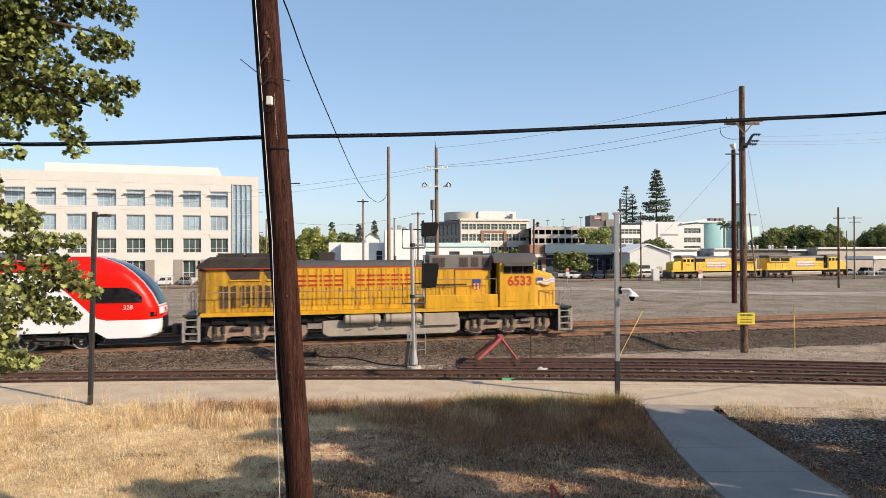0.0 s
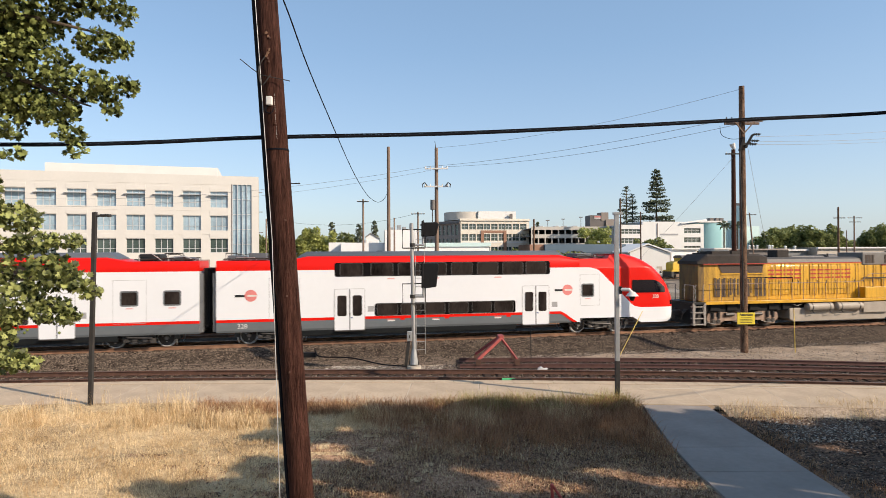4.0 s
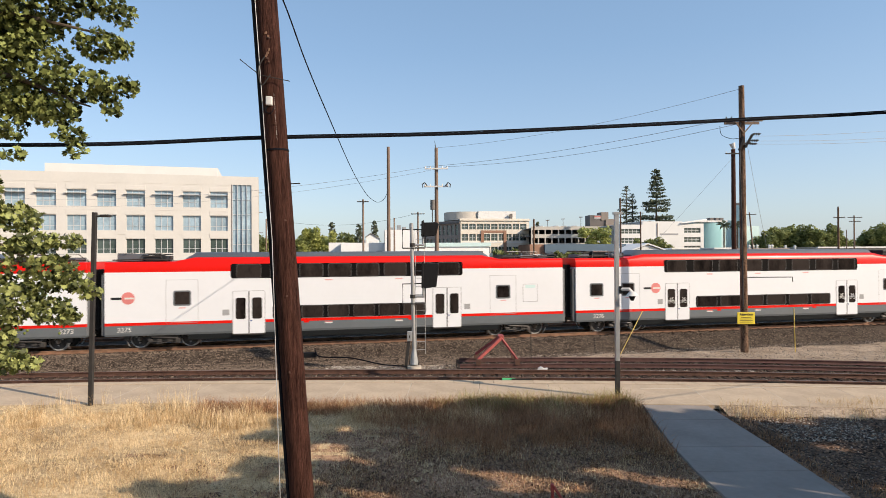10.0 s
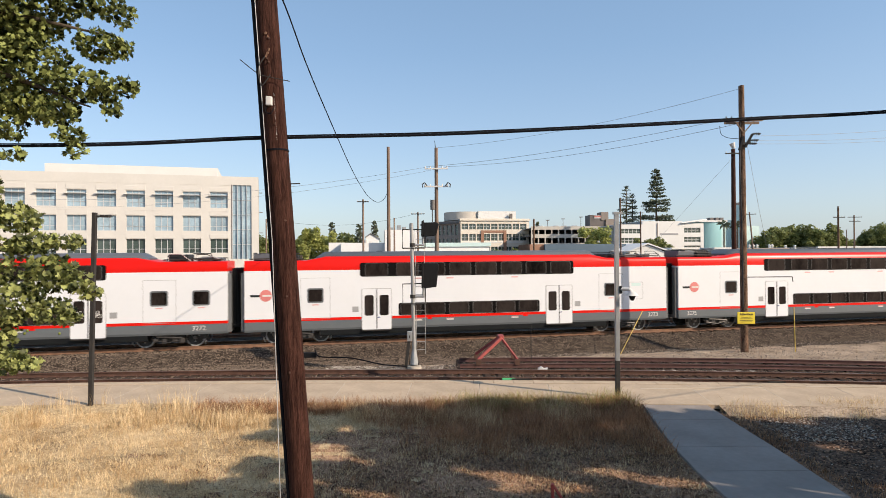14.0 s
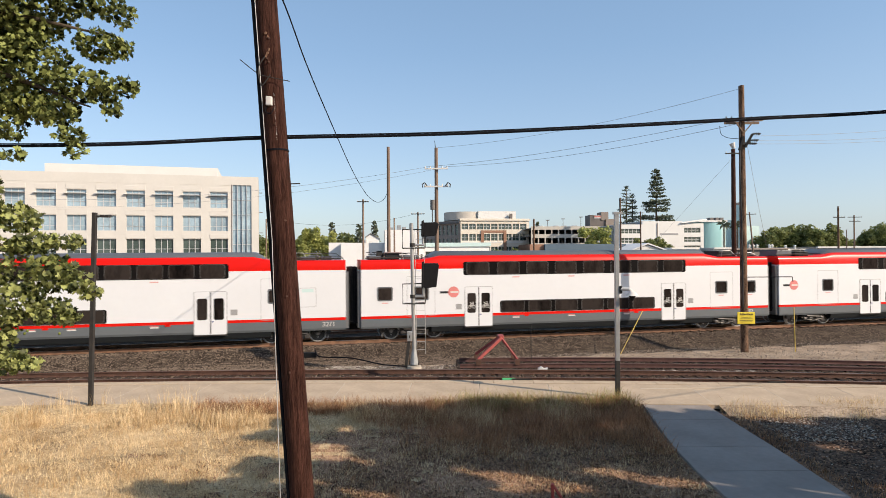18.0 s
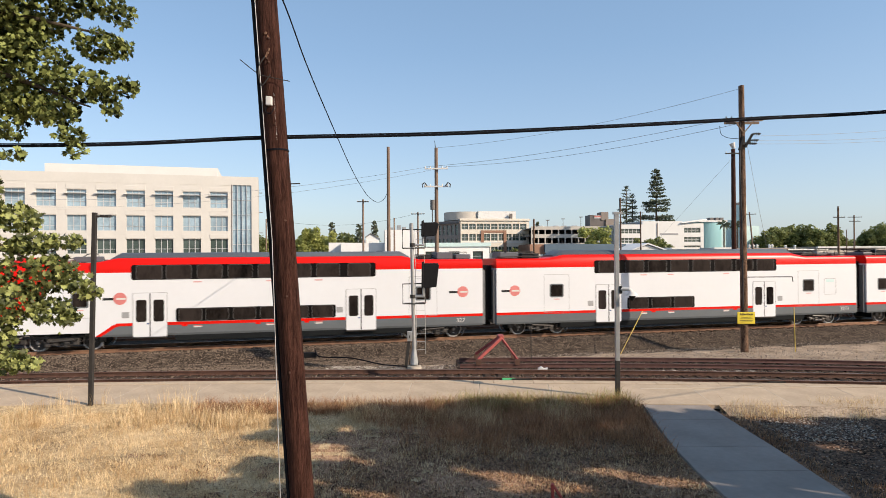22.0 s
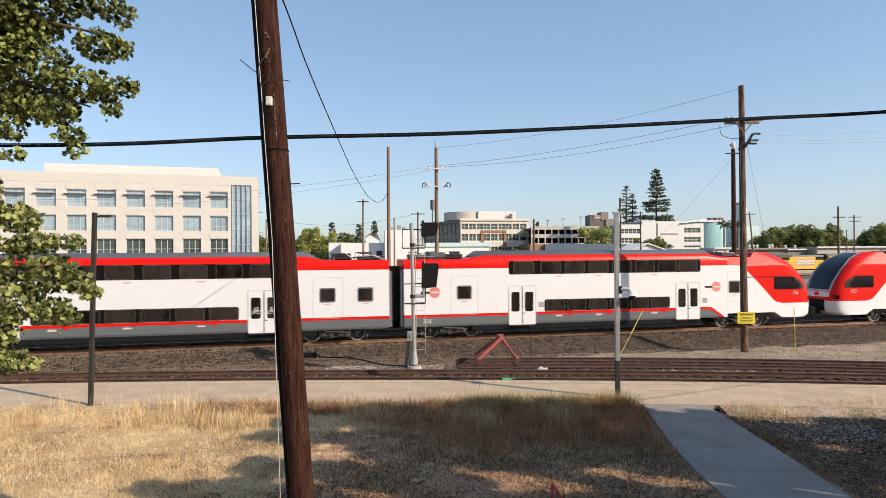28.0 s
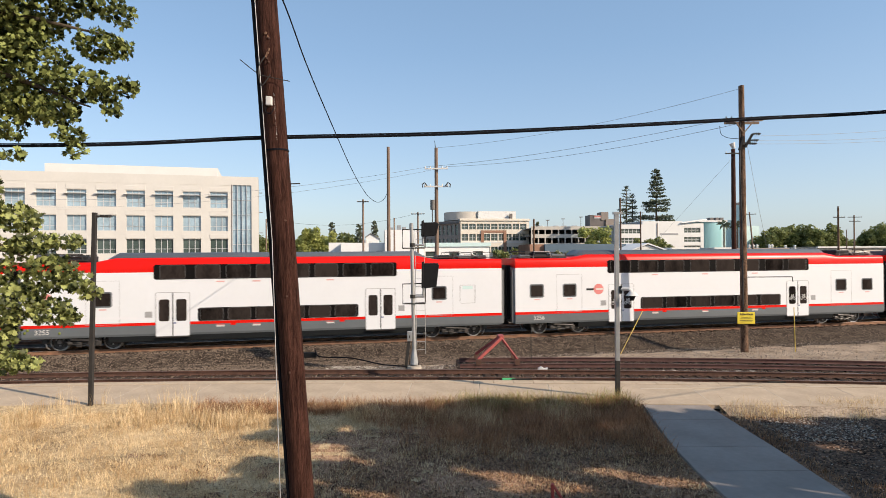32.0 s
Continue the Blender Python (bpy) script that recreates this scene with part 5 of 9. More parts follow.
def verge(x0, x1, material, label):
    """Soil banked up against the sidewalk's near edge."""
    g = Geo()
    n = int((x1 - x0) / 0.4)
    for i in range(n + 1):
        x = x0 + (x1 - x0) * i / n
        e = lead_y(x) - 4.33
        for d, z in ((0.02, -0.2), (0.0, -0.098), (-0.22, -0.13 + 0.02 * noise.noise((x * 1.5, 0, 1))), (-0.5, -0.19 + 0.03 * noise.noise((x, 2, 1))), (-0.95 + 0.2 * noise.noise((x * 0.8, 5, 1)), -0.29)):
            g.v.append((x, e + d, z))
    g.f = [(5 * i + j, 5 * i + j + 1, 5 * i + j + 6, 5 * i + j + 5) for i in range(n) for j in range(4)]
    solid("verge", g, material, label, "ground", kind="structure", smooth=60)


verge(-30, 6.3, M_GRASSBED, "dry thatch banked against the sidewalk")
verge(8.75, 34, M_DIRT, "tan gravelly soil banked against the sidewalk")


# ---- poles, wires and lineside things ----
def smooth_line(pts, n=10):
    out = []
    for i in range(len(pts) - 1):
        p0, p1, p2, p3 = (Vector(pts[max(0, min(len(pts) - 1, k))]) for k in (i - 1, i, i + 1, i + 2))
        for j in range(n):
            t = j / n
            out.append(0.5 * ((2 * p1) + (p2 - p0) * t + (2 * p0 - 5 * p1 + 4 * p2 - p3) * t * t + (3 * p1 - p0 - 3 * p2 + p3) * t ** 3))
    return out + [Vector(pts[-1])]


def sag(p, q, drop, n=24):
    p, q = Vector(p), Vector(q)
    return [p.lerp(q, i / n) - Vector((0, 0, drop * 4 * (i / n) * (1 - i / n))) for i in range(n + 1)]


def wire(label, p, q, drop, r, material=None):
    return solid("overhead_wire", Geo().tube(sag(p, q, drop), r, 5), material or M_TWIRE, label, "wire")


def near_pole():
    t = thing("utility_pole", "leaning dark brown wooden pole with checks and staples", "utility pole")
    n, m = 26, 40
    rings = []
    for i in range(m + 1):
        k = i / m
        z = -0.8 + 13.0 * k
        cx, cy = -2.0 - 0.0672 * (z + 0.2), 9.0
        r = 0.178 - 0.0025 * z
        ring = []
        for j in range(n):
            a = 2 * math.pi * j / n
            rr = r * (1 + 0.025 * noise.noise((math.cos(a) * 3, math.sin(a) * 3, z * 0.35)) - 0.03 * max(0, noise.noise((a * 4, 2, z * 0.12))))
            ring.append((cx + rr * math.cos(a), cy + rr * math.sin(a), z))
        rings.append(ring)
    part("shaft", Geo().loft(rings), M_POLE, t, "dark weathered wood", smooth=60)

    def axis(z):
        return -2.0 - 0.0672 * (z + 0.2)

    def surf(z, a):
        r = 0.178 - 0.0025 * z
        return (axis(z) + r * math.cos(radians(a)), 9.0 + r * math.sin(radians(a)), z)

    part("ground_wire", Geo().tube([(axis(z) - (0.13 if z > 5 else 0.13 + 0.035 * (5 - z) / 1), 8.86 - 0.02 * max(0, 5 - z), z) for z in (12, 9, 7, 6, 5, 4, 3, 2, 1, -0.2)], 0.0055), M_MULL, t, "pale ground wire running down the pole")
    # lower part of this black cable stands in for the shaded left edge
    part("cable_riser", Geo().tube([(axis(z) - 0.185, 9.02, z) for z in (12, 8.5, 7.5, 6.6, 5.6, 4.5, 3.0, 1.5, -0.2)], 0.045), M_WIRE, t, "black cable, extended down as the shaded pole edge")
    x, y, z = surf(7.05, 262)
    part("white_box", Geo().box(x - 0.035, x + 0.05, y - 0.06, y + 0.02, z - 0.09, z + 0.04), M_OFFW, t, "small white plastic box", bevel=0.012)
    part("strap", Geo().cyl((axis(6.33), 9, 6.322), (axis(6.345), 9, 6.345), 0.172, n=26), M_WIRE, t, "black cable strap round the pole")
    g = Geo()
    g.tube([(axis(7.4) - 0.42, 8.85, 7.64), (axis(7.4) - 0.25, 8.83, 7.5), (axis(7.4) - 0.12, 8.80, 7.4), (axis(7.4) + 0.05, 8.79, 7.36), (axis(7.4) + 0.3, 8.85, 7.32)], 0.007)
    part("tie_wire", g, M_DSTEEL, t)
    for zz, a in ((7.95, 285), (7.65, 268), (7.6, 275), (6.7, 285), (5.3, 300), (4.2, 280), (3.1, 268)):
        x, y, z = surf(zz, a)
        part("bolt", Geo().cyl((x, y + 0.02, z), (x + 0.006, y - 0.02, z), 0.014, n=8), M_RUST, t)
    rnd = random.Random(12)
    for k in range(22):
        x, y, z = surf(6.48 + 0.032 * k + rnd.uniform(-0.01, 0.01), 288 + rnd.uniform(-1.2, 1.2))
        w, h = rnd.uniform(0.001, 0.0035), rnd.uniform(0.004, 0.016)
        part("paint_drip", Geo().prism([(x - w, z - h), (x + w * 0.6, z - h * 0.7), (x + w, z + h * 0.5), (x - w * 0.3, z + h)], y - 0.003, y + 0.01), M_OFFW, t, "fleck of pale paint")
    for zz, a, w, q in ((8.02, 270, 0.022, 0.5), (7.97, 279, 0.018, -0.3), (7.69, 264, 0.020, 0.8), (7.73, 272, 0.024, 0.3), (7.78, 280, 0.014, 0.7)):
        x, y, z = surf(zz, a)
        part("rusty_plate", Geo().prism([(x - w, z - 0.022), (x + w * 0.4, z - 0.014 - 0.01 * q), (x + w, z + 0.02 * q), (x + 0.2 * w, z + 0.024), (x - 0.7 * w, z + 0.008)], y - 0.012, y + 0.02), M_RUST2, t, "small rusty bracket scrap", bevel=0.003)
    part("hook_wire", Geo().tube(smooth_line([surf(7.7, 262), (axis(7.5) - 0.13, 8.8, 7.5), (axis(7.3) - 0.1, 8.79, 7.25), (axis(7.35) + 0.03, 8.79, 7.4)]), 0.009, 6), M_DSTEEL, t, "bent dark wire hook")
    part("box_lead", Geo().tube(smooth_line([(axis(6.96) - 0.03, 8.82, 6.98), (axis(6.9) - 0.08, 8.8, 6.88), (axis(6.9), 8.79, 6.84), (axis(6.95) + 0.05, 8.81, 6.92)]), 0.008, 6), M_WIRE, t)
    part("step_bolt", Geo().cyl(surf(5.85, 10), (axis(5.85) + 0.30, 9.0, 5.85), 0.009, n=6), M_DSTEEL, t)


near_pole()


def far_pole(name, x, y, z0, z1, r, label, arms=(), lean=0.0, material=None):
    t = thing(name, label, "utility pole", group="wooden poles in the yard")
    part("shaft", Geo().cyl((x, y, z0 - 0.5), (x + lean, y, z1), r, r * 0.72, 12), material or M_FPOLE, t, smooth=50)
    for z, half, mt in arms:
        a = part("crossarm", Geo().box(x + lean - half, x + lean + half, y - r - 0.1, y - r, z - 0.06, z + 0.06), mt, t)
        for q in (-0.92, -0.5, 0.5, 0.92):
            part("insulator", Geo().cyl((x + lean + q * half, y - r - 0.05, z + 0.06), (x + lean + q * half, y - r - 0.05, z + 0.2), 0.05, 0.03, 8), M_OFFW, a)
    return t


gz = ground_z
rp = far_pole("utility_pole", 15.52, 31.5, -0.45, 13.33, 0.19, "tall dark wooden pole with a yellow notice", [], -0.05, M_POLE2)
part("crossarm", Geo().box(14.5, 16.4, 31.18, 31.28, 11.44, 11.56), M_FPOLE, rp, "pale wooden crossarm at the cable level")
part("back_crossarm", Geo().box(14.7, 16.5, 31.72, 31.82, 11.40, 11.52), M_FPOLE, rp)
for q in (-1, 1):
    part("arm_brace", Geo().bar((15.47, 31.26, 10.85), (15.47 + q * 0.5, 31.2, 11.45), 0.05), M_FPOLE, rp, "flat brace under the crossarm")
for q in (-0.9, -0.62, 0.4, 0.85):
    part("insulator", Geo().cyl((15.45 + q, 31.23, 11.56), (15.45 + q, 31.23, 11.68), 0.045, 0.025, 8), M_DSTEEL, rp)
part("switch_arm", Geo().bar((15.2, 31.2, 9.95), (15.42, 31.2, 10.65), 0.11), M_BLACK, rp, "dark cable bracket")
part("switch_arm", Geo().bar((15.5, 31.2, 10.1), (15.86, 31.2, 10.75), 0.10), M_BLACK, rp)
part("switch_beam", Geo().bar((15.2, 31.22, 10.25), (15.8, 31.22, 10.35), 0.09), M_DSTEEL, rp)
for zi, xi in ((10.78, 16.05), (10.45, 15.95), (10.28, 15.85)):
    ins = part("strain_insulator", Geo().cyl((xi - 0.2, 31.2, zi), (xi + 0.25, 31.2, zi + 0.02), 0.025, n=8), M_DSTEEL, rp, "dark strain insulator")
    for d in (-0.1, 0.02, 0.14):
        part("shed_disc", Geo().cyl((xi + d, 31.2, zi), (xi + d + 0.05, 31.2, zi), 0.075, 0.04, 10), M_DSTEEL, ins)
part("drop_wire", Geo().tube(smooth_line([(14.2, 31.2, 11.2), (14.3, 31.2, 10.75), (14.8, 31.2, 10.55), (15.4, 31.25, 10.6)]), 0.014, 5), M_WIRE, rp)
part("pole_cable", Geo().tube(smooth_line([(15.3, 31.28, 11.5), (15.25, 31.25, 9.0), (15.32, 31.26, 6.0), (15.35, 31.26, 2.0)]), 0.03, 6), M_DSTEEL, rp)
part("notice_board", Geo().box(15.05, 15.95, 31.26, 31.29, 1.06, 1.66), M_SIGNY, rp, "yellow notice board", bevel=0.01)
lettering("notice_heading", "Attention", 0.17, M_INK, rp, pose(15.5, 31.255, 1.50, 90, 0, 0), "black heading on the notice", bold=0.004)
for z, w in ((1.40, 0.52), (1.32, 0.62), (1.24, 0.66), (1.16, 0.60)):
    part("notice_line", Geo().box(15.5 - w / 2, 15.5 + w / 2, 31.252, 31.262, z - 0.011, z + 0.011), M_INK, rp)
rp.matrix_basis = pose(0, 0, -0.289) @ Matrix.Scale(1.06, 4)
part("guy_stub", Geo().tube([(15.6, 31.3, 3.45), (17.9, 31.3, 3.45), (17.93, 31.3, 3.2)], 0.025), M_WIRE, rp, "thin dark bracket rod")
yp = far_pole("utility_pole", 29.76, 62.4, -0.5, 15.2, 0.27, "dark brown wooden pole with a crossarm in the yard", [(14.7, 0.95, M_DSTEEL)], 0, M_POLE)
part("pole_top_lamp", Geo().cyl((29.7, 62.1, 15.2), (29.5, 62.1, 15.75), 0.16, 0.3, 10), M_OFFW, yp, "pale glass fitting on the pole top")
p2 = far_pole("utility_pole", -0.51, 50, -0.5, 13.4, 0.19, "brown wooden pole with white crossarms and a transformer", [(11.66, 0.95, M_OFFW), (10.2, 1.0, M_OFFW)])
part("transformer", Geo().cyl((-0.82, 49.7, 8.3), (-0.82, 49.7, 9.1), 0.2, n=14), M_HGREY, p2, "grey transformer can", smooth=40)
for q in (-1, 1):
    part("cutout_switch", Geo().tube([(-0.51 + q * 0.75, 49.6, 10.25), (-0.51 + q * 0.95, 49.55, 10.5), (-0.51 + q * 1.15, 49.55, 10.35), (-0.51 + q * 1.1, 49.55, 10.1)], 0.05, 6), M_DSTEEL, p2, "dark switch on the arm end")
part("top_pin", Geo().cyl((-0.55, 49.95, 13.2), (-0.62, 49.95, 13.95), 0.04, 0.025, 6), M_DSTEEL, p2)
part("riser", Geo().cyl((-0.85, 49.7, 7.3), (-0.85, 49.7, 8.3), 0.04), M_DSTEEL, p2)
far_pole("utility_pole", -4.44, 50, -0.5, 13.5, 0.17, "plain brown wooden pole without crossarms")
far_pole("utility_pole", -9.79, 75, -0.6, 11.4, 0.15, "dark thin wooden pole", [(11.1, 0.7, M_DSTEEL)])
far_pole("utility_pole", -3.67, 90, -0.6, 10.8, 0.16, "distant dark wooden pole", [(10.5, 1.0, M_DSTEEL)])
far_pole("utility_pole", -7.8, 98, -0.6, 10.4, 0.16, "distant wooden pole beside the white works")
far_pole("utility_pole", 58.33, 90, -0.7, 11.23, 0.17, "wooden pole with a banded foot", [(9.6, 0.85, M_DSTEEL)], 0, M_POLE2)
far_pole("utility_pole", 80.89, 120, -0.8, 11.6, 0.17, "distant wooden pole with two crossarms", [(11.2, 1.4, M_DSTEEL), (10.4, 1.1, M_DSTEEL)])
far_pole("utility_pole", 60.5, 118, -0.8, 12.2, 0.17, "leaning distant pole behind the locomotives", [(11.8, 1.2, M_DSTEEL)], -1.2)
far_pole("utility_pole", 38.9, 120, -0.8, 12.6, 0.16, "dark wooden pole by the car park", [(12.3, 0.5, M_DSTEEL)], 0, M_POLE2)
far_pole("utility_pole", 17.9, 120, -0.8, 11.3, 0.24, "stout dark wooden pole by the brick shop", [], 0, M_POLE2)
far_pole("utility_pole", 33.5, 115, -0.8, 14.9, 0.16, "slim tall pole behind the steel post", [], 0, M_POLE2)
far_pole("utility_pole", 86.0, 130, -0.8, 9.1, 0.12, "thin grey pole by the depot")
far_pole("utility_pole", -27.5, 95, -0.7, 10.2, 0.14, "distant slim pole beside the office building")

cab_pts = [(-30, 9.4, 7.4), (-18, 9.35, 6.75), (-7.0, 9.3, 6.49), (-2.65, 9.3, 6.58), (0.0, 9.5, 6.66), (2.7, 9.8, 6.82), (5.35, 10.2, 7.02), (8.0, 10.7, 7.24), (14, 12.0, 7.9), (30, 16, 10.2)]


cl = smooth_line(cab_pts)
tc = solid("overhead_cable", Geo().tube(cl, 0.022, 8).tube([p + Vector((0, -0.01, 0.03)) for p in cl], 0.010, 6), M_WIRE, "thick black twin cable passing the leaning pole", "cable")
solid("slack_cable", Geo().tube(smooth_line([(-2.85, 9.0, 9.6), (-2.74, 10.5, 9.2), (-2.9, 13, 8.89), (-3.02, 16, 8.49), (-3.64, 24, 8.26), (-4.13, 31, 8.19), (-4.42, 37, 8.16), (-4.54, 43, 8.38), (-4.53, 47.5, 9.06), (-4.43, 49.8, 9.95)]), 0.013, 6, 0.018), M_WIRE, "slack black cable drooping to the plain pole", "cable")
wire("thin wire between the yard poles", (-1.4, 50, 11.85), (15.58, 33.18, 12.0), 0.35, 0.012)
wire("thin wire between the yard poles", (0.3, 50, 11.85), (17.17, 33.18, 11.95), 0.5, 0.012)
wire("thin upper wire between the poles", (-0.5, 50, 13.4), (16.4, 33.4, 13.70), 0.5, 0.010)
wire("thin far wire to the office side", (-60, 60, 12.2), (-1.4, 50, 11.8), 2.2, 0.012)
wire("thin far wire to the office side", (-60, 60, 11.5), (0.3, 50, 11.8), 2.5, 0.010)
wire("thin sagging wire between distant poles", (-27.4, 95, 10.3), (-3.7, 89.8, 10.6), 1.4, 0.016, M_WIRE)
for za, zb in ((11.06, 16.6), (10.80, 15.8), (10.63, 15.5)):
    wire("thin wire leaving the tall pole", (17.1, 33.28, za), (48.2, 56.7, zb), 0.25, 0.010)
wire("guy wire of the yard pole", (29.6, 62.2, 14.3), (20.5, 66, 3.2), 0.1, 0.012)
wire("thin guy wire beside the tall pole", (16.64, 33.4, 10.95), (22.5, 42, 4.0), 0.2, 0.008)
solid("guy_guard", Geo().cyl((9.35, 32.28, -0.62), (11.2, 34.35, 1.45), 0.018, n=8), M_YSTRAP, "thin yellow plastic guy wire guard", "guy guard")
solid("marker_post", Geo().cyl((19.06, 33.1, -0.85), (19.0, 33.1, 1.72), 0.022, n=8), M_YSTRAP, "thin yellow marker post in the gravel", "marker post")


def post_left():
    t = thing("lamp_post", "slim dark steel post with a small lamp arm", "lamp post")
    part("shaft", Geo().bar((-11.57, 20, -0.3), (-11.41, 20, 6.2), 0.12), M_DSTEEL, t)
    part("arm", Geo().tube([(-11.4, 20, 6.05), (-11.15, 20, 6.08)], 0.03), M_DSTEEL, t)
    part("lamp_head", Geo().box(-11.2, -10.9, 19.9, 20.1, 6.04, 6.12), M_DSTEEL, t, bevel=0.02)


post_left()


def camera_post():
    t = thing("camera_post", "square grey steel post carrying a white dome camera", "post")
    part("shaft", Geo().box(5.76, 5.90, 20.43, 20.57, 1.15, 6.12), M_STEEL, t, bevel=0.01)
    part("painted_foot", Geo().box(5.757, 5.903, 20.427, 20.573, -0.25, 1.16), M_DSTEEL, t, "dark lower part of the post", bevel=0.01)
    part("cap", Geo().box(5.72, 6.02, 20.42, 20.58, 6.06, 6.14), M_STEEL, t)
    part("pin", Geo().cyl((5.95, 20.5, 6.1), (5.95, 20.5, 6.6), 0.02), M_DSTEEL, t)
    part("arm_clamp", Geo().box(5.90, 5.98, 20.4, 20.6, 3.4, 3.65), M_BLACK, t)
    part("arm", Geo().tube([(5.95, 20.45, 3.55), (6.2, 20.35, 3.55), (6.28, 20.32, 3.45)], 0.06, 8), M_OFFW, t, "white camera arm")
    part("dome_hood", Geo().cyl((6.28, 20.3, 3.48), (6.28, 20.3, 3.34), 0.09, 0.21, 18), M_OFFW, t, "white conical hood", smooth=40)
    part("dome", Geo().cyl((6.28, 20.3, 3.34), (6.28, 20.3, 3.18), 0.12, 0.05, 16), M_BLACK, t, "black camera dome", smooth=60)


camera_post()


def signal_mast():
    t = thing("railway_signal", "silver signal mast with ladder and two hooded black signal heads", "railway signal")
    x, y = -1.3, 27.0
    part("base", Geo().cyl((x, y, -0.45), (x, y, -0.18), 0.34, 0.31, 18), M_STUCCOD, t, "round concrete foot")
    part("foot_casting", Geo().cyl((x, y, -0.12), (x - 0.01, y, 0.55), 0.20, 0.09, 12), M_STEEL, t)
    for a in range(4):
        part("foot_bolt", Geo().cyl((x + 0.27 * math.cos(1.57 * a + 0.8), y + 0.27 * math.sin(1.57 * a + 0.8), -0.12), (x + 0.27 * math.cos(1.57 * a + 0.8), y + 0.27 * math.sin(1.57 * a + 0.8), 0.0), 0.03, n=6), M_DSTEEL, t)
    part("mast", Geo().cyl((x, y, 0.0), (x - 0.09, y, 6.12), 0.085, 0.08, 14), M_STEEL, t, "silver tubular mast", smooth=50)
    lad = part("ladder", Geo().cyl((x + 0.10, y + 0.22, 0.3), (x + 0.05, y + 0.22, 5.9), 0.012, n=6), M_STEEL, t, "thin ladder beside the mast")
    part("stile", Geo().cyl((x + 0.50, y + 0.22, 0.3), (x + 0.45, y + 0.22, 5.9), 0.012, n=6), M_STEEL, lad)
    for i in range(16):
        part("rung", Geo().cyl((x + 0.09, y + 0.22, 0.5 + 0.35 * i), (x + 0.48, y + 0.22, 0.5 + 0.35 * i), 0.011, n=6), M_STEEL, lad)
    for zc, wide in ((3.82, 1.0), (5.86, 0.62)):
        # hood seen from behind: a tapered case with a deep visor ahead of it
        h = 0.52 * (1.0 if wide == 1.0 else 0.55)
        head = part("signal_head", Geo().prism([(x + 0.40, zc - h), (x + 0.50, zc - h - 0.06), (x + 1.0, zc - h), (x + 1.12, zc + h - 0.08), (x + 1.05, zc + h), (x + 0.42, zc + h)], y - 0.14, y + 0.10), M_BLACK, t, "black hooded signal head", bevel=0.025)
        part("back_plate", Geo().prism([(x + 0.34, zc - h - 0.04), (x + 0.42, zc - h - 0.08), (x + 0.46, zc + h + 0.10), (x + 0.36, zc + h + 0.06)], y - 0.20, y + 0.16), M_BLACK, head, bevel=0.02)
        part("visor", Geo().prism([(x + 0.45, zc + h), (x + 1.08, zc + h), (x + 1.0, zc + h * 0.4), (x + 0.5, zc + h * 0.3)], y + 0.1, y + 0.45), M_BLACK, head)
        zb = zc - h - 0.42
        part("head_arm", Geo().cyl((x - 0.03, y, zb), (x + 0.47, y, zb), 0.055, n=10), M_STEEL, t)
        part("head_stem", Geo().cyl((x + 0.42, y, zb - 0.03), (x + 0.42, y, zc - h + 0.02), 0.05, n=10), M_STEEL, t)
        part("collar", Geo().cyl((x - 0.05, y, zb - 0.08), (x - 0.05, y, zb + 0.08), 0.12, n=12), M_DSTEEL, t)
        z0, z1 = zc - 1.25, zc - 0.38
        if wide < 1:
            z0, z1 = 5.02, 5.84
        part("cage", Geo().tube([(x + 0.5, y + 0.25, z0), (x - 0.48, y - 0.15, z0), (x - 0.48, y - 0.15, z1), (x + 0.5, y + 0.25, z1)], 0.03, 6), M_DSTEEL, t, "dark guard frame of the platform")
        part("cage_post", Geo().cyl((x + 0.5, y + 0.25, z0), (x + 0.5, y + 0.25, z1), 0.028, n=6), M_DSTEEL, t)
        part("platform", Geo().box(x - 0.45, x + 0.48, y - 0.1, y + 0.3, z0 - 0.03, z0 + 0.01), M_DSTEEL, t)
    part("junction_box", Geo().box(x - 0.30, x - 0.09, y - 0.14, y + 0.08, 0.92, 1.34), M_STEEL, t, "small grey junction box", bevel=0.015)
    part("box_latch", Geo().box(x - 0.21, x - 0.17, y - 0.155, y - 0.14, 1.05, 1.18), M_DSTEEL, t)
    part("brace", Geo().bar((x - 0.38, y, -0.25), (x - 0.22, y, 0.95), 0.13), M_DSTEEL, t, "dark cable post under the box")
    # black strand and block draw the cast shadow of mast and head
    part("cable_loop", Geo().tube(smooth_line([(x - 0.38, y, -0.2), (x - 1.5, y + 0.5, -0.2), (x - 3.0, y + 1.6, -0.1), (x - 4.6, y + 2.2, -0.12), (x - 5.0, y + 2.9, 0.1)]), 0.03, 6), M_WIRE, t, "black cable laid along the mast shadow")
    solid("ground_box", Geo().box(-6.9, -6.2, 29.6, 30.0, -0.25, -0.02), M_BLACK, "dark block in place of the signal head shadow", "trackside box", bevel=0.03)


signal_mast()


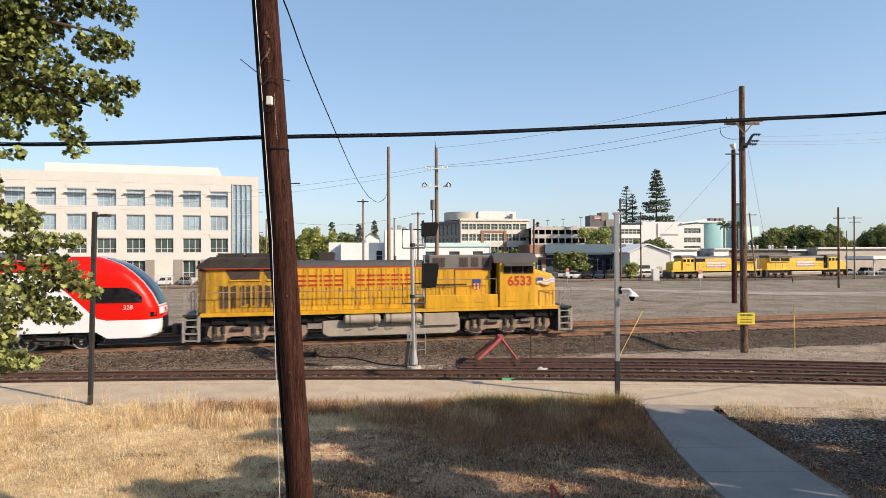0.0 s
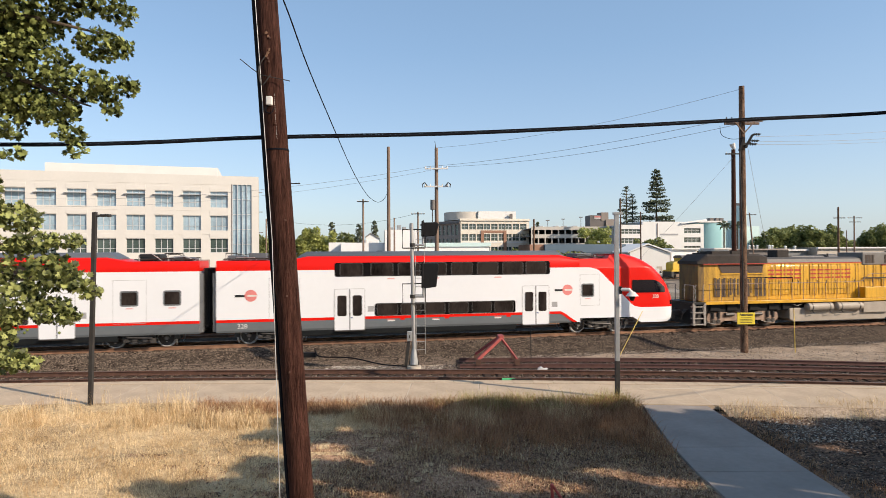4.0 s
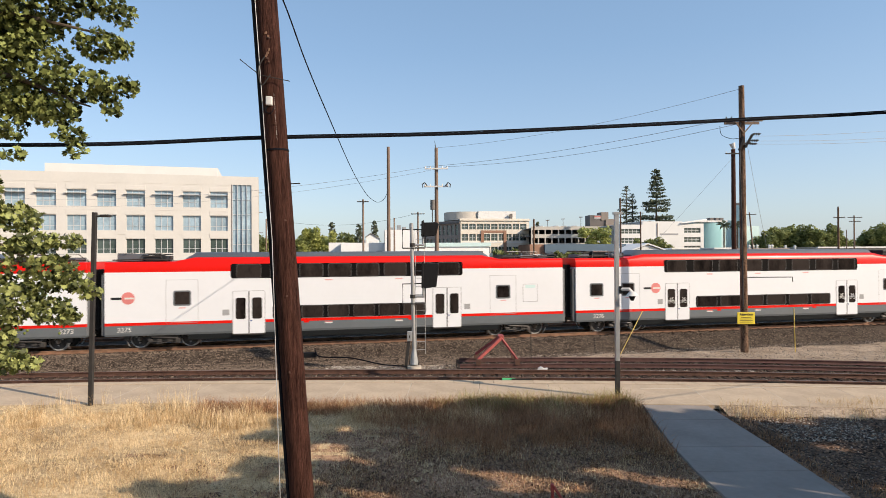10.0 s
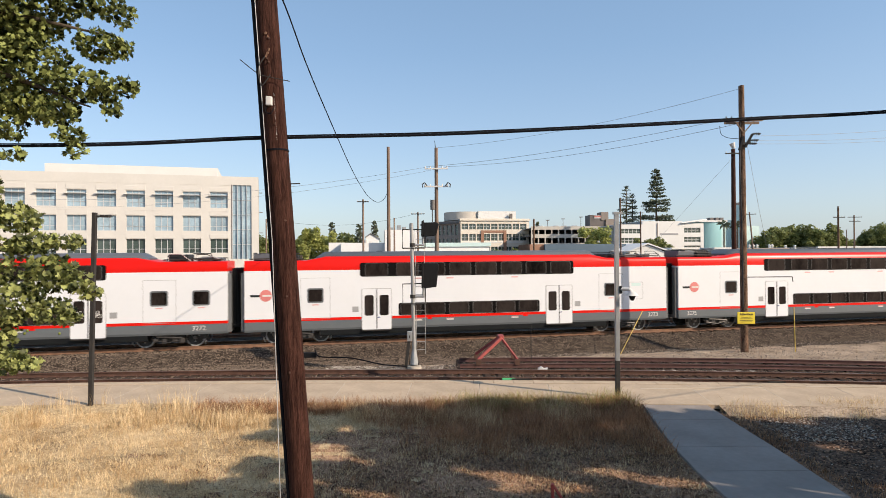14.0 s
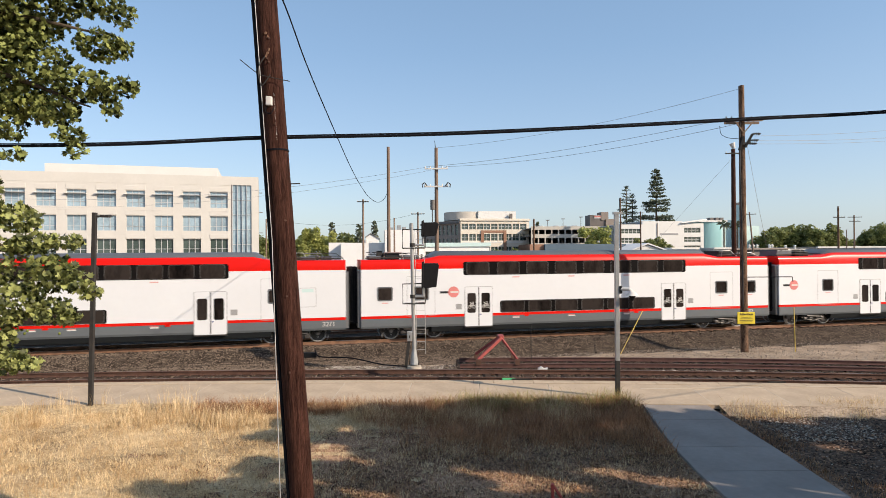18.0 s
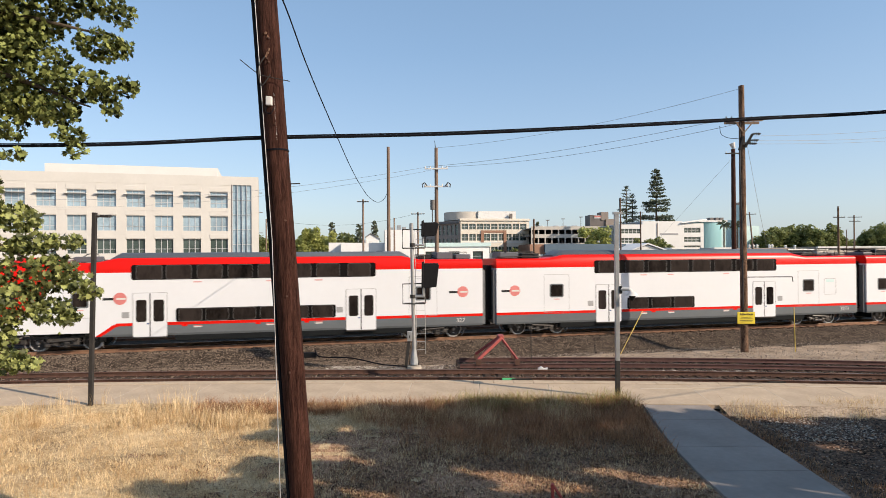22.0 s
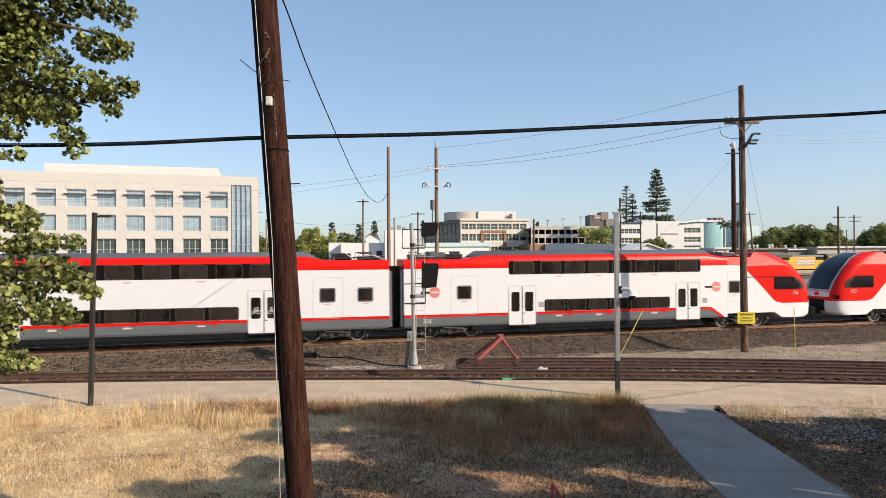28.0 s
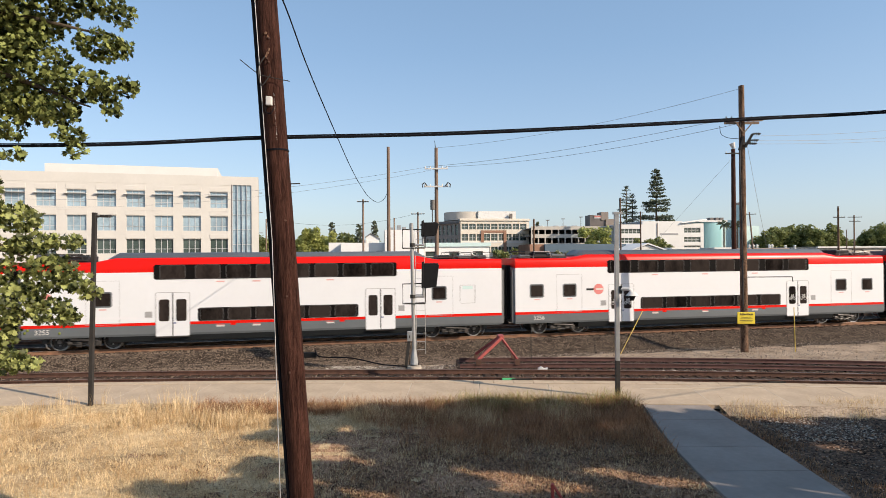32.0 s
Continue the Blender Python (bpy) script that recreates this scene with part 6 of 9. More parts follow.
def bumper():
    t = thing("track_bumper", "faded red steel bumper at the end of the stub siding", "track bumper")
    for s in (-0.75, 0.75):
        y = stub_y(2.6) + s
        part("strut", Geo().bar((1.47, y, 0.2), (2.52, 27.0 + s * 0.35, 1.06), 0.13), M_BUMP, t, bevel=0.01)
        part("back_strut", Geo().bar((3.16, y, 0.2), (2.52, 27.0 + s * 0.35, 1.06), 0.08), M_BUMP, t)
        for x in (1.38, 3.05):
            part("foot_clamp", Geo().box(x, x + 0.22, y - 0.06, y + 0.06, -0.02, 0.22), M_RUST, t, "rusty clamp on the rail")
    part("head_beam", Geo().box(2.40, 2.64, 26.7, 27.3, 0.99, 1.16), M_BUMP, t, bevel=0.03)
    solid("rod_marker", Geo().cyl((3.95, 27.6, -0.3), (3.95, 27.6, 1.5), 0.02, n=6), M_DSTEEL, "thin dark steel marker rod", "marker rod")
    solid("paper_scrap", Geo().prism([(3.95, -0.14), (4.3, -0.15), (4.36, -0.05), (4.22, -0.08), (4.1, 0.0), (3.97, -0.06)], 25.55, 25.75), M_OFFW, "crumpled white sheet lying by the stub track", "litter", bevel=0.01)
    part("green_marker", Geo().box(2.25, 2.75, lead_y(2.5) - 0.80, lead_y(2.5) - 0.765, -0.14, -0.02), M_GREEN, lead, "bright green paint mark on the rail")


bumper()
solid("stake", Geo().cyl((1.95, 10.9, -0.3), (1.9, 10.8, 0.72), 0.03, n=6).cyl((1.9, 10.8, 0.72), (2.1, 10.8, 0.42), 0.025, n=6), M_BUMP, "short red stake in the dry grass", "stake")


# ---- buildings ----
def facade_pose(x0, y0, x1, y1):
    """Origin at the facade's first foot, x along it, y going inwards."""
    return pose(x0, y0, 0, 0, 0, math.degrees(math.atan2(y1 - y0, x1 - x0)))


def wall_with_openings(length, z0, z1, openings, thick=0.5):
    """A wall along x from z0 to z1 whose openings (x0, x1, z0, z1) go through it."""
    g = Geo()
    xs = sorted({0, length, *[o[0] for o in openings], *[o[1] for o in openings]})
    zs = sorted({z0, z1, *[o[2] for o in openings], *[o[3] for o in openings]})
    for a, b in zip(xs, xs[1:]):
        for c, d in zip(zs, zs[1:]):
            mx, mz = (a + b) / 2, (c + d) / 2
            if not any(o[0] < mx < o[1] and o[2] < mz < o[3] for o in openings):
                g.box(a, b, 0, thick, c, d)
    return g.mesh("wall", weld=True)


def office_window(parent, x0, x1, z0, z1, glass, nx=3, nz=2, depth=0.35, split=(0.33,)):
    w = part("window", Geo().box(x0, x1, depth, depth + 0.05, z0, z1), glass, parent)
    xs = [x0 + (x1 - x0) * i / nx for i in range(nx + 1)]
    zs = [z0, *(z0 + (z1 - z0) * k for k in split), z1]
    panes = [(a + 0.06 - x0, b - 0.06 - x0, c + 0.04, d - 0.04) for a, b in zip(xs, xs[1:]) for c, d in zip(zs, zs[1:])]
    part("mullion_grid", wall_with_openings(x1 - x0, z0, z1, panes, 0.05), M_MULL, w, at=pose(x0, depth - 0.054, 0))


def cream_office():
    L = 54.0
    b = thing("office_building", "cream stucco four-storey office building with square windows", "office building", facade_pose(-33.8 - L * math.cos(radians(16.6)), 112 - L * math.sin(radians(16.6)), -33.8, 112))
    z0, z1 = -0.9, 18.85
    ops, wins = [], []
    pitch = 4.55
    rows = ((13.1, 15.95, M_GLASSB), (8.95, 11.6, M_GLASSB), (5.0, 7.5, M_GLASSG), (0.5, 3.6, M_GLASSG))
    for r, (a, c, gl) in enumerate(rows):
        for i in range(10):
            x1 = L - 5.35 - pitch * i
            x0 = x1 - 3.0
            if r == 3 and i in (0, 2):
                continue
            ops.append((x0, x1, a, c))
            wins.append((x0, x1, a, c, gl, r))
    ops.append((L - 4.6, L - 1.25, 3.9, 17.3))
    part("front_wall", wall_with_openings(L, z0, z1, ops), M_STUCCO, b, "cream stucco wall")
    part("block", Geo().box(0.0, L, 0.9, 26, z0, z1 - 0.1), M_STUCCO, b)
    part("end_wall", Geo().box(L - 0.5, L, 0.5, 26, z0, z1), M_STUCCO, b)
    part("roof", Geo().box(0.3, L - 0.3, 1.0, 25.5, z1 - 0.1, z1 - 0.05), M_GROOF, b)
    part("penthouse", Geo().box(L - 35.2, L - 7.2, 3.0, 18, z1 - 0.1, 20.65), M_SCREENW, b, "pale rooftop plant screen")
    part("stone_base", wall_with_openings(L - 6.5, z0, 4.1, [(x0, x1, a, c) for x0, x1, a, c, _, r in wins if r == 3 and x1 < L - 6.5], 0.1), M_STUCCO, b, at=pose(0, -0.1, 0))
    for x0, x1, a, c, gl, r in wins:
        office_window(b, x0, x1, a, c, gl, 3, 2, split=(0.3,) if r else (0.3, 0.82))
        if r == 0:
            part("sun_shade", Geo().box(x0 - 0.35, x1, -0.45, 0.28, c - 0.74, c - 0.66), M_STEEL, b, "thin projecting sun shade")
        part("head_panel", Geo().box(x0 - 0.12, x1 + 0.12, -0.05, 0.0, c + 0.10, c + 0.85), M_STUCCO, b, bevel=0.02)
        part("lintel_reveal", Geo().box(x0, x1, 0.05, 0.35, c, c + 0.04), M_STUCCOD, b) if r else None
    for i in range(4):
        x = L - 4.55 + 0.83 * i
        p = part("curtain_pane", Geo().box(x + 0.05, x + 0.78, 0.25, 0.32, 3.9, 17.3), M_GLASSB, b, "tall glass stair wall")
        part("curtain_mullion", Geo().box(x - 0.05, x + 0.05, -0.05, 0.3, 3.9, 17.3), M_MULL, p)
    for z in (6.5, 9.2, 11.9, 14.6):
        part("transom", Geo().box(L - 4.6, L - 1.25, 0.1, 0.26, z - 0.05, z + 0.05), M_MULL, b)
    for z in (17.25, 12.55, 8.3):
        part("string_course", Geo().box(0.0, L - 4.9, -0.03, 0.0, z - 0.05, z + 0.05), M_STUCCO, b)
    part("curtain_reveal", Geo().box(L - 4.75, L - 4.6, -0.04, 0.5, 3.9, 17.35), M_DARKF, b)
    for i in range(9):
        x = L - 5.35 - pitch * i - 3.0 - 0.775
        part("ground_pier", Geo().box(x - 0.74, x + 0.74, -0.16, -0.1, -0.8, 3.75), M_PIER, b, "grey-brown pier between the ground-floor windows")
    for x in (L - 10.2, L - 5.6):
        part("pilaster_panel", Geo().box(x - 0.6, x + 0.6, -0.06, 0.05, -0.8, 3.7), M_STUCCOD, b, "grey-brown panel by the doors")
        part("wall_lamp", Geo().box(x - 0.15, x + 0.15, -0.2, -0.06, 2.9, 3.5), M_BLACK, b)
    for x in (L - 8.8, L - 7.4):
        part("service_door", Geo().box(x - 0.55, x + 0.55, -0.05, 0.05, -0.8, 1.7), M_STUCCOD, b, "pale double service door")
    for z in (12.4, 16.0, 8.6):
        part("bracket_lamp", Geo().box(L, L + 0.7, 1.0, 1.2, z, z + 0.12), M_DARKF, b)


cream_office()


def box_building(name, label, x0, y0, x1, y1, depth, z0, z1, material, rows=(), roof=None, category="building"):
    """A plain block with rows of real windows: (first x, last x, count, width, low, high, glass)."""
    L = math.hypot(x1 - x0, y1 - y0)
    b = thing(name, label, category, facade_pose(x0, y0, x1, y1))
    ops = []
    for a, c, n, w, zl, zh, gl in rows:
        for i in range(n):
            cx = a + (c - a) * (i / (n - 1) if n > 1 else 0)
            ops.append((cx - w / 2, cx + w / 2, zl, zh, gl))
    part("front_wall", wall_with_openings(L, z0, z1, [o[:4] for o in ops], 0.4), material, b)
    part("block", Geo().box(0, L, 0.6, depth, z0, z1 - 0.15), material, b)
    part("side_wall", Geo().box(0, 0.4, 0.4, depth, z0, z1), material, b)
    part("side_wall", Geo().box(L - 0.4, L, 0.4, depth, z0, z1), material, b)
    part("roof", Geo().box(0.4, L - 0.4, 0.4, depth, z1 - 0.2, z1 - 0.08), roof or M_GROOF, b)
    for o in ops:
        office_window(b, o[0], o[1], o[2], o[3], o[4], max(1, round((o[1] - o[0]) / 1.3)), depth=0.28, split=(0.5,) if o[3] - o[2] > 1.2 else ())
    return b


works = box_building("works_building", "low white flat-roofed works building", -17.9, 107, -9.9, 108, 12, -0.8, 6.6, M_WBLD2, [(6.7, 6.7, 1, 1.1, 3.4, 5.2, M_VOID)])
part("roof_vent", Geo().cyl((4.4, 3, 6.4), (4.4, 3, 7.1), 0.35, n=10), M_OFFW, works)
box_building("works_annex", "lower white annex of the works", -20.6, 110, -17.7, 110.4, 8, -0.8, 6.7, M_WBLD2)
tower = box_building("works_tower", "taller plain white block of the works", -10.1, 106, -4.4, 106.6, 9, -0.8, 8.8, M_WBLD2)
for x, h in ((0.8, 0.5), (2.2, 0.9), (3.1, 0.6), (4.4, 1.1)):
    part("roof_plant", Geo().box(x, x + 0.7, 2.0, 3.0, 8.6, 8.8 + h), M_STEEL, tower, bevel=0.04)
long = box_building("works_wing", "low white works wing with a pale green roof edge", -4.4, 109, 8.4, 110.6, 14, -0.8, 5.9, M_WBLD2, [(2.2, 10.8, 3, 1.9, 3.2, 5.0, M_GLASSG)])
part("roof_fascia", Geo().box(-0.2, 13.2, -0.25, 0.0, 5.85, 6.55), M_TEALP, long, "pale green roof edge")
part("roof_sheet", Geo().box(-0.2, 13.2, 0.0, 14, 5.95, 6.5), M_GROOF, long)
box_building("works_shed", "low dark brown timber shed", 3.5, 82, 8.0, 83, 6, -0.7, 2.9, M_DARKF)
house = thing("small_house", "small white gabled house among the trees", "house", pose(-17.6, 140, 0, 0, 0, 6))
part("wall", Geo().prism([(0, 0), (2.9, 0), (2.9, 8.0), (1.0, 9.1), (0, 8.4)], 0, 6), M_WBLD2, house)
part("roof", Geo().prism([(-0.2, 8.35), (1.0, 9.2), (3.1, 7.95), (3.1, 8.15), (1.0, 9.42), (-0.2, 8.55)], -0.2, 6.2), M_GROOF, house)
off = box_building("tan_office", "tan three-storey office building with brick piers", 5.8, 200, 28.8, 204, 22, 0, 15.9, M_TAN, category="office building",
                   rows=[(a + 1.25, a + 6.35, 3, 2.2, zl, zh, M_GLASSG) for a in (0.2, 7.6, 15.0) for zl, zh in ((12.3, 14.2), (8.6, 10.8), (4.4, 6.6))])
part("cornice", Geo().box(-0.3, 23.7, -0.4, 0.3, 15.2, 15.7), M_TAN, off)
for x in (7.3, 15.0):
    part("brick_pier", Geo().box(x - 0.5, x + 0.5, -0.2, 0.0, 0, 12.0), M_BRICK, off, "red brick pier")
part("brick_band", Geo().box(6.8, 15.5, -0.15, 0.0, 11.2, 12.0), M_BRICK, off)
part("sill_band", Geo().box(0.0, 23.3, -0.1, 0.0, 7.9, 8.3), M_WBLD, off)
# the drum's greyer colour stands in for shade on its left side
part("roof_drum", Geo().cyl((3.6, 10, 15.6), (3.6, 10, 18.4), 7.2, n=40), M_TANG, off, "curved rooftop drum greyed for its shaded side", smooth=40)
part("penthouse", Geo().box(6.6, 19.6, 2.5, 14, 15.7, 18.5), M_WBLD, off, "pale rooftop plant room")
part("roof_vent", Geo().box(17.2, 18.0, 1.2, 2.0, 15.7, 17.6), M_DARKF, off)
wing = box_building("dark_office_wing", "shaded glazed wing of the tan office", -7.5, 216, 5.6, 200.3, 18, 0, 15.3, M_PIER, [(1.4, 18.8, 9, 1.5, 10.6, 13.9, M_GLASSG), (1.4, 18.8, 9, 1.5, 6.2, 9.4, M_GLASSG), (1.4, 18.8, 9, 1.5, 2.6, 5.0, M_GLASSG)], category="office building")
part("cornice", Geo().box(-0.2, 20.6, -0.5, 0.2, 14.3, 14.9), M_DARKF, wing)


def parking_garage():
    L = 28.0
    b = thing("parking_garage", "cream open parking garage with dark slot openings", "parking garage", facade_pose(27.5, 190, 55.3, 192))
    ops = []
    for zl, zh in ((10.3, 11.7), (7.5, 9.1), (4.4, 6.2), (1.2, 3.2)):
        for i in range(13):
            ops.append((0.35 + 2.12 * i, 2.15 + 2.12 * i, zl, zh))
    part("front_wall", wall_with_openings(L, 0, 12.7, ops, 0.4), M_TANG, b, "cream concrete parapets and columns")
    for z in (3.9, 7.2, 9.9, 12.3):
        part("deck", Geo().box(0, L, 0.4, 22, z - 0.2, z), M_GROOF, b)
    part("back_wall", Geo().box(0, L, 21.5, 22, 0, 12.2), M_DARKF, b)
    for i in range(6):
        part("inner_column", Geo().box(2.0 + 4.8 * i, 2.5 + 4.8 * i, 8, 8.5, 0, 9.8), M_PIER, b)
    part("stair_tower", Geo().box(19.0, 24.5, 1, 6, 11.8, 16.3), M_DARKF, b, "dark stair tower")
    part("lift_housing", Geo().box(22.6, 24.9, 0.8, 5, 14.6, 17.2), M_PIER, b)
    part("lower_block", Geo().box(24.0, 27.4, 0.6, 5, 11.8, 15.0), M_PIER, b)
    part("tower_sign", Geo().box(20.4, 22.4, 0.86, 0.98, 15.2, 16.1), M_OFFW, b, "small red and white sign panel")
    part("sign_band", Geo().box(20.4, 22.4, 0.82, 0.9, 15.6, 16.0), M_DECAL, b)
    for x, h in ((7.2, 15.0), (12.3, 15.4), (18.2, 16.0)):
        part("deck_lamp", Geo().cyl((x, 8, 12.3), (x, 8, h), 0.08, n=6).box(x - 0.55, x + 0.55, 7.8, 8.2, h - 0.05, h + 0.2), M_DARKF, b)
    # plain steel blocks for cars standing on the top deck
    for i, x in enumerate((3.0, 8.0, 10.6, 14.0)):
        part("parapet_rail", Geo().box(x, x + 1.6, 3.0, 4.6, 12.0, 13.1), M_STEEL, b, bevel=0.2)


parking_garage()
shop = box_building("white_store", "white three-storey store with ribbon windows", 55.4, 169.4, 67.2, 171.2, 16, 0, 13.1, M_WBLD, category="store")
part("name_strip", Geo().box(5.2, 10.6, -0.1, 0.0, 9.35, 9.75), M_SEAM, shop, "grey strip of unreadable wall lettering")
part("downpipe", Geo().cyl((4.4, -0.1, 0), (4.4, -0.1, 12.6), 0.12, n=8), M_PIER, shop)
wl = box_building("store_wing", "lower white store wing with two ribbon windows", 48.9, 168.4, 55.4, 169.4, 14, 0, 12.2, M_WBLD, [(3.2, 3.2, 1, 6.0, 9.7, 11.0, M_GLASSG), (3.2, 3.2, 1, 6.0, 7.1, 8.5, M_GLASSG)], category="store")
wr = box_building("store_corner", "white store corner with three ribbon windows", 67.2, 171.2, 73.6, 172.2, 14, 0, 12.5, M_WBLD, [(3.0, 3.0, 1, 5.0, 9.9, 11.3, M_GLASSG), (3.0, 3.0, 1, 5.0, 7.3, 8.7, M_GLASSG), (3.0, 3.0, 1, 5.0, 5.5, 6.3, M_GLASSG)], category="store")
part("roof_lip", Geo().prism([(-0.6, 12.5), (7.2, 13.4), (7.2, 13.8), (-0.6, 12.8)], -0.6, 3), M_WBLD2, wr, "rising white roof edge")
teal = thing("teal_hall", "pale teal cinema hall with a curved glass front", "hall", pose(75.8, 178, 0, 0, 0, 8))
part("drum", Geo().cyl((3.8, 5, 0), (3.8, 5, 13.2), 4.6, n=32), M_TEAL, teal, "curved teal glass drum", smooth=40)
part("hall_block", Geo().box(7, 14.8, 2, 26, 0, 13.8), M_TEALP, teal, "pale teal wall")
part("hall_step", Geo().box(14.8, 19.8, 2.5, 26, 0, 12.2), M_TEALP, teal)
part("tower", Geo().cyl((12.6, 1.5, 0), (12.6, 1.5, 18.2), 2.0, n=20), M_TEALP, teal, "rounded teal glass tower", smooth=40)
part("tower_cap", Geo().cyl((12.6, 1.5, 18.2), (12.6, 1.5, 19.0), 2.0, 0.9, 20), M_DARKF, teal)
part("roof_lip", Geo().box(-1.2, 8, 0.2, 10, 13.2, 13.7), M_WBLD, teal)
for x in (3.6, 5.4, 6.8):
    part("roof_plant", Geo().box(x, x + 1.1, 2, 4, 13.7, 14.6), M_DARKF, teal, bevel=0.05)
brick = box_building("brick_shop", "low red brick shop with white signs", 19.5, 137, 23.2, 137.6, 9, -0.8, 6.5, M_BRICK, [(1.8, 1.8, 1, 2.0, 0.6, 3.0, M_GLASSG)])
part("sign_plate", Geo().box(0.4, 3.0, -0.12, 0.0, 3.6, 4.3), M_OFFW, brick, "white shop sign with no readable words")
blue = box_building("blue_shed", "long low blue-grey building with a dark open front", 23.2, 138, 41.0, 140.5, 14, -0.8, 6.4, M_BLUEW, [(3, 15.5, 5, 2.6, 0.2, 3.4, M_VOID)], roof=M_BLUEW)
part("roof_band", Geo().box(-0.5, 18.6, -1.2, 0.1, 4.6, 6.5), M_BLUEB, blue, "dull blue fascia")
part("awning", Geo().box(-0.5, 18.6, -2.6, -1.2, 4.2, 4.5), M_BLUEW, blue, "dark awning over the shop front")
gab = thing("white_workshop", "white workshop with a low gabled roof", "workshop", pose(39.2, 130, 0, 0, 0, 5))
part("front_wall", Geo().prism([(0.6, -0.8), (9.4, -0.8), (9.4, 4.5), (4.5, 6.1), (0.6, 4.6)], 0, 12), M_WBLD, gab)
part("roof", Geo().prism([(0, 4.5), (4.5, 6.3), (9.9, 4.4), (9.9, 4.65), (4.5, 6.55), (0, 4.75)], -0.4, 12.4), M_WBLD2, gab, "pale sheet roof")
part("door", Geo().box(6.5, 7.7, -0.06, 0.0, -0.8, 1.6), M_STUCCOD, gab)
part("window", Geo().box(2.2, 5.0, -0.06, 0.0, 1.2, 1.9), M_GLASSG, gab)
sheds = (("white_annex", "low white annex with a stepped roof", 49.4, 132, 55.5, 133.4, -0.8, 5.5, M_WBLD2, 0), ("low_store", "low grey flat-roofed store", 56.0, 145, 67.0, 147, -0.8, 5.1, M_GROOF, 0), ("white_block", "small white block with roof plant", 62.2, 140, 65.8, 140.6, -0.8, 5.5, M_WBLD2, 0),
         ("grey_depot", "long low dark grey depot behind the locomotives", 67.0, 148, 85.0, 151, -0.8, 5.3, M_DARKF, 5), ("grey_annex", "low pale grey depot annex", 85.2, 151, 92.0, 152.4, -0.8, 5.1, M_GROOF, 2), ("pale_depot", "low pale depot with a white roof edge", 91.4, 149, 150, 158, -0.8, 5.6, M_STUCCOD, 0))
for nm, lb, xa, ya, xb, yb, za, zb, mm, vents in sheds:
    d = box_building(nm, lb, xa, ya, xb, yb, 16 if xb - xa > 8 else 6, za, zb, mm, [(1.5, 4.5, 2, 1.2, 1.2, 2.6, M_GLASSG)] if xb - xa > 5 else ())
    part("roof_edge", Geo().box(-0.3, math.hypot(xb - xa, yb - ya) + 0.3, -0.6, 0.0, zb - 0.3, zb + 0.05), M_OFFW if mm is not M_DARKF else M_PIER, d)
    for i in range(vents):
        vx = (10.2 + (i % 3) * 1.1 if i < 3 else 13.4 + 0.8 * i) if vents > 2 else 2.0 + 2.8 * i
        part("roof_vent", Geo().cyl((vx, 3, zb - 0.2), (vx, 3, zb + 0.7), 0.28, n=8).cyl((vx, 3, zb + 0.7), (vx, 3, zb + 1.0), 0.42, 0.2, 10), M_OFFW, d, "white turbine roof vent")
can = thing("canopy", "flat white roadside canopy", "canopy", pose(94.5, 134, 0, 0, 0, 8))
part("roof", Geo().box(0, 30, 0, 8, 2.9, 3.6), M_WBLD2, can)
part("soffit_band", Geo().box(0.2, 29.8, 0.2, 7.8, 2.7, 2.9), M_GROOF, can)
for x in (1, 9, 17, 25):
    part("column", Geo().cyl((x, 1, -0.8), (x, 1, 2.8), 0.15), M_OFFW, can)


# ---- cars, far off ----
def parked_car(x, y, yaw, color, kind="sedan"):
    t = thing("parked_car", kind, "car", pose(x, y, ground_z(x, y) - 0.02, 0, 0, yaw), "parked cars")
    h = 1.72 if "sport" in kind or "van" in kind else 1.45
    body = Geo().loft([[(px, -0.88, pz0), (px, 0.88, pz0), (px, 0.90, 0.6), (px, 0.84, pz1), (px, -0.84, pz1), (px, -0.90, 0.6)] for px, pz0, pz1 in ((-2.25, 0.4, 0.85), (-2.1, 0.25, 0.95), (-1.0, 0.25, 0.98), (1.0, 0.25, 0.95), (2.0, 0.25, 0.80), (2.25, 0.4, 0.68))])
    part("body", body, color, t, smooth=40)
    cab = Geo().loft([[(a, -0.78, 0.94), (b, -0.62, h), (b, 0.62, h), (a, 0.78, 0.94)] for a, b in ((-1.95, -1.45), (1.15, 0.45))])
    part("cabin", cab, M_PANE, t, "dark glazed cabin")
    part("roof", Geo().box(-1.4, 0.4, -0.62, 0.62, h - 0.03, h + 0.03), color, t, bevel=0.02)
    for wx in (-1.4, 1.4):
        for s in (-1, 1):
            part("wheel", Geo().cyl((wx, s * 0.72, 0.32), (wx, s * 0.92, 0.32), 0.33, n=14), M_BLACK, t)
    for s in (-1, 1):
        part("headlight", Geo().box(2.1, 2.24, s * 0.62 - 0.16, s * 0.62 + 0.16, 0.6, 0.74), M_OFFW, t)
        part("tail_light", Geo().box(-2.24, -2.1, s * 0.66 - 0.14, s * 0.66 + 0.14, 0.66, 0.82), M_LRED, t)


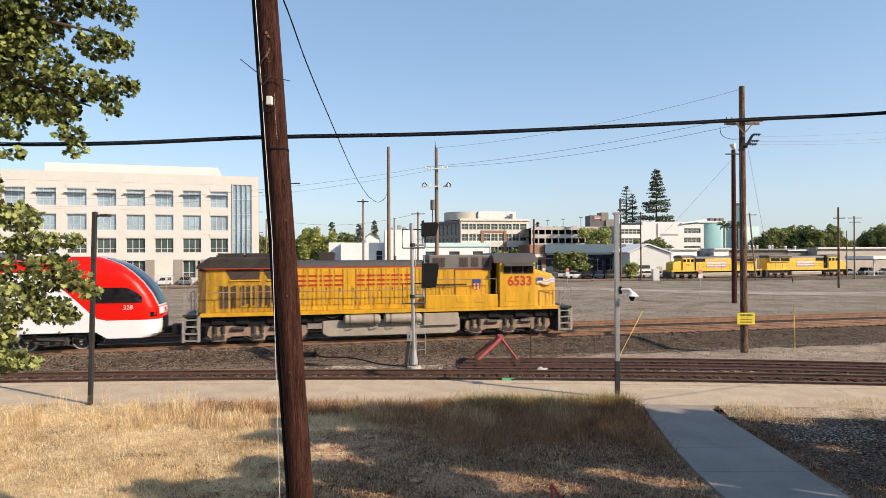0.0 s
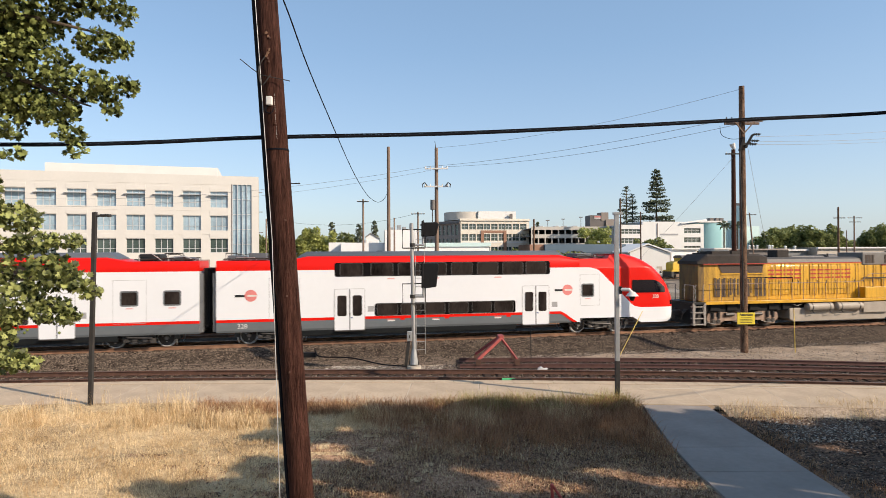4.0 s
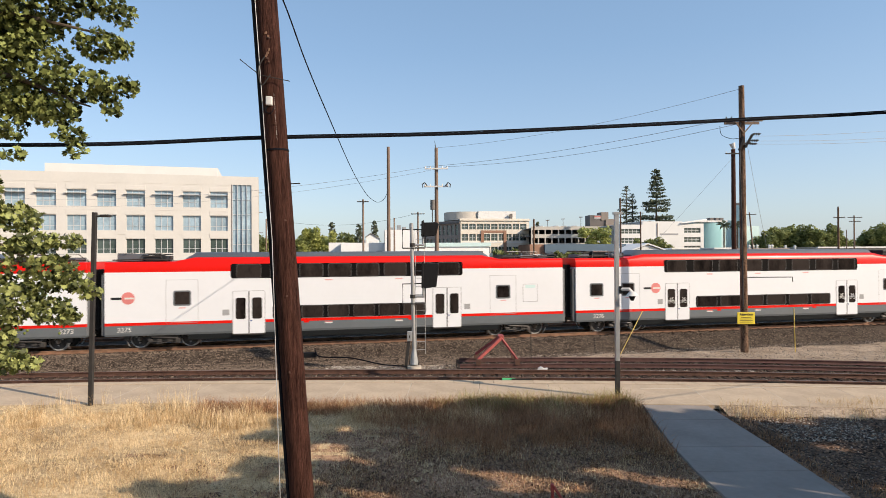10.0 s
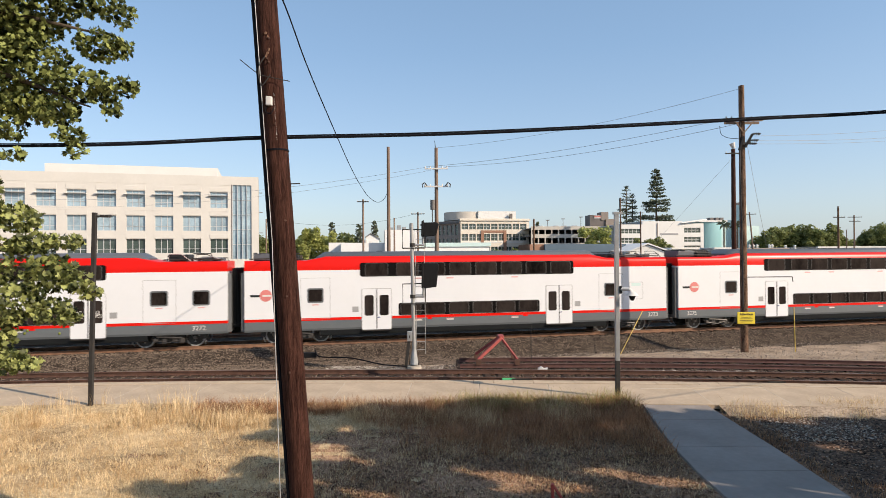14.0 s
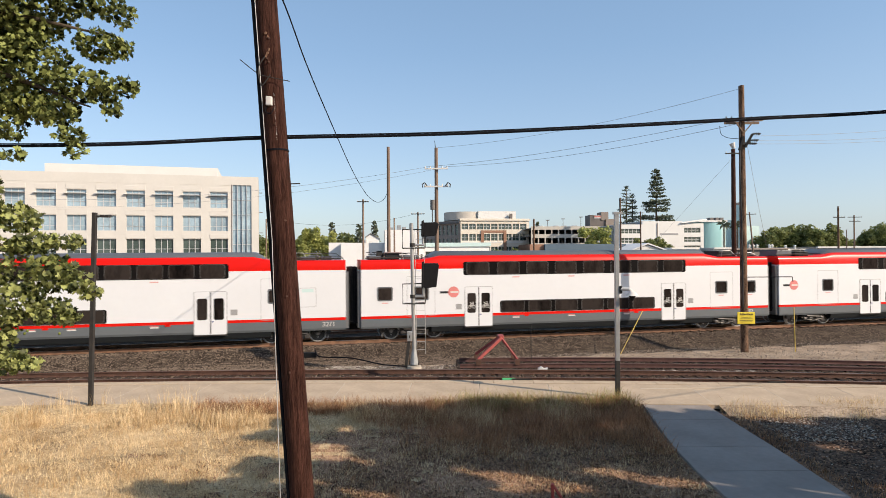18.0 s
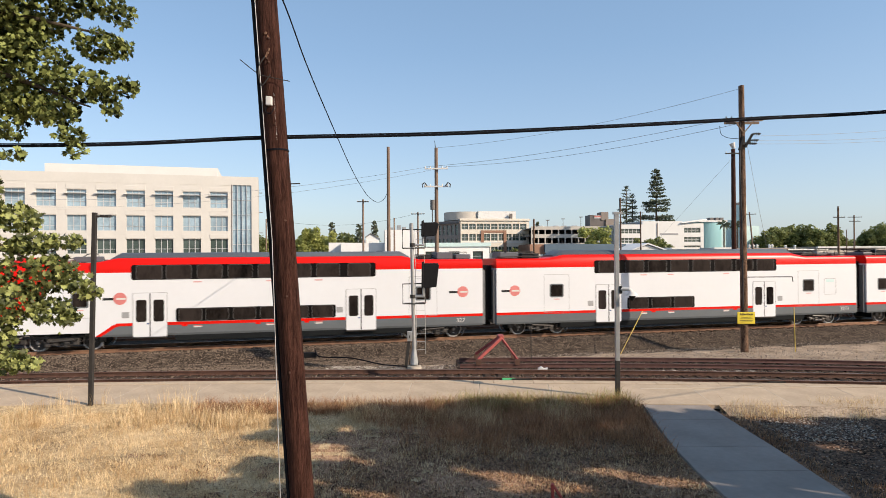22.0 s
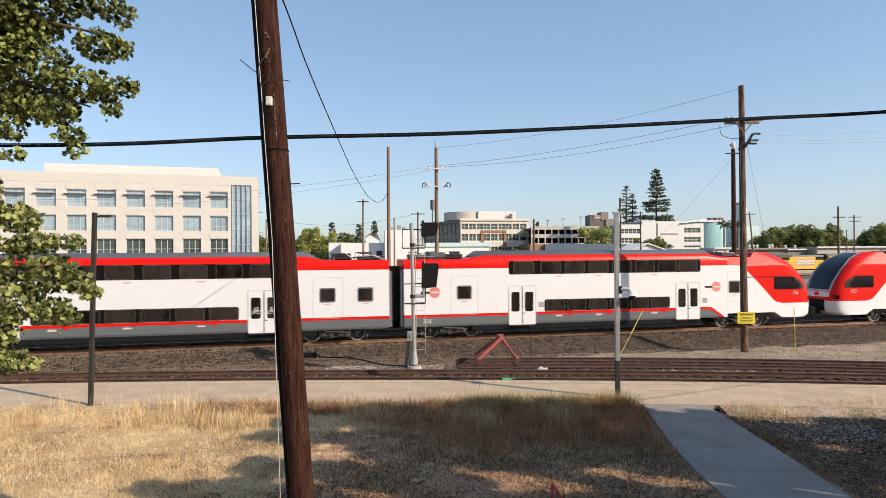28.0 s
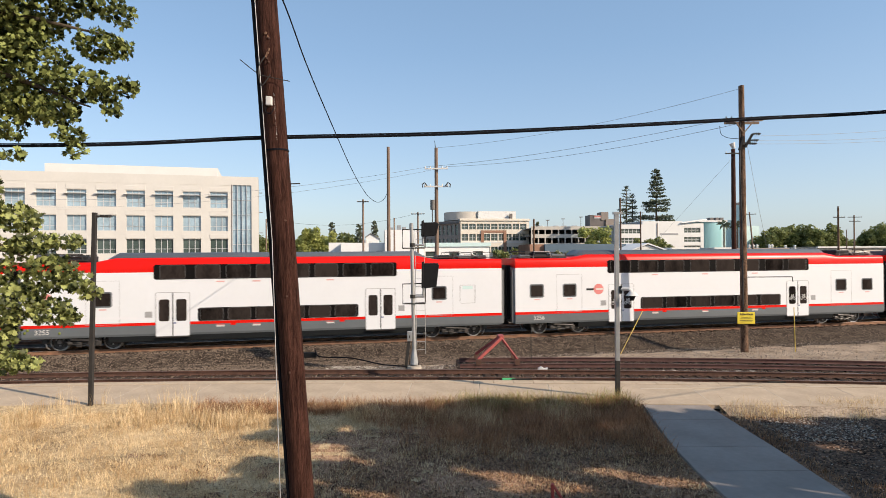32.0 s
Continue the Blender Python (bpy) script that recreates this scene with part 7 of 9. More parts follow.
C_SILVER = mat("silver_car_paint", (0.50, 0.50, 0.50), 0.3, 0.4, vary=0.04, coat=0.5)
C_WHITE = mat("white_car_paint", (0.78, 0.78, 0.76), 0.3, vary=0.03, coat=0.5)
C_BLACK = mat("black_car_paint", (0.02, 0.02, 0.022), 0.25, vary=0.05, coat=0.5)
C_BLUE = mat("blue_car_paint", (0.04, 0.07, 0.13), 0.3, vary=0.05, coat=0.5)
C_GREY = mat("grey_car_paint", (0.16, 0.16, 0.17), 0.3, 0.3, vary=0.05, coat=0.5)
rnd = random.Random(11)
for i, x in enumerate((-62, -58.5, -55, -52, -48.6, -45.5, -42.4, -39.6)):
    c, kd = rnd.choice(((C_SILVER, "silver car parked beyond the yard"), (C_WHITE, "white car parked beyond the yard"), (C_BLACK, "black parked sport utility car"), (C_GREY, "dark grey car parked beyond the yard")))
    parked_car(x, 104.5 + 0.3 * (x + 58), 100, c, kd)
for i, x in enumerate((27.5, 30.3, 33.0, 35.6, 38.4, 41.0, 43.6, 46.2, 48.5)):
    c, kd = ((C_SILVER, "silver car parked beyond the yard"), (C_BLACK, "black car parked beyond the yard"), (C_BLUE, "dark blue car parked beyond the yard"), (C_BLACK, "black parked sport utility car"), (C_SILVER, "silver car parked beyond the yard"), (C_WHITE, "white car parked beyond the yard"), (C_SILVER, "silver car parked beyond the yard"), (C_WHITE, "white car parked beyond the yard"), (C_BLUE, "dark blue car parked beyond the yard"))[i]
    parked_car(x, 128 + 0.2 * (x - 30), 70 if i % 3 else 20, c, kd)
for x, y, c, kd in ((26.0, 133.0, C_WHITE, "white car parked beyond the yard"), (29.2, 134.0, C_GREY, "dark grey car parked beyond the yard"), (32.0, 134.2, C_BLACK, "black parked sport utility car"), (34.6, 134.4, C_SILVER, "silver car parked beyond the yard"), (37.2, 134.6, C_GREY, "dark grey car parked beyond the yard"), (51.5, 129.0, C_SILVER, "silver car parked beyond the yard"), (54.2, 129.5, C_WHITE, "white car parked beyond the yard")):
    parked_car(x, y, 78, c, kd)
for i, x in enumerate((87, 92, 97.5, 103)):
    c, kd = ((C_WHITE, "white car parked beyond the yard"), (C_WHITE, "white car parked beyond the yard"), (C_SILVER, "silver parked sport utility car"), (C_WHITE, "white car parked beyond the yard"))[i]
    parked_car(x, 138 + 0.2 * (x - 87), 15, c, kd)


# ---- two standing locomotives far off ----
def yard_loco(at, flip):
    lo = thing("yard_locomotive", "parked yellow diesel locomotive with a striped emblem", "locomotive", at, "standing yard locomotives")
    part("deck", Geo().box(-10.8, 10.8, -1.5, 1.5, 1.4, 1.65), M_YELLOW2, lo)
    part("hood", Geo().box(-10.0, 5.0, -1.0, 1.0, 1.65, 3.95), M_YELLOW2, lo, bevel=0.03)
    part("hood_roof", Geo().loft([section(x, [(1.0, 3.97), (0.9, 4.3), (0.6, 4.42)]) for x in (-10.0, 5.2)]), M_LGREY, lo)
    part("radiator", Geo().box(-9.6, -4.2, -1.35, 1.35, 3.15, 4.0), M_YELLOW2, lo)
    part("radiator_roof", Geo().box(-9.9, -4.0, -1.38, 1.38, 4.0, 4.5), M_LGREY, lo, "grey radiator roof", bevel=0.06)
    for x in (-9.4, -6.9, 2.6):
        for sg in (-1, 1):
            w = 1.37 if x < 0 else 1.02
            part("grille", Geo().box(x, x + 2.3, min(sg * w, sg * 0.9), max(sg * w, sg * 0.9), 3.3, 3.95), M_BLACK, lo)
    part("cab", Geo().box(5.4, 8.2, -1.45, 1.45, 1.65, 4.1), M_YELLOW2, lo, bevel=0.04)
    part("cab_roof", Geo().loft([section(x, [(1.48, 4.1), (1.2, 4.5), (0.6, 4.62)]) for x in (5.2, 8.4)]), M_LGREY, lo)
    for x in (5.7, 6.6, 7.5):
        part("cab_window", Geo().box(x, x + 0.6, -1.47, -1.44, 3.3, 3.85), M_PANE, lo)
        part("cab_window", Geo().box(x, x + 0.6, 1.44, 1.47, 3.3, 3.85), M_PANE, lo)
    part("nose", Geo().prism([(8.2, 1.65), (10.3, 1.65), (10.3, 3.0), (10.0, 3.25), (8.2, 3.55)], -1.2, 1.2), M_YELLOW2, lo, "sloping yellow nose", bevel=0.1)
    flag_patch(lo, -2.4, 2.2, 2.0, 3.5, -1.02, False)
    flag_patch(lo, -2.4, 2.2, 2.0, 3.5, 1.02, False)
    part("fuel_tank", Geo().box(-4.0, 4.0, -1.3, 1.3, 0.3, 1.15), M_TANK, lo, "dusty grey fuel tank", bevel=0.2)
    part("under_frame", Geo().box(-10.6, 10.6, -1.2, 1.2, 1.0, 1.4), M_BLACK, lo)
    # solid black block takes the place of shade in this gap
    part("cab_corner", Geo().box(4.9, 5.45, -1.2, 1.2, 1.65, 4.1), M_BLACK, lo, "black fill for the shaded gap behind the cab")
    for cx in (-7.4, 7.4):
        tr = part("truck_frame", Geo().prism([(cx - 2.7, 0.7), (cx - 2.3, 0.45), (cx - 1.2, 0.75), (cx - 0.5, 0.45), (cx + 0.5, 0.45), (cx + 1.2, 0.75), (cx + 2.3, 0.45), (cx + 2.7, 0.7), (cx + 2.4, 1.0), (cx - 2.4, 1.0)], -1.15, 1.15), M_DSTEEL, lo)
        for q in (-1.9, 0, 1.9):
            part("axle_box", Geo().box(cx + q - 0.4, cx + q + 0.4, -1.32, 1.32, 0.28, 0.82), M_LDIRT, tr, bevel=0.08)
        for q in (-1.9, 0, 1.9):
            part("wheel", W_LOCO, M_WHEEL, tr, at=pose(cx + q, 0, 0.5))
    for x in (-10.6, 10.6):
        part("steps", Geo().box(x - 0.25, x + 0.25, -1.5, 1.5, 0.3, 1.4), M_UNDER, lo)
    for sg in (-1, 1):
        part("handrail", Geo().tube([(-10.4, sg * 1.46, 2.7), (5.0, sg * 1.46, 2.7)], 0.03), M_LDIRT, lo)
        for k in range(9):
            part("handrail_post", Geo().cyl((-10.2 + k * 1.85, sg * 1.46, 1.65), (-10.2 + k * 1.85, sg * 1.46, 2.7), 0.03, n=5), M_LDIRT, lo)
        if flip:
            lettering("road_number", "9921", 0.62, M_LRED, lo, pose(6.8, sg * 1.47, 2.5, 90, 0, 0 if sg < 0 else 180), "red road number on the cab")


ang = math.degrees(math.atan(0.27))
yard_loco(pose(44.6 + 10.9, far_track_y(55.5), -0.62, 0, 0, ang + 180), True)
yard_loco(pose(77.3, far_track_y(77.3), -0.62, 0, 0, ang), False)


# ---- small things of the yard ----
def sign_post(x, y, label, disc):
    z = ground_z(x, y)
    t = thing("sign_post", label, "sign", pose(x, y, z) @ Matrix.Scale(0.55 if x < 0 else 0.85, 4))
    part("post", Geo().cyl((0, 0, -0.2), (0, 0, 3.0), 0.05, n=6), M_STEEL, t)
    part("plate", Geo().box(-0.4, 0.4, -0.08, -0.05, 1.6, 2.4), M_OFFW, t, "white sign plate")
    part("upper_sign", Geo().cyl((0, -0.09, 2.8), (0, -0.05, 2.8), 0.38, n=16), disc, t, "round sign")


sign_post(22.0, 108, "white and red road sign on a thin post", M_DECAL)
sign_post(18.5, 112, "round white road sign on a thin post", M_OFFW)
sign_post(39.6, 94, "white and red yard sign on a thin post", M_DECAL)
sign_post(-43.5, 96, "small white yard sign on a thin post", M_OFFW)
solid("utility_cabinet", Geo().box(40.2, 41.4, 116.8, 117.8, -0.9, 1.5), M_OFFW, "white utility cabinet beside the far track", "cabinet", bevel=0.04)


def yard_fence(x0, y0, x1, y1, n, label):
    t = thing("chain_fence", label, "fence")
    g = Geo()
    for i in range(n + 1):
        x, y = x0 + (x1 - x0) * i / n, y0 + (y1 - y0) * i / n
        z = ground_z(x, y)
        part("post", Geo().cyl((x, y, z), (x, y, z + 1.9), 0.04, n=6), M_STEEL, t)
    for zz in (0.15, 1.0, 1.85):
        z = ground_z(x0, y0)
        part("rail", Geo().cyl((x0, y0, z + zz), (x1, y1, z + zz), 0.02, n=5), M_STEEL, t)
    k = n * 9
    for i in range(k):
        for d in (-1, 1):
            a, b = i / k, min(1, max(0, (i + d * 3) / k))
            g.bar((x0 + (x1 - x0) * a, y0 + (y1 - y0) * a, z + 0.1), (x0 + (x1 - x0) * b, y0 + (y1 - y0) * b, z + 1.85), 0.012)
    tagged(part("mesh", g, M_STEEL, t, "thin wire mesh"), kind="stuff")


yard_fence(-80, 92, -33, 105, 18, "grey chain-link fence before the office car park")
yard_fence(92, 132, 135, 143, 14, "grey chain-link fence beyond the far track")
yard_fence(-26, 92.5, 2, 96.5, 12, "dark-backed chain-link fence before a low white building")


def equipment_shelter(x0, x1, y, z0, z1):
    t = thing("equipment_shelter", "grey corrugated steel equipment shelter beside the tracks", "shelter")
    part("body", Geo().box(x0, x1, y, y + 1.2, z0, z1), M_DARKF, t)
    n = 9
    for i in range(n):
        x = x0 + (x1 - x0) * (i + 0.2) / n
        part("rib", Geo().box(x, x + 0.09, y - 0.04, y, z0, z1 - 0.05), M_HGREY, t)
    part("roof", Geo().box(x0 - 0.06, x1 + 0.06, y - 0.08, y + 1.26, z1, z1 + 0.07), M_HGREY, t, bevel=0.02)
    part("vent", Geo().box(x0 + 0.6, x0 + 0.95, y - 0.06, y - 0.03, z1 - 1.1, z1 - 0.7), M_BLACK, t, "small dark vent")


equipment_shelter(0.13, 1.72, 46.0, -0.5, 3.78)


def waste_bin(x, y, yaw, w, h, m, label):
    t = thing("waste_container", label, "container", pose(x, y, ground_z(x, y), 0, 0, yaw), "waste containers before the white building")
    part("body", Geo().prism([(-w / 2, 0.16), (w / 2, 0.16), (w / 2 + 0.12, h), (-w / 2 - 0.12, h)], -0.75, 0.75), m, t, bevel=0.03)
    part("lid", Geo().prism([(-w / 2 - 0.16, h + 0.01), (w / 2 + 0.16, h + 0.01), (w / 2 + 0.1, h + 0.12), (-w / 2 - 0.1, h + 0.2)], -0.8, 0.8), M_BLACK, t, bevel=0.02)
    for k in range(4):
        part("rib", Geo().box(-w * 0.42 + k * w * 0.28 - 0.04, -w * 0.42 + k * w * 0.28 + 0.04, -0.83, -0.75, 0.3, h - 0.1), m, t)
    for s in (-1, 1):
        part("lift_pocket", Geo().box(s * (w / 2 + 0.1) - 0.08, s * (w / 2 + 0.1) + 0.08, -0.5, 0.5, h * 0.55, h * 0.7), m, t)
        for q in (-0.55, 0.55):
            part("castor", Geo().cyl((s * w * 0.4, q - 0.05, 0.09), (s * w * 0.4, q + 0.05, 0.09), 0.09, n=10), M_BLACK, t)


for x, w, h, m, lb in ((-18.6, 2.6, 1.9, C_GREY, "dark grey waste container with a black lid"), (-15.3, 2.4, 2.2, M_DSTEEL, "tall dark steel waste container with a lid"), (-12.2, 2.6, 1.7, C_GREY, "dark grey waste container with a black lid"), (-6.0, 2.4, 1.9, M_DSTEEL, "tall dark steel waste container with a lid")):
    waste_bin(x, 95.2 + 0.14 * (x + 18), 8, w, h, m, lb)
for x, c, kd in ((-24.6, C_BLACK, "black parked sport utility car"), (-21.6, C_GREY, "dark grey car parked beyond the yard"), (-9.0, C_BLACK, "black parked sport utility car")):
    parked_car(x, 95.6 + 0.14 * (x + 18), 80, c, kd)


def far_strip():
    g = Geo()
    xs = [-120 + 6 * i for i in range(50)]
    for x in xs:
        y = far_track_y(x)
        for o in (-3.2 - (9.0 * min(1, max(0, (x - 35) / 30))), 3.2):
            g.v.append((x, y + o + 0.6 * math.sin(x * 0.3), -0.77 if o > 0 else ground_z(x, y + o) + 0.015))
    g.f = [(2 * i, 2 * i + 2, 2 * i + 3, 2 * i + 1) for i in range(len(xs) - 1)]
    solid("far_ballast", g, M_FARBAL, "dark ballast strip under the far yard track", "ballast", kind="structure")


far_strip()


def dirt_road():
    """A pale worn track curving through the yard."""
    g = Geo()
    xs = [6 + 2.5 * i for i in range(40)]
    for x in xs:
        y = 92 - 24 * (1 - math.exp(-max(0, x - 20) / 26)) + 0.10 * max(0, x - 40)
        for o in (-4.2 + 1.2 * noise.noise((x * 0.15, 0, 2)), 0.0, 4.0 + 1.5 * noise.noise((x * 0.13, 4, 2))):
            g.v.append((x, y + o, ground_z(x, y + o) + (0.045 if o == 0 else 0.0)))
    g.f = [(3 * i + j, 3 * i + 3 + j, 3 * i + 4 + j, 3 * i + 1 + j) for i in range(len(xs) - 1) for j in range(2)]
    solid("dirt_road", g, M_ROAD, "pale worn dirt road across the yard", "road", kind="structure", smooth=60)


dirt_road()


# ---- trees ----
def leaf_cloud(name, centres, n, size, material, parent, seed, flat=0.5, droop=0.3, shape="leaf"):
    """Many small leaves in clumps: centres are (x, y, z, rx, ry, rz)."""
    rnd = np.random.default_rng(seed)
    w = np.array([c[3] * c[4] * c[5] for c in centres]) ** 0.75
    pick = rnd.choice(len(centres), n, p=w / w.sum())
    C = np.array(centres)[pick]
    d = rnd.normal(0, 1, (n, 3))
    d /= np.linalg.norm(d, axis=1, keepdims=True)
    d *= rnd.uniform(0.25, 1.0, (n, 1)) ** 0.45
    P = C[:, :3] + d * C[:, 3:]
    if shape == "palm":
        lob = [(0, -0.05), (0.32, 0.02), (0.62, 0.28), (0.36, 0.36), (0.5, 0.78), (0.2, 0.66), (0, 1.0), (-0.2, 0.66), (-0.5, 0.78), (-0.36, 0.36), (-0.62, 0.28), (-0.32, 0.02)]
    else:
        lob = [(0, 0), (0.45, 0.3), (0.3, 0.8), (0, 1.0), (-0.3, 0.8), (-0.45, 0.3)]
    L = np.array(lob)
    m = len(L)
    Z = np.stack([rnd.normal(0, flat, n), rnd.normal(0, flat, n), np.ones(n)], 1)
    Z /= np.linalg.norm(Z, axis=1, keepdims=True)
    A = rnd.normal(0, 1, (n, 3)) - np.array([0, 0, droop])
    A -= (A * Z).sum(1, keepdims=True) * Z
    A /= np.linalg.norm(A, axis=1, keepdims=True)
    B = np.cross(Z, A)
    S = size * rnd.uniform(0.6, 1.35, n)
    bend = np.abs(L[:, 0]) * 0.35
    V = P[:, None] + S[:, None, None] * (L[None, :, 0:1] * B[:, None] + L[None, :, 1:2] * A[:, None] + bend[None, :, None] * Z[:, None])
    V = V.reshape(-1, 3)
    me = bpy.data.meshes.new(name)
    me.vertices.add(len(V))
    me.vertices.foreach_set("co", V.ravel())
    if shape == "palm":
        quads = [(0, 1, 2, 3), (0, 3, 4, 5), (0, 5, 6, 7), (0, 7, 8, 9), (0, 9, 10, 11)]
    else:
        quads = [(0, 1, 2, 3), (0, 3, 4, 5)]
    F = (np.array(quads)[None] + (np.arange(n) * m)[:, None, None]).reshape(-1)
    k = n * len(quads)
    me.loops.add(k * 4)
    me.loops.foreach_set("vertex_index", F)
    me.polygons.add(k)
    me.polygons.foreach_set("loop_start", np.arange(k) * 4)
    me.update(calc_edges=True)
    me.materials.append(material)
    ob = new(name, me)
    if parent:
        ob.parent = parent
    return ob


def leaf_material(name, lo, hi, through, patch=0.0):
    """Leaf colours that vary leaf by leaf (and patch by patch), with some light passing through."""
    m = bpy.data.materials.new(name)
    m.use_nodes = True
    n, l = m.node_tree.nodes, m.node_tree.links
    b, out = n["Principled BSDF"], n["Material Output"]
    b.inputs["Roughness"].default_value = 0.55
    b.inputs["Specular IOR Level"].default_value = 0.3 if through > 0.2 else 0.08
    gi, ramp = n.new("ShaderNodeNewGeometry"), n.new("ShaderNodeValToRGB")
    ramp.color_ramp.elements[0].color, ramp.color_ramp.elements[1].color = (*[c * ALBEDO for c in lo], 1), (*[c * ALBEDO for c in hi], 1)
    val = gi.outputs["Random Per Island"]
    if patch:
        pn, ps, pm = n.new("ShaderNodeTexNoise"), n.new("ShaderNodeMath"), n.new("ShaderNodeMath")
        pn.inputs["Scale"].default_value, pn.inputs["Detail"].default_value, pn.inputs["Roughness"].default_value = 1.3, 6, 0.7
        ps.operation, ps.inputs[1].default_value, ps.inputs[2].default_value = "MULTIPLY_ADD", patch, -0.5 * patch
        pm.operation = "ADD"
        l.new(gi.outputs["Position"], pn.inputs["Vector"]), l.new(pn.outputs[0], ps.inputs[0]), l.new(ps.outputs[0], pm.inputs[0]), l.new(val, pm.inputs[1])
        val = pm.outputs[0]
    l.new(val, ramp.inputs[0]), l.new(ramp.outputs[0], b.inputs["Base Color"])
    tr, mx = n.new("ShaderNodeBsdfTranslucent"), n.new("ShaderNodeMixShader")
    mx.inputs[0].default_value = through
    l.new(ramp.outputs[0], tr.inputs[0]), l.new(b.outputs[0], mx.inputs[1]), l.new(tr.outputs[0], mx.inputs[2]), l.new(mx.outputs[0], out.inputs[0])
    return m


# one leaf, two tones: dark for shaded crowns, bright for the sunlit branch
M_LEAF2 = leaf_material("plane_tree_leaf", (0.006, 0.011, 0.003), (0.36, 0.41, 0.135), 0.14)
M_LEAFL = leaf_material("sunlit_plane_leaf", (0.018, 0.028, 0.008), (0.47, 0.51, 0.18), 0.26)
M_LEAFF2 = leaf_material("broadleaf", (0.12, 0.145, 0.05), (0.40, 0.43, 0.16), 0.35)
M_LEAFY = leaf_material("yellow_green_leaf", (0.30, 0.32, 0.09), (0.62, 0.64, 0.24), 0.45)
M_NEED2 = leaf_material("needles", (0.07, 0.09, 0.062), (0.22, 0.25, 0.165), 0.15)
M_BLADE = leaf_material("dry_blade", (0.55, 0.36, 0.18), (1.0, 0.80, 0.51), 0.2, 3.0)
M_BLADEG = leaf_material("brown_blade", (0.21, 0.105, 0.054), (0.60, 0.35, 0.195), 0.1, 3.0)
# green weed colour, lightened to stand in for sunlit tops
M_BLADEO = leaf_material("olive_blade", (0.17, 0.14, 0.045), (0.58, 0.50, 0.20), 0.2, 2.0)
M_WEED = leaf_material("tan_weed_stalk", (0.20, 0.095, 0.046), (0.62, 0.345, 0.185), 0.25, 3.0)
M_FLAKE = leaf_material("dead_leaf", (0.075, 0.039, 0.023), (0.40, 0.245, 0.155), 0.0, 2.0)


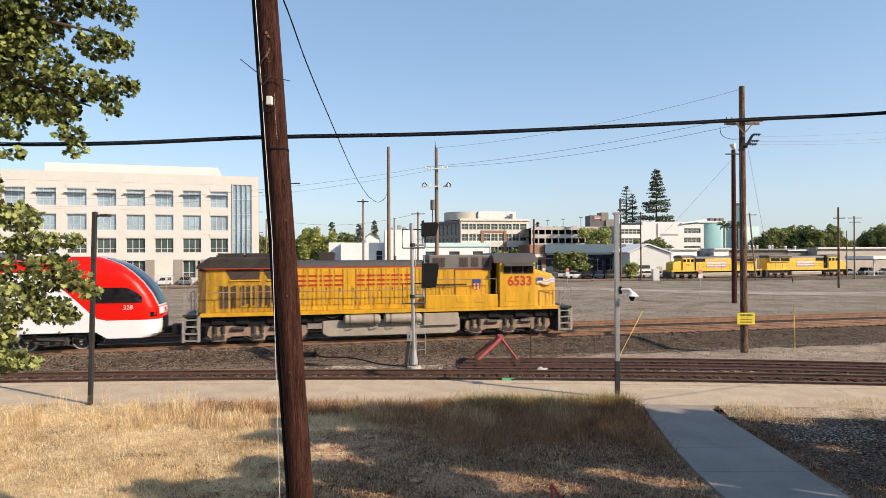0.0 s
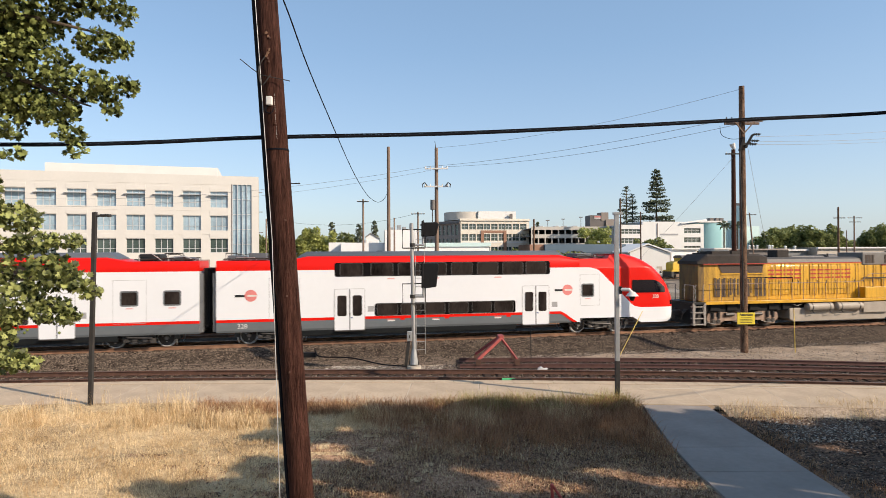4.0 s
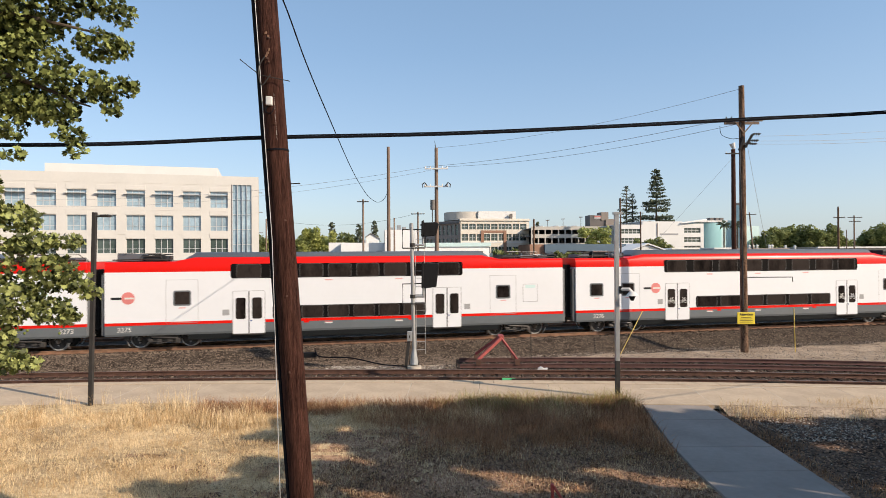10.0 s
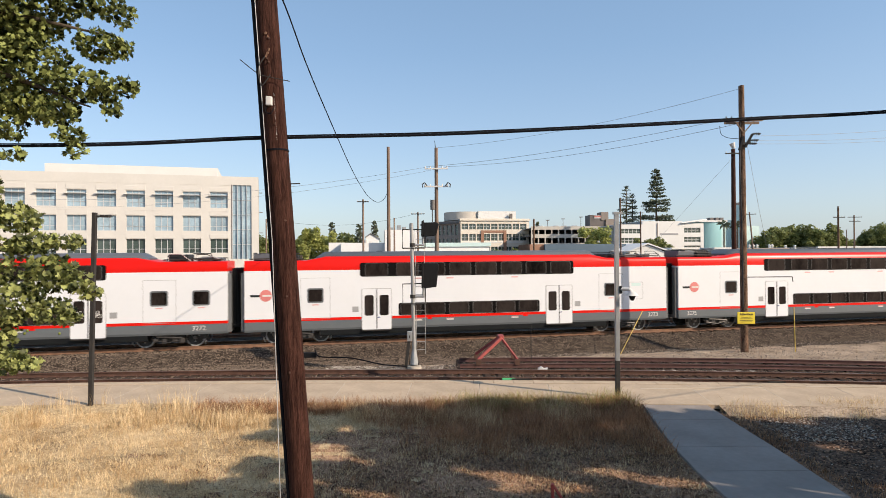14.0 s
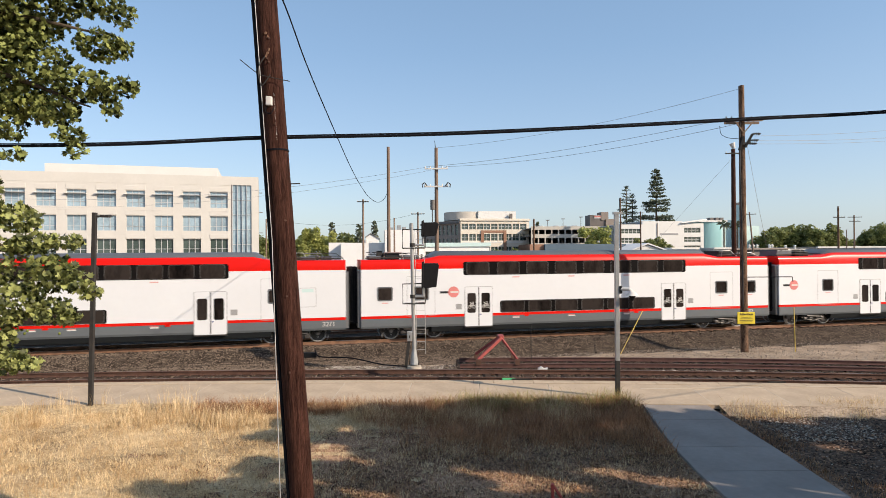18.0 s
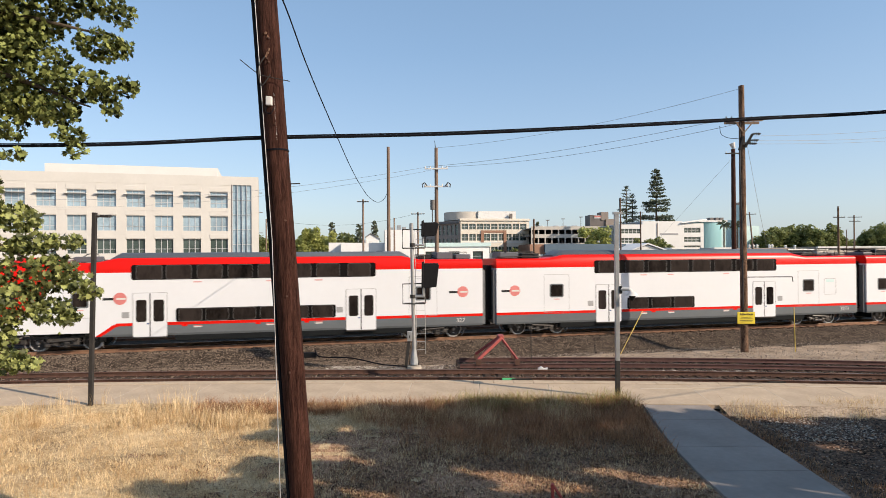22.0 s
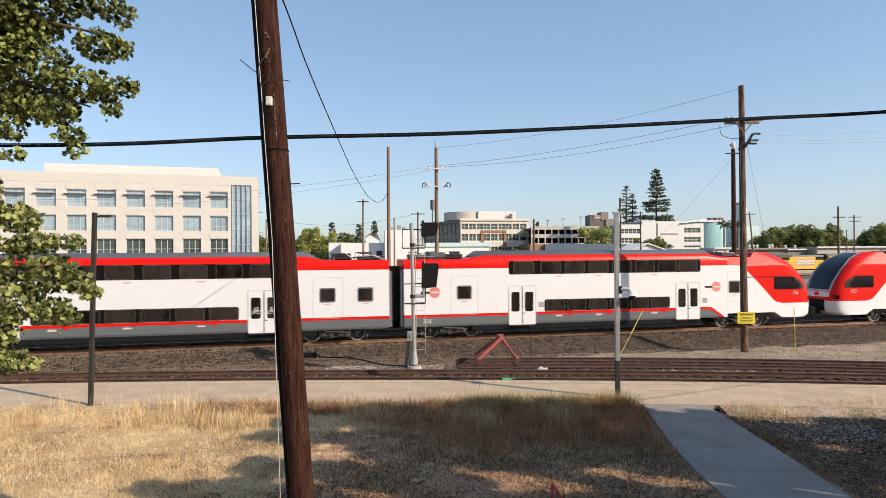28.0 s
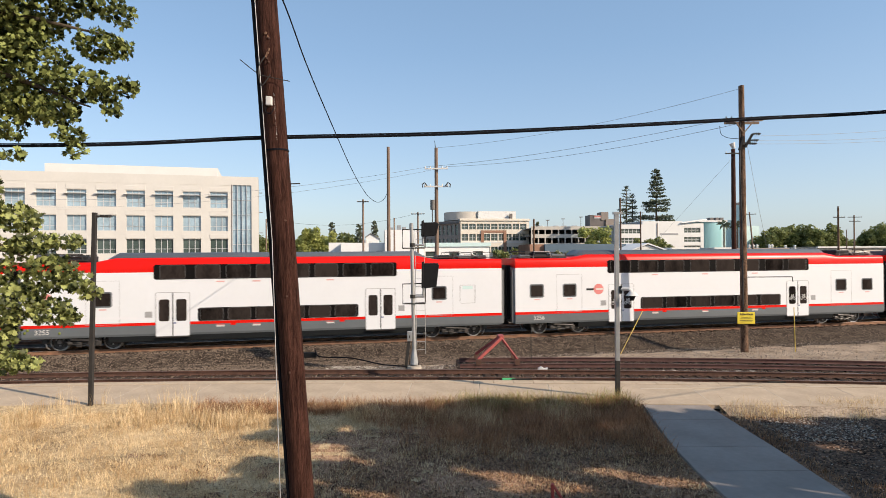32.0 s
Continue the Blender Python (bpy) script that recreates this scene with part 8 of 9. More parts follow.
def plane_tree():
    t = thing("plane_tree", "leafy plane tree with hanging branches and seed balls", "tree")
    tx, ty = -10.2, 7.6
    g = Geo().tube(smooth_line([(tx, ty, -0.4), (tx + 0.05, ty, 2.5), (tx + 0.2, ty + 0.1, 5.0), (tx + 0.3, ty + 0.3, 8.5), (tx + 0.2, ty + 0.2, 12.5)]), 0.34, 12, 0.08)
    part("trunk", g, M_BARK, t, "mottled grey-brown trunk", smooth=60)
    ends = [((tx + 0.2, ty, 6.5), (-7.6, 8.5, 8.3), (-5.1, 9.2, 8.15)), ((tx + 0.2, ty, 5.5), (-7.4, 8.7, 7.5), (-5.3, 9.2, 7.05)), ((tx + 0.2, ty, 7.0), (-7.5, 8.6, 9.6), (-5.0, 9.0, 9.9)),
            ((tx + 0.1, ty, 4.2), (-8.2, 8.6, 5.6), (-5.9, 8.9, 4.7)), ((tx + 0.1, ty, 3.8), (-8.3, 8.4, 4.9), (-6.2, 8.7, 3.6)), ((tx, ty, 7), (-11.5, 5.5, 9.5), (-13.0, 4.0, 10.5)), ((tx, ty, 7), (-9.5, 5.0, 9.0), (-8.5, 3.0, 10.0))]
    for p, q, r in ends:
        part("limb", Geo().tube(smooth_line([p, q, r], 8), 0.10, 7, 0.012), M_BARK, t)
    upper = [(-6.3, 9.1, 8.55, 0.75, 0.8, 0.5), (-5.5, 9.1, 8.7, 0.42, 0.5, 0.28), (-4.92, 9.2, 8.5, 0.26, 0.4, 0.22), (-6.5, 9.1, 6.8, 0.25, 0.3, 0.25), (-6.35, 8.9, 6.3, 0.24, 0.2, 0.1), (-6.7, 9.1, 8.0, 0.5, 0.5, 0.6), (-5.15, 9.2, 7.98, 0.38, 0.4, 0.24), (-4.88, 9.2, 7.95, 0.20, 0.3, 0.16), (-6.2, 9.1, 7.75, 0.6, 0.6, 0.4), (-5.45, 9.2, 7.4, 0.5, 0.5, 0.25), (-4.95, 9.2, 7.32, 0.32, 0.3, 0.13), (-4.7, 9.2, 7.38, 0.16, 0.2, 0.10), (-5.0, 9.2, 7.08, 0.16, 0.2, 0.16),
             (-6.45, 9.0, 7.15, 0.4, 0.5, 0.3), (-5.75, 9.1, 6.95, 0.35, 0.3, 0.22), (-5.55, 9.1, 6.62, 0.22, 0.25, 0.16), (-5.45, 9.1, 6.38, 0.16, 0.2, 0.12), (-7.4, 8.8, 8.2, 0.9, 1.0, 1.0), (-7.6, 8.8, 9.6, 1.2, 1.2, 0.9), (-5.6, 9.0, 9.5, 1.0, 0.9, 0.5), (-10, 7, 10.5, 2.6, 2.6, 1.8), (-11.5, 5.5, 8.8, 1.8, 1.8, 1.2), (-6.5, 9.5, 7.2, 0.45, 0.35, 0.32), (-6.0, 9.5, 7.15, 0.35, 0.3, 0.28), (-6.6, 9.5, 8.3, 0.4, 0.3, 0.6)]
    lower = [(-6.75, 8.8, 5.85, 0.3, 0.4, 0.4), (-6.6, 8.8, 5.45, 0.3, 0.4, 0.25), (-6.2, 8.9, 5.35, 0.3, 0.3, 0.22), (-5.95, 8.9, 5.0, 0.35, 0.3, 0.16), (-5.5, 8.9, 5.02, 0.26, 0.25, 0.10), (-6.55, 8.8, 4.75, 0.4, 0.4, 0.4), (-5.75, 8.9, 4.55, 0.38, 0.35, 0.3), (-5.35, 8.9, 4.42, 0.2, 0.2, 0.16), (-5.12, 8.9, 4.28, 0.16, 0.15, 0.10), (-6.2, 8.8, 4.15, 0.4, 0.4, 0.3), (-5.7, 8.9, 4.0, 0.32, 0.3, 0.2), (-5.45, 8.9, 3.9, 0.15, 0.2, 0.1), (-6.5, 8.7, 3.7, 0.4, 0.4, 0.3), (-6.2, 8.75, 3.3, 0.25, 0.3, 0.18), (-5.95, 8.8, 3.25, 0.15, 0.2, 0.1), (-7.4, 8.6, 5.0, 0.7, 0.7, 0.8), (-7.5, 8.5, 4.0, 0.6, 0.6, 0.5)]
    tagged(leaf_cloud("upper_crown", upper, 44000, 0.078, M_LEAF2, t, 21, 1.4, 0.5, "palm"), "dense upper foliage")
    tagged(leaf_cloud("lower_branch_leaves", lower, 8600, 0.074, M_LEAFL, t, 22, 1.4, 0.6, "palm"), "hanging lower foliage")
    r = random.Random(4)
    for i in range(26):
        c = r.choice(upper[:14] + lower[:13])
        x, y, z = c[0] + r.uniform(-1, 1) * c[3], c[1] - c[4] * 0.6, c[2] - c[5] * 0.9
        part("seed_ball", Geo().loft([[(x + 0.02 * k * math.cos(a * 1.05), y + 0.02 * k * math.sin(a * 1.05), z - 0.12 + h) for a in range(6)] for k, h in ((0.2, -0.022), (0.85, -0.012), (1, 0), (0.85, 0.012), (0.2, 0.022))]), M_LEAF, t, "small hanging seed ball", smooth=80)


plane_tree()


def shade_tree(x, y, h, r, seed, n, clumps=20, narrow=1.0, rise=0.13):
    t = thing("shade_tree", "unseen leafy tree added to cast shade and darken reflections", "tree")
    part("trunk", Geo().tube([(x, y, -0.4), (x + 0.1, y, h * 0.3), (x, y + 0.1, h * 0.75)], 0.28, 10, 0.08), M_BARK, t, smooth=60)
    rr = random.Random(seed)
    cl = []
    big = min(1, r / 2.2)
    for i in range(clumps):
        a, d = rr.uniform(0, 6.28), r * math.sqrt(rr.random())
        cx, cy, cz = x + d * math.cos(a), y + narrow * d * math.sin(a), h * 0.74 + rr.uniform(-rise, rise) * h
        cl.append((cx, cy, cz, big * rr.uniform(0.25, 0.9), big * rr.uniform(0.25, 0.9) * (0.4 + 0.6 * narrow), big * rr.uniform(0.15, 0.4)))
        if i < 9:
            part("limb", Geo().tube([(x, y, h * 0.35), (x + 0.5 * d * math.cos(a), y + 0.5 * narrow * d * math.sin(a), cz - 0.8), (cx, cy, cz)], 0.09, 6, 0.02), M_BARK, t)
    leaf_cloud("crown", cl, n, 0.26, M_LEAF2, t, seed, 0.7, 0.4)


# unseen crowns inferred from the dappled shade, laid out to cast it
for k, (sx, sy, sr, *sn) in enumerate(((13.2, 10.1, 1.9), (16.4, 10.2, 2.2), (19.8, 10.0, 2.2), (24.4, 8.9, 1.9), (27.8, 8.8, 2.2), (31.8, 8.2, 2.4),
                                  (11.9, 6.05, 1.6, 0.2), (15.6, 6.95, 1.8), (19.3, 6.9, 2.2), (23.2, 6.4, 2.2), (27.0, 6.3, 2.4), (31.0, 5.8, 2.4),
                                  (15.8, 3.6, 2.2), (19.4, 3.3, 2.4), (23.4, 3.2, 2.4), (27.2, 3.4, 2.4), (11.5, 4.6, 1.8, 0.25), (14.6, 5.35, 1.5, 0.3), (12.2, 8.5, 1.6, 0.2), (15.0, 8.5, 1.7, 0.3), (18.2, 8.5, 1.9, 0.35), (21.6, 8.3, 1.9, 0.35))):
    shade_tree(sx, sy, 14.0, sr, 31 + k, 1900 if sn else 2300 if sx > 20 and sy < 4 else 3300 if sx > 20 else 4600, 22, sn[0] if sn else 0.5, 0.045 if not sn else 0.02)

# unseen trees added behind the viewpoint to darken reflections and block sky light
for k in range(16):
    shade_tree(-45 + 6.2 * k, -19 - 2.5 * (k % 3), 9.5 + (k * 7) % 4, 3.2, 61 + k, 1500)
for k, (sx, sy, sh) in enumerate(((4.0, -7.0, 13.0), (-6.0, -8.0, 14.0), (11.0, -6.0, 14.0), (18.0, -6.0, 14.0), (-15.0, -6.0, 13.0))):
    shade_tree(sx, sy, sh, 4.2, 81 + k, 3000)


def far_tree(x, y, h, w, seed, n=1500, leaf=None):
    t = thing("broadleaf_tree", "distant yellow-green broadleaf tree" if leaf else "distant rounded dark green broadleaf tree", "tree", group="distant trees")
    z0 = -0.8
    part("trunk", Geo().cyl((x, y, z0), (x, y, z0 + h * 0.5), 0.3, 0.15, 7), M_BARK, t)
    rr = random.Random(seed)
    cl = []
    for i in range(17):
        a = rr.uniform(0, 6.28)
        d = w * 0.36 * math.sqrt(rr.random())
        cl.append((x + d * math.cos(a), y + d * math.sin(a), z0 + h * rr.uniform(0.2, 0.86), w * rr.uniform(0.12, 0.24), w * rr.uniform(0.12, 0.24), h * rr.uniform(0.07, 0.14)))
    leaf_cloud("crown", cl, int(n * 1.6), 0.5, leaf or M_LEAFF2, t, seed, 0.9, 0.2)


rt = random.Random(77)
for i in range(20):
    far_tree(-46 + i * 2.6 + rt.uniform(-0.6, 0.6), 150 + rt.uniform(-6, 6), rt.uniform(9.5, 11.5) if i < 10 else rt.uniform(7.0, 8.4), rt.uniform(6, 8), 100 + i)
for x, y, h, w in ((-26.6, 121, 11.0, 5.4), (-23.4, 122, 10.4, 5.0), (-33.0, 124, 9.6, 5.0)):
    far_tree(x, y, h, w, int(-x * 10), 1700, M_LEAFY)
for x, y, h, w in ((9.5, 150, 7.0, 6), (14, 152, 6.4, 6), (18.5, 150, 6.8, 5), (25.6, 132.5, 6.0, 3.6), (28.2, 133, 6.2, 3.8), (30.4, 133, 6.0, 3.2), (36.3, 153, 12.6, 6.6), (40.4, 153, 13.0, 7.2), (49.2, 148, 9.0, 5.8), (51.8, 149, 9.6, 6.2), (54.6, 148, 7.6, 4.0), (38.0, 124, 3.6, 2.6)):
    far_tree(x, y, h, w, int(x * 10), 1500, M_LEAFY if 33 < x < 42 else None)
for k, (x, h, w) in enumerate(((95.5, 12.4, 7), (99, 13.8, 8), (102.5, 13.2, 8), (106, 13.6, 8), (109, 11.6, 7), (112.5, 10.0, 7), (116, 9.0, 7), (120, 11.0, 7), (123.6, 12.6, 7), (127, 14.0, 8), (131.5, 13.4, 8), (136, 13.8, 9), (141, 13.0, 9), (147, 14.0, 9))):
    far_tree(x, 176 + rt.uniform(-5, 5), h, w, 200 + k, 1900)
for k in range(9):
    far_tree(91.5 + 2.3 * k + rt.uniform(-0.7, 0.7), 170 + rt.uniform(-3, 3), rt.uniform(11.8, 15.0), rt.uniform(5.5, 8.0), 270 + k, 1700)
for k, x in enumerate((121.5, 125.0, 129.0)):
    far_tree(x, 171 + rt.uniform(-2, 2), rt.uniform(11.5, 14.5), 6.5, 290 + k, 1500)
for k in range(16):
    far_tree(95.5 + 3.4 * k, 184 + rt.uniform(-2, 2), rt.uniform(8.6, 11.0), 7, 240 + k, 1200)


def conifer(x, y, z0, z1, w, seed, n, thin=False, nm="tall dark conifer with layered drooping branches"):
    t = thing("conifer_tree", nm, "tree", group="distant trees")
    part("trunk", Geo().cyl((x, y, z0), (x, y, z1), 0.4, 0.05, 8), M_BARK, t)
    rr = random.Random(seed)
    cl = []
    lay = 15 if thin else 18
    for i in range(lay):
        k = i / (lay - 1)
        z = z0 + (z1 - z0) * (0.26 + 0.73 * k)
        rad = w * (1 - k) ** 0.75 * rr.uniform(0.8, 1.12) + 0.3
        for j in range(6 if thin else 9):
            a = rr.uniform(0, 6.28)
            z += rr.uniform(-0.22, 0.22)
            c, s = math.cos(a), math.sin(a)
            part("branch", Geo().cyl((x, y, z - 0.1), (x + rad * c, y + rad * s, z + 0.18), 0.06, 0.02, 5), M_BARK, t)
            for f in ((0.5, 0.95) if thin else (0.3, 0.55, 0.8, 1.0)):
                d = rad * f
                cl.append((x + d * c, y + d * s, z + 0.18 * f + rr.uniform(-0.1, 0.1), 0.2 + rad * 0.11, 0.2 + rad * 0.11, 0.11))
    leaf_cloud("needles", cl, n, 0.42 if not thin else 0.28, M_NEED2, t, seed, 1.2, 0.1)


conifer(62.3, 178, 8, 28.6, 4.4, 301, 4200)
conifer(54.2, 180, 8, 24.2, 3.2, 302, 1500, True, "sparse half-bare conifer with thin branches")
conifer(56.3, 181, 8, 21.6, 2.6, 303, 1300, True, "sparse half-bare conifer with thin branches")
for x, y, z in ((-26.9, 148, 12), (-20.3, 148, 11.6), (-16.8, 150, 12.4), (34.3, 221, 15.4)):
    conifer(x, y, 0, z, 1.2, int(x) + 400, 800)


def palm(x, y, z1, seed):
    t = thing("palm_tree", "tall fan palm with a slim trunk", "tree", group="distant palms")
    part("trunk", Geo().cyl((x, y, -0.8), (x, y, z1), 0.22, 0.17, 8), M_BARK, t)
    rr = random.Random(seed)
    for i in range(20):
        a, e = rr.uniform(0, 6.28), rr.uniform(-0.6, 1.0)
        c, s = math.cos(a), math.sin(a)
        L = 1.9
        tip = (x + L * math.cos(e) * c, y + L * math.cos(e) * s, z1 + L * math.sin(e) - 0.4)
        mid = (x + 0.55 * L * math.cos(e) * c, y + 0.55 * L * math.cos(e) * s, z1 + 0.6 * L * math.sin(e) + 0.1)
        g = Geo().add([(x, y, z1), (mid[0] - s * 0.35, mid[1] + c * 0.35, mid[2]), tip, (mid[0] + s * 0.35, mid[1] - c * 0.35, mid[2])], [(0, 1, 2), (0, 2, 3)])
        part("frond", g, M_NEED2, t)


palm(69.1, 150, 11.3, 1)
palm(72.9, 151, 11.0, 2)


# ---- grass ----
def grass(name, label, n, region, hmin, hmax, material, seed, lean=0.35, width=0.008):
    rnd = np.random.default_rng(seed)
    P = region(rnd, n)
    n = len(P)
    H = rnd.uniform(hmin, hmax, n) * P[:, 3]
    a = rnd.uniform(0, 6.28, n)
    side = np.stack([np.cos(a), np.sin(a), np.zeros(n)], 1) * width * rnd.uniform(0.7, 1.6, (n, 1))
    b = rnd.uniform(0, 6.28, n)
    dr = np.stack([np.cos(b), np.sin(b), np.zeros(n)], 1) * (H * rnd.uniform(0.05, lean, n))[:, None]
    up = np.stack([np.zeros(n), np.zeros(n), H], 1)
    B = P[:, :3]
    V = np.stack([B - side, B + side, B + dr * 0.35 + up * 0.6 + side * 0.7, B + dr * 0.35 + up * 0.6 - side * 0.7, B + dr + up], 1).reshape(-1, 3)
    me = bpy.data.meshes.new(name)
    me.vertices.add(len(V))
    me.vertices.foreach_set("co", V.ravel())
    base = (np.arange(n) * 5)[:, None]
    F = np.concatenate([base + np.array([[0, 1, 2, 3]]), base + np.array([[3, 2, 4]])], 1).ravel()
    me.loops.add(n * 7)
    me.loops.foreach_set("vertex_index", F)
    me.polygons.add(n * 2)
    st = np.stack([np.arange(n) * 7, np.arange(n) * 7 + 4], 1).ravel()
    me.polygons.foreach_set("loop_start", st)
    me.update(calc_edges=True)
    me.materials.append(material)
    return tagged(new(name, me), label, "grass", kind="stuff")


def clumpy(x0, x1, y0, y1, keep=None, sd=0.1):
    def region(rnd, n):
        m = max(1, n // 26)
        cx, cy = rnd.uniform(x0, x1, m), y0 + (y1 - y0) * rnd.uniform(0, 1, m)
        ch = rnd.uniform(0.35, 1.25, m)
        i = rnd.integers(0, m, n)
        x, y = cx[i] + rnd.normal(0, sd, n), cy[i] + rnd.normal(0, sd, n)
        s = ch[i]
        ok = (x > x0) & (x < x1) & (y > y0 - 0.2) & (y < y1)
        if keep is not None:
            ok &= keep(x, y)
        z = np.full(n, -0.26)
        return np.stack([x, y, z, s], 1)[ok]
    return region


def left_of_path(x, y):
    edge = np.interp(y, [2, 5, 8, 11, 14, 17.1, 20.3], [5.2, 5.3, 5.42, 5.6, 5.78, 6.05, 6.4])
    return (x < edge - 0.1) & ~((np.abs(x + 2.0) < 0.25) & (np.abs(y - 9) < 0.25))


def chance(x, y):
    return (np.sin(x * 127.1 + y * 311.7) * 43758.5453) % 1.0


def weed_patch(x, y):
    """Weeds thin out raggedly away from the path's corner."""
    d = ((x - 3.4) / 6.2) ** 2 + ((y - 19.4) / 4.6) ** 2 + 0.35 * waves(x, y)
    return left_of_path(x, y) & (chance(x, y) > d)


def green_weeds(x, y):
    d = ((x - 3.2) / 3.8) ** 2 + ((y - 19.8) / 0.9) ** 2 + 0.5 * waves(x * 1.7, y)
    return left_of_path(x, y) & (chance(x, y) > d)


def meadow(x, y):
    weeds = 1 - ((x - 3.4) / 6.2) ** 2 - ((y - 19.4) / 4.6) ** 2
    return left_of_path(x, y) & (chance(x + 3, y) > 0.9 * weeds) & (chance(x, y) > 0.78 * shade_ground(x, y) - 0.1) & (chance(y, x) < 0.85 + 0.5 * waves(x * 1.6, y * 1.6))


def brown_meadow(x, y):
    return left_of_path(x, y) & (chance(x, y) < 0.75 * shade_ground(x, y) * (0.7 + 0.6 * waves(x * 1.5, y * 2)))


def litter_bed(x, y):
    return left_of_path(x, y) & (chance(x, y) < shade_ground(x, y))


def wispy(x, y):
    """Uneven stands of taller stalks."""
    return left_of_path(x, y) & (np.sin(x * 1.9 + 0.4) + np.sin(x * 0.73 + 1.0) + np.sin(y * 2.2 + x * 1.1) > 0.1)


grass("dry_grass", "pale straw-coloured dry grass covering the verge", 340000, clumpy(-15, 7, 8.5, 20.2, keep=meadow, sd=0.24), 0.04, 0.16, M_BLADE, 41, 1.3, 0.0032)
grass("tall_dry_grass", "tall wispy straw-coloured grass along the sidewalk edge", 34000, clumpy(-18, 7, 17.6, 20.3, keep=wispy, sd=0.17), 0.08, 0.55, M_BLADE, 42, 1.0, 0.004)
grass("wispy_stalks", "very tall pale grass stalks around the slim post", 520, clumpy(-13.2, -8.0, 18.9, 20.25, sd=0.2), 0.35, 1.0, M_BLADE, 50, 0.5, 0.0035)
grass("olive_weeds", "brown-olive weeds by the sidewalk and the path", 90000, clumpy(-5.5, 6.6, 13.0, 20.1, keep=weed_patch, sd=0.15), 0.06, 0.52, M_WEED, 43, 1.2, 0.0045)
grass("green_weeds", "low green weeds, lightened as sunlit, along the sidewalk edge", 20000, clumpy(-2.5, 6.2, 18.9, 20.35, keep=green_weeds, sd=0.16), 0.14, 0.58, M_BLADEO, 47, 1.2, 0.006)
# browner grass and dead leaves deepen the tree shade by colour
grass("brown_grass", "brown grass toned for the tree shade", 60000, clumpy(-6, 6.6, 7.5, 18.0, keep=brown_meadow, sd=0.25), 0.03, 0.14, M_BLADEG, 48, 1.4, 0.006)

grass("edge_weeds", "ragged tan weeds overhanging the sidewalk edge", 22000, clumpy(-8, 6.3, 19.2, 20.2, keep=left_of_path, sd=0.14), 0.08, 0.46, M_WEED, 49, 1.2, 0.005)
grass("verge_grass", "short dry grass along the sidewalk beyond the path", 9000, clumpy(8.7, 20, 18.3, 19.9, keep=lambda x, y: np.sin(x * 2.1) + np.sin(x * 0.9 + y * 2) + 1.2 * chance(x, y) > 0.3, sd=0.22), 0.05, 0.48, M_BLADE, 44, 0.9, 0.004)
grass("path_side_grass", "sparse brown grass beside the footpath", 6500, clumpy(8.1, 9.5, 9, 18.9, keep=lambda x, y: (x > np.interp(y, [8, 10.2, 12.3, 15.6, 20.3], [7.9, 8.1, 8.22, 8.38, 8.42]) + 0.04) & (chance(x, y) > (x - 8.5) + 0.6 * waves(x, y)), sd=0.25), 0.04, 0.16, M_BLADEG, 45, 0.9, 0.005)


def litter(name, label, n, x0, x1, y0, y1, keep, seed):
    rnd = np.random.default_rng(seed)
    x, y = rnd.uniform(x0, x1, n), rnd.uniform(y0, y1, n)
    ok = keep(x, y)
    P = np.stack([x[ok], y[ok], np.full(ok.sum(), -0.262)], 1)
    n = len(P)
    a = rnd.uniform(0, 6.28, n)
    A = np.stack([np.cos(a), np.sin(a), rnd.normal(0, 0.35, n)], 1) * rnd.uniform(0.02, 0.06, (n, 1))
    B = np.stack([-np.sin(a), np.cos(a), rnd.normal(0, 0.45, n)], 1) * rnd.uniform(0.012, 0.04, (n, 1))
    V = np.stack([P - A, P + B * 0.9, P + A, P - B], 1)
    V[:, :, 2] = np.maximum(V[:, :, 2], -0.27) + rnd.uniform(0.0, 0.03, (n, 1))
    me = bpy.data.meshes.new(name)
    me.from_pydata(V.reshape(-1, 3).tolist(), [], np.arange(n * 4).reshape(-1, 4).tolist())
    me.materials.append(M_FLAKE)
    return tagged(new(name, me), label, "leaf litter", kind="stuff")


litter("leaf_litter", "brown leaf litter darkening the tree-shaded verge", 90000, -6, 7, 7.5, 17.5, litter_bed, 71)
litter("bed_litter", "dark leaf litter strewn over the planting bed", 26000, 8.1, 19, 8.0, 18.6, lambda x, y: (x > 7.2 + 0.07 * y) & (chance(x, y) < 0.6 + 0.4 * waves(x, y)), 72)


def rubble(name, label, n, x0, x1, y0, y1, lo, hi, material, seed, z0=-0.25):
    rnd = np.random.default_rng(seed)
    base = np.array([(1, 0, 0), (0, 1, 0), (-1, 0, 0), (0, -1, 0), (0, 0, 0.7), (0, 0, -0.6)])
    tri = np.array([(0, 1, 4), (1, 2, 4), (2, 3, 4), (3, 0, 4)])
    P = np.stack([rnd.uniform(x0, x1, n), rnd.uniform(y0, y1, n), np.full(n, z0)], 1)
    V = base[None] * rnd.uniform(0.6, 1.4, (n, 6, 1)) * rnd.uniform(lo, hi, (n, 1, 1)) + P[:, None]
    F = tri[None] + (np.arange(n) * 6)[:, None, None]
    me = bpy.data.meshes.new(name)
    me.from_pydata(V.reshape(-1, 3).tolist(), [], F.reshape(-1, 3).tolist())
    me.materials.append(material)
    return tagged(new(name, me), label, "stones", kind="stuff")


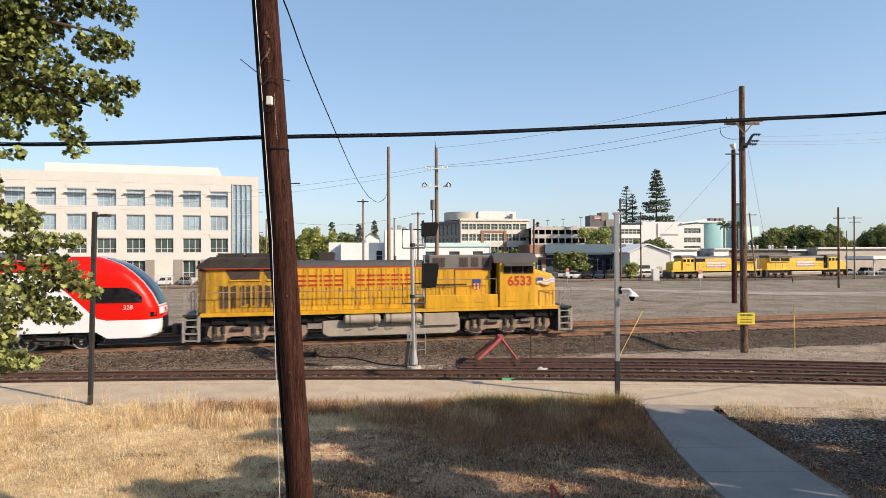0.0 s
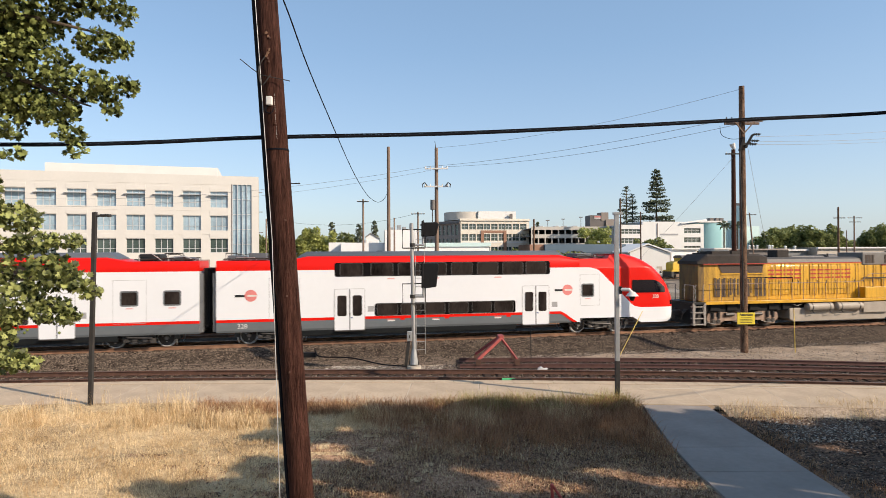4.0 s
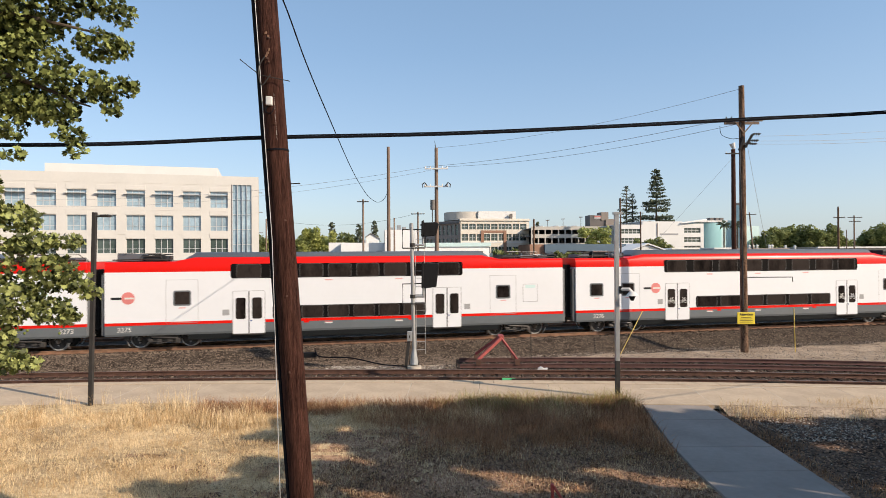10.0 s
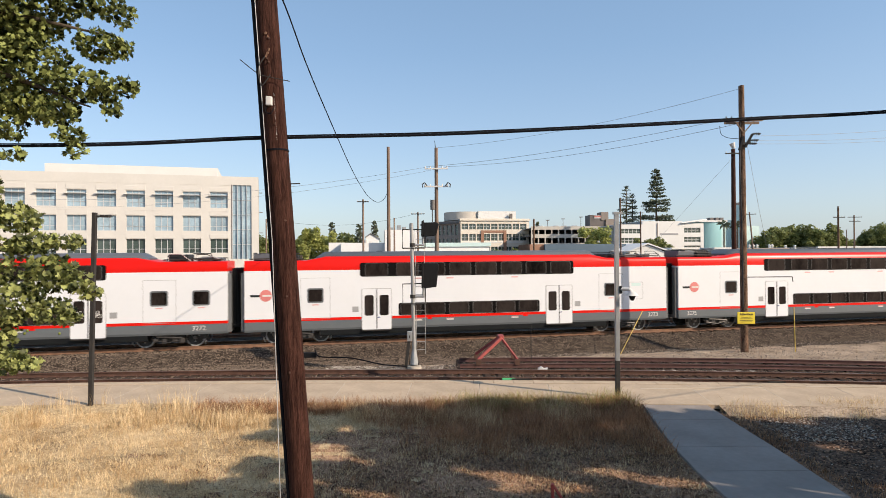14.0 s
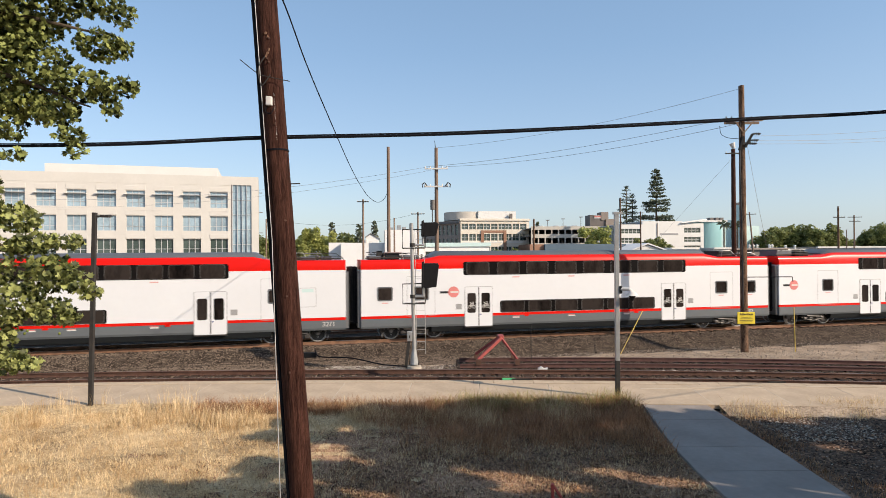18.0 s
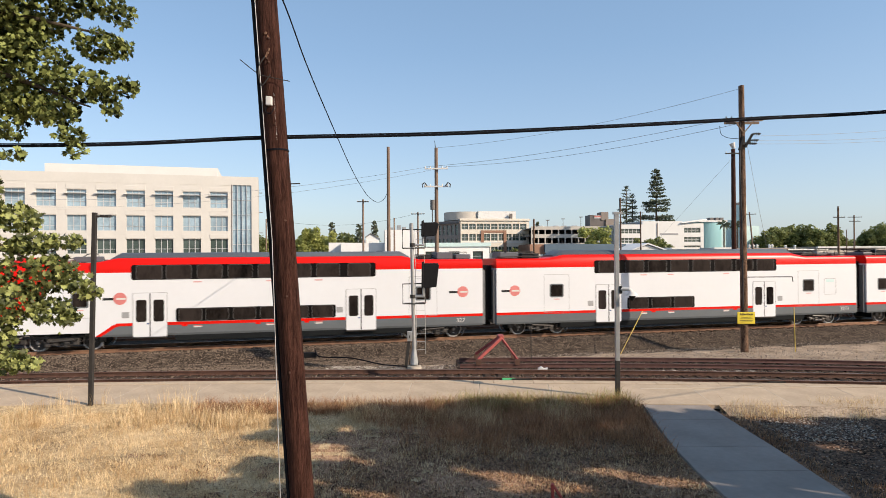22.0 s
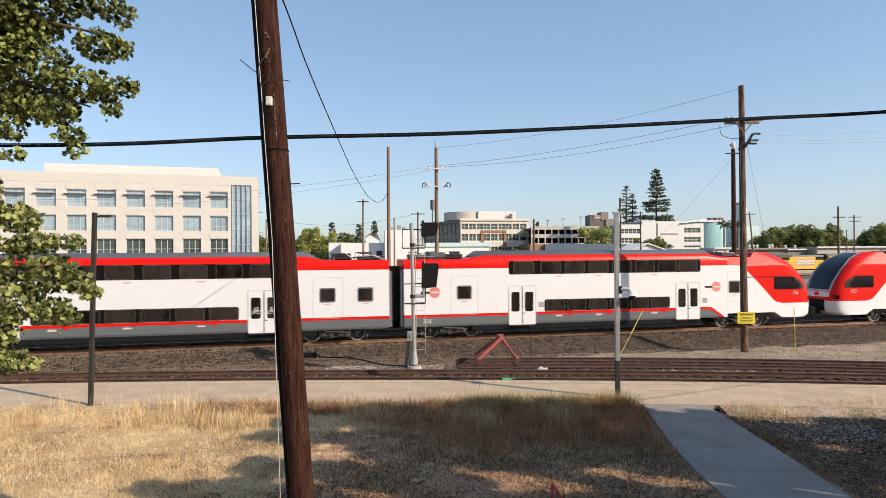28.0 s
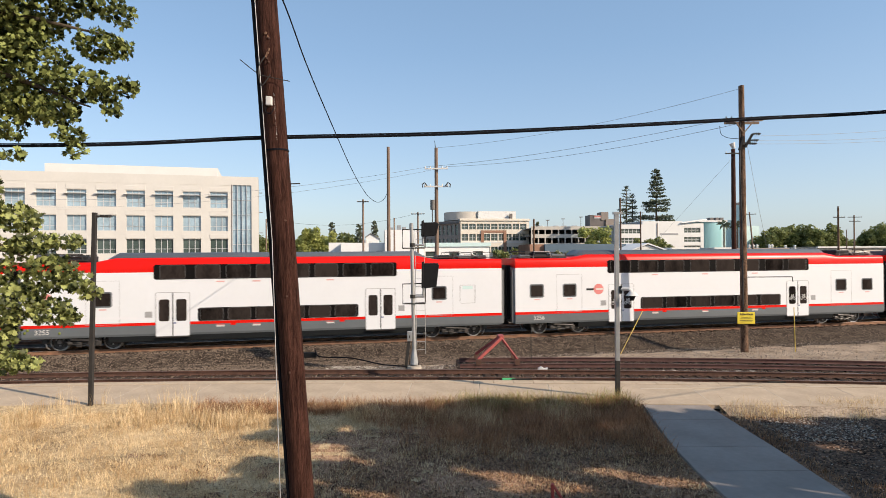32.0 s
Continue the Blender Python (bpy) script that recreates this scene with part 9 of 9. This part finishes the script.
rubble("loose_rubble", "pale stones and clods in the shaded planting bed", 7000, 8.7, 19, 8, 18.9, 0.01, 0.032, M_STONE, 51)
rubble("bed_gravel", "whitish gravel spilled over the planting bed", 1100, 9.2, 12.2, 16.2, 18.4, 0.012, 0.034, M_GRAVEL, 54)
rubble("bed_pebbles", "scattered pale pebbles across the planting bed", 900, 8.7, 18.0, 11.0, 18.6, 0.012, 0.03, M_GRAVEL, 55)
rubble("mast_gravel", "pale gravel heaped round the signal foot", 1500, -5.2, 1.2, 25.9, 27.7, 0.012, 0.045, M_GRAVEL, 52, -0.31)
rubble("stub_gravel", "pale gravel between the stub siding and the lead track", 2200, 3.0, 13.0, 25.35, 25.75, 0.02, 0.05, M_GRAVEL, 53, -0.22)


def yard_stones():
    """Fine stones scattered over the yard floor."""
    rnd = np.random.default_rng(57)
    n = 26000
    base = np.array([(1, 0, 0), (0, 1, 0), (-1, 0, 0), (0, -1, 0), (0, 0, 0.7), (0, 0, -0.6)])
    tri = np.array([(0, 1, 4), (1, 2, 4), (2, 3, 4), (3, 0, 4)])
    y = rnd.uniform(43, 100, n)
    x = rnd.uniform(-0.5, 0.8, n) * y
    z = np.interp(y, [46, 106], [-0.38, -0.78])
    P = np.stack([x, y, z], 1)
    V = base[None] * rnd.uniform(0.6, 1.4, (n, 6, 1)) * rnd.uniform(0.02, 0.06, (n, 1, 1)) + P[:, None]
    F = tri[None] + (np.arange(n) * 6)[:, None, None]
    me = bpy.data.meshes.new("yard_stones")
    me.from_pydata(V.reshape(-1, 3).tolist(), [], F.reshape(-1, 3).tolist())
    me.materials.append(M_RUBBLE)
    tagged(new("yard_stones", me), "loose stones scattered over the yard earth", "stones", kind="stuff")



def dirt_gravel():
    """Small stones trodden into the dirt between the tracks."""
    rnd = np.random.default_rng(58)
    V, F = [], []
    base = np.array([(1, 0, 0), (0, 1, 0), (-1, 0, 0), (0, -1, 0), (0, 0, 0.8)])
    for i in range(9000):
        x = rnd.uniform(2, 28)
        a, b = stub_y(x) + 1.6, main_y(x) - 3.6
        y = a + (b - a) * rnd.random()
        V.append(base * rnd.uniform(0.6, 1.4, (5, 1)) * rnd.uniform(0.012, 0.042) + np.array((x, y, bed_z(x, y))))
        F += [(5 * i, 5 * i + 1, 5 * i + 4), (5 * i + 1, 5 * i + 2, 5 * i + 4), (5 * i + 2, 5 * i + 3, 5 * i + 4), (5 * i + 3, 5 * i, 5 * i + 4)]
    me = bpy.data.meshes.new("dirt_gravel")
    me.from_pydata(np.concatenate(V).tolist(), [], F)
    me.materials.append(M_RUBBLE)
    tagged(new("dirt_gravel", me), "small stones trodden into the trackside dirt", "stones", kind="stuff")


yard_stones()
dirt_gravel()


# ---- what moves ----
RUN = [-0.1, 7.15, 14.44, 21.77, 29.18, 36.67, 44.25, 51.91, 59.65, 67.49, 75.39, 83.35, 91.33, 99.29, 107.29, 115.34, 123.4, 131.49, 139.61, 147.76, 155.94, 164.19, 172.5, 180.89, 189.25, 197.64, 205.99, 214.34, 222.63, 230.91, 239.13, 247.31, 255.32]


def run_at(t):
    return float(np.interp(t, range(33), RUN))


def motions():
    for car, s0, flip in TRAIN:
        rows = []
        for t in range(33):
            x, y, z = on_line(s0 + RUN[t])
            rows.append((t, pose(x, y, z, 0, 0, YAW + flip)))
        walk(car, rows)
        for w in car.children:
            if w.name.split(".")[0] != "wheel":
                continue
            r = 0.52 if car is LOCO else 0.46
            c = w.location.copy()
            step = 2 / 30
            rows = []
            for k in range(int(32 / step) + 1):
                t = k * step
                a = math.degrees(run_at(t) / r) * (1 if flip == 0 else -1)
                rows.append((t, pose(c.x, c.y, c.z, 0, a % 360, 0)))
            walk(w, rows)


motions()
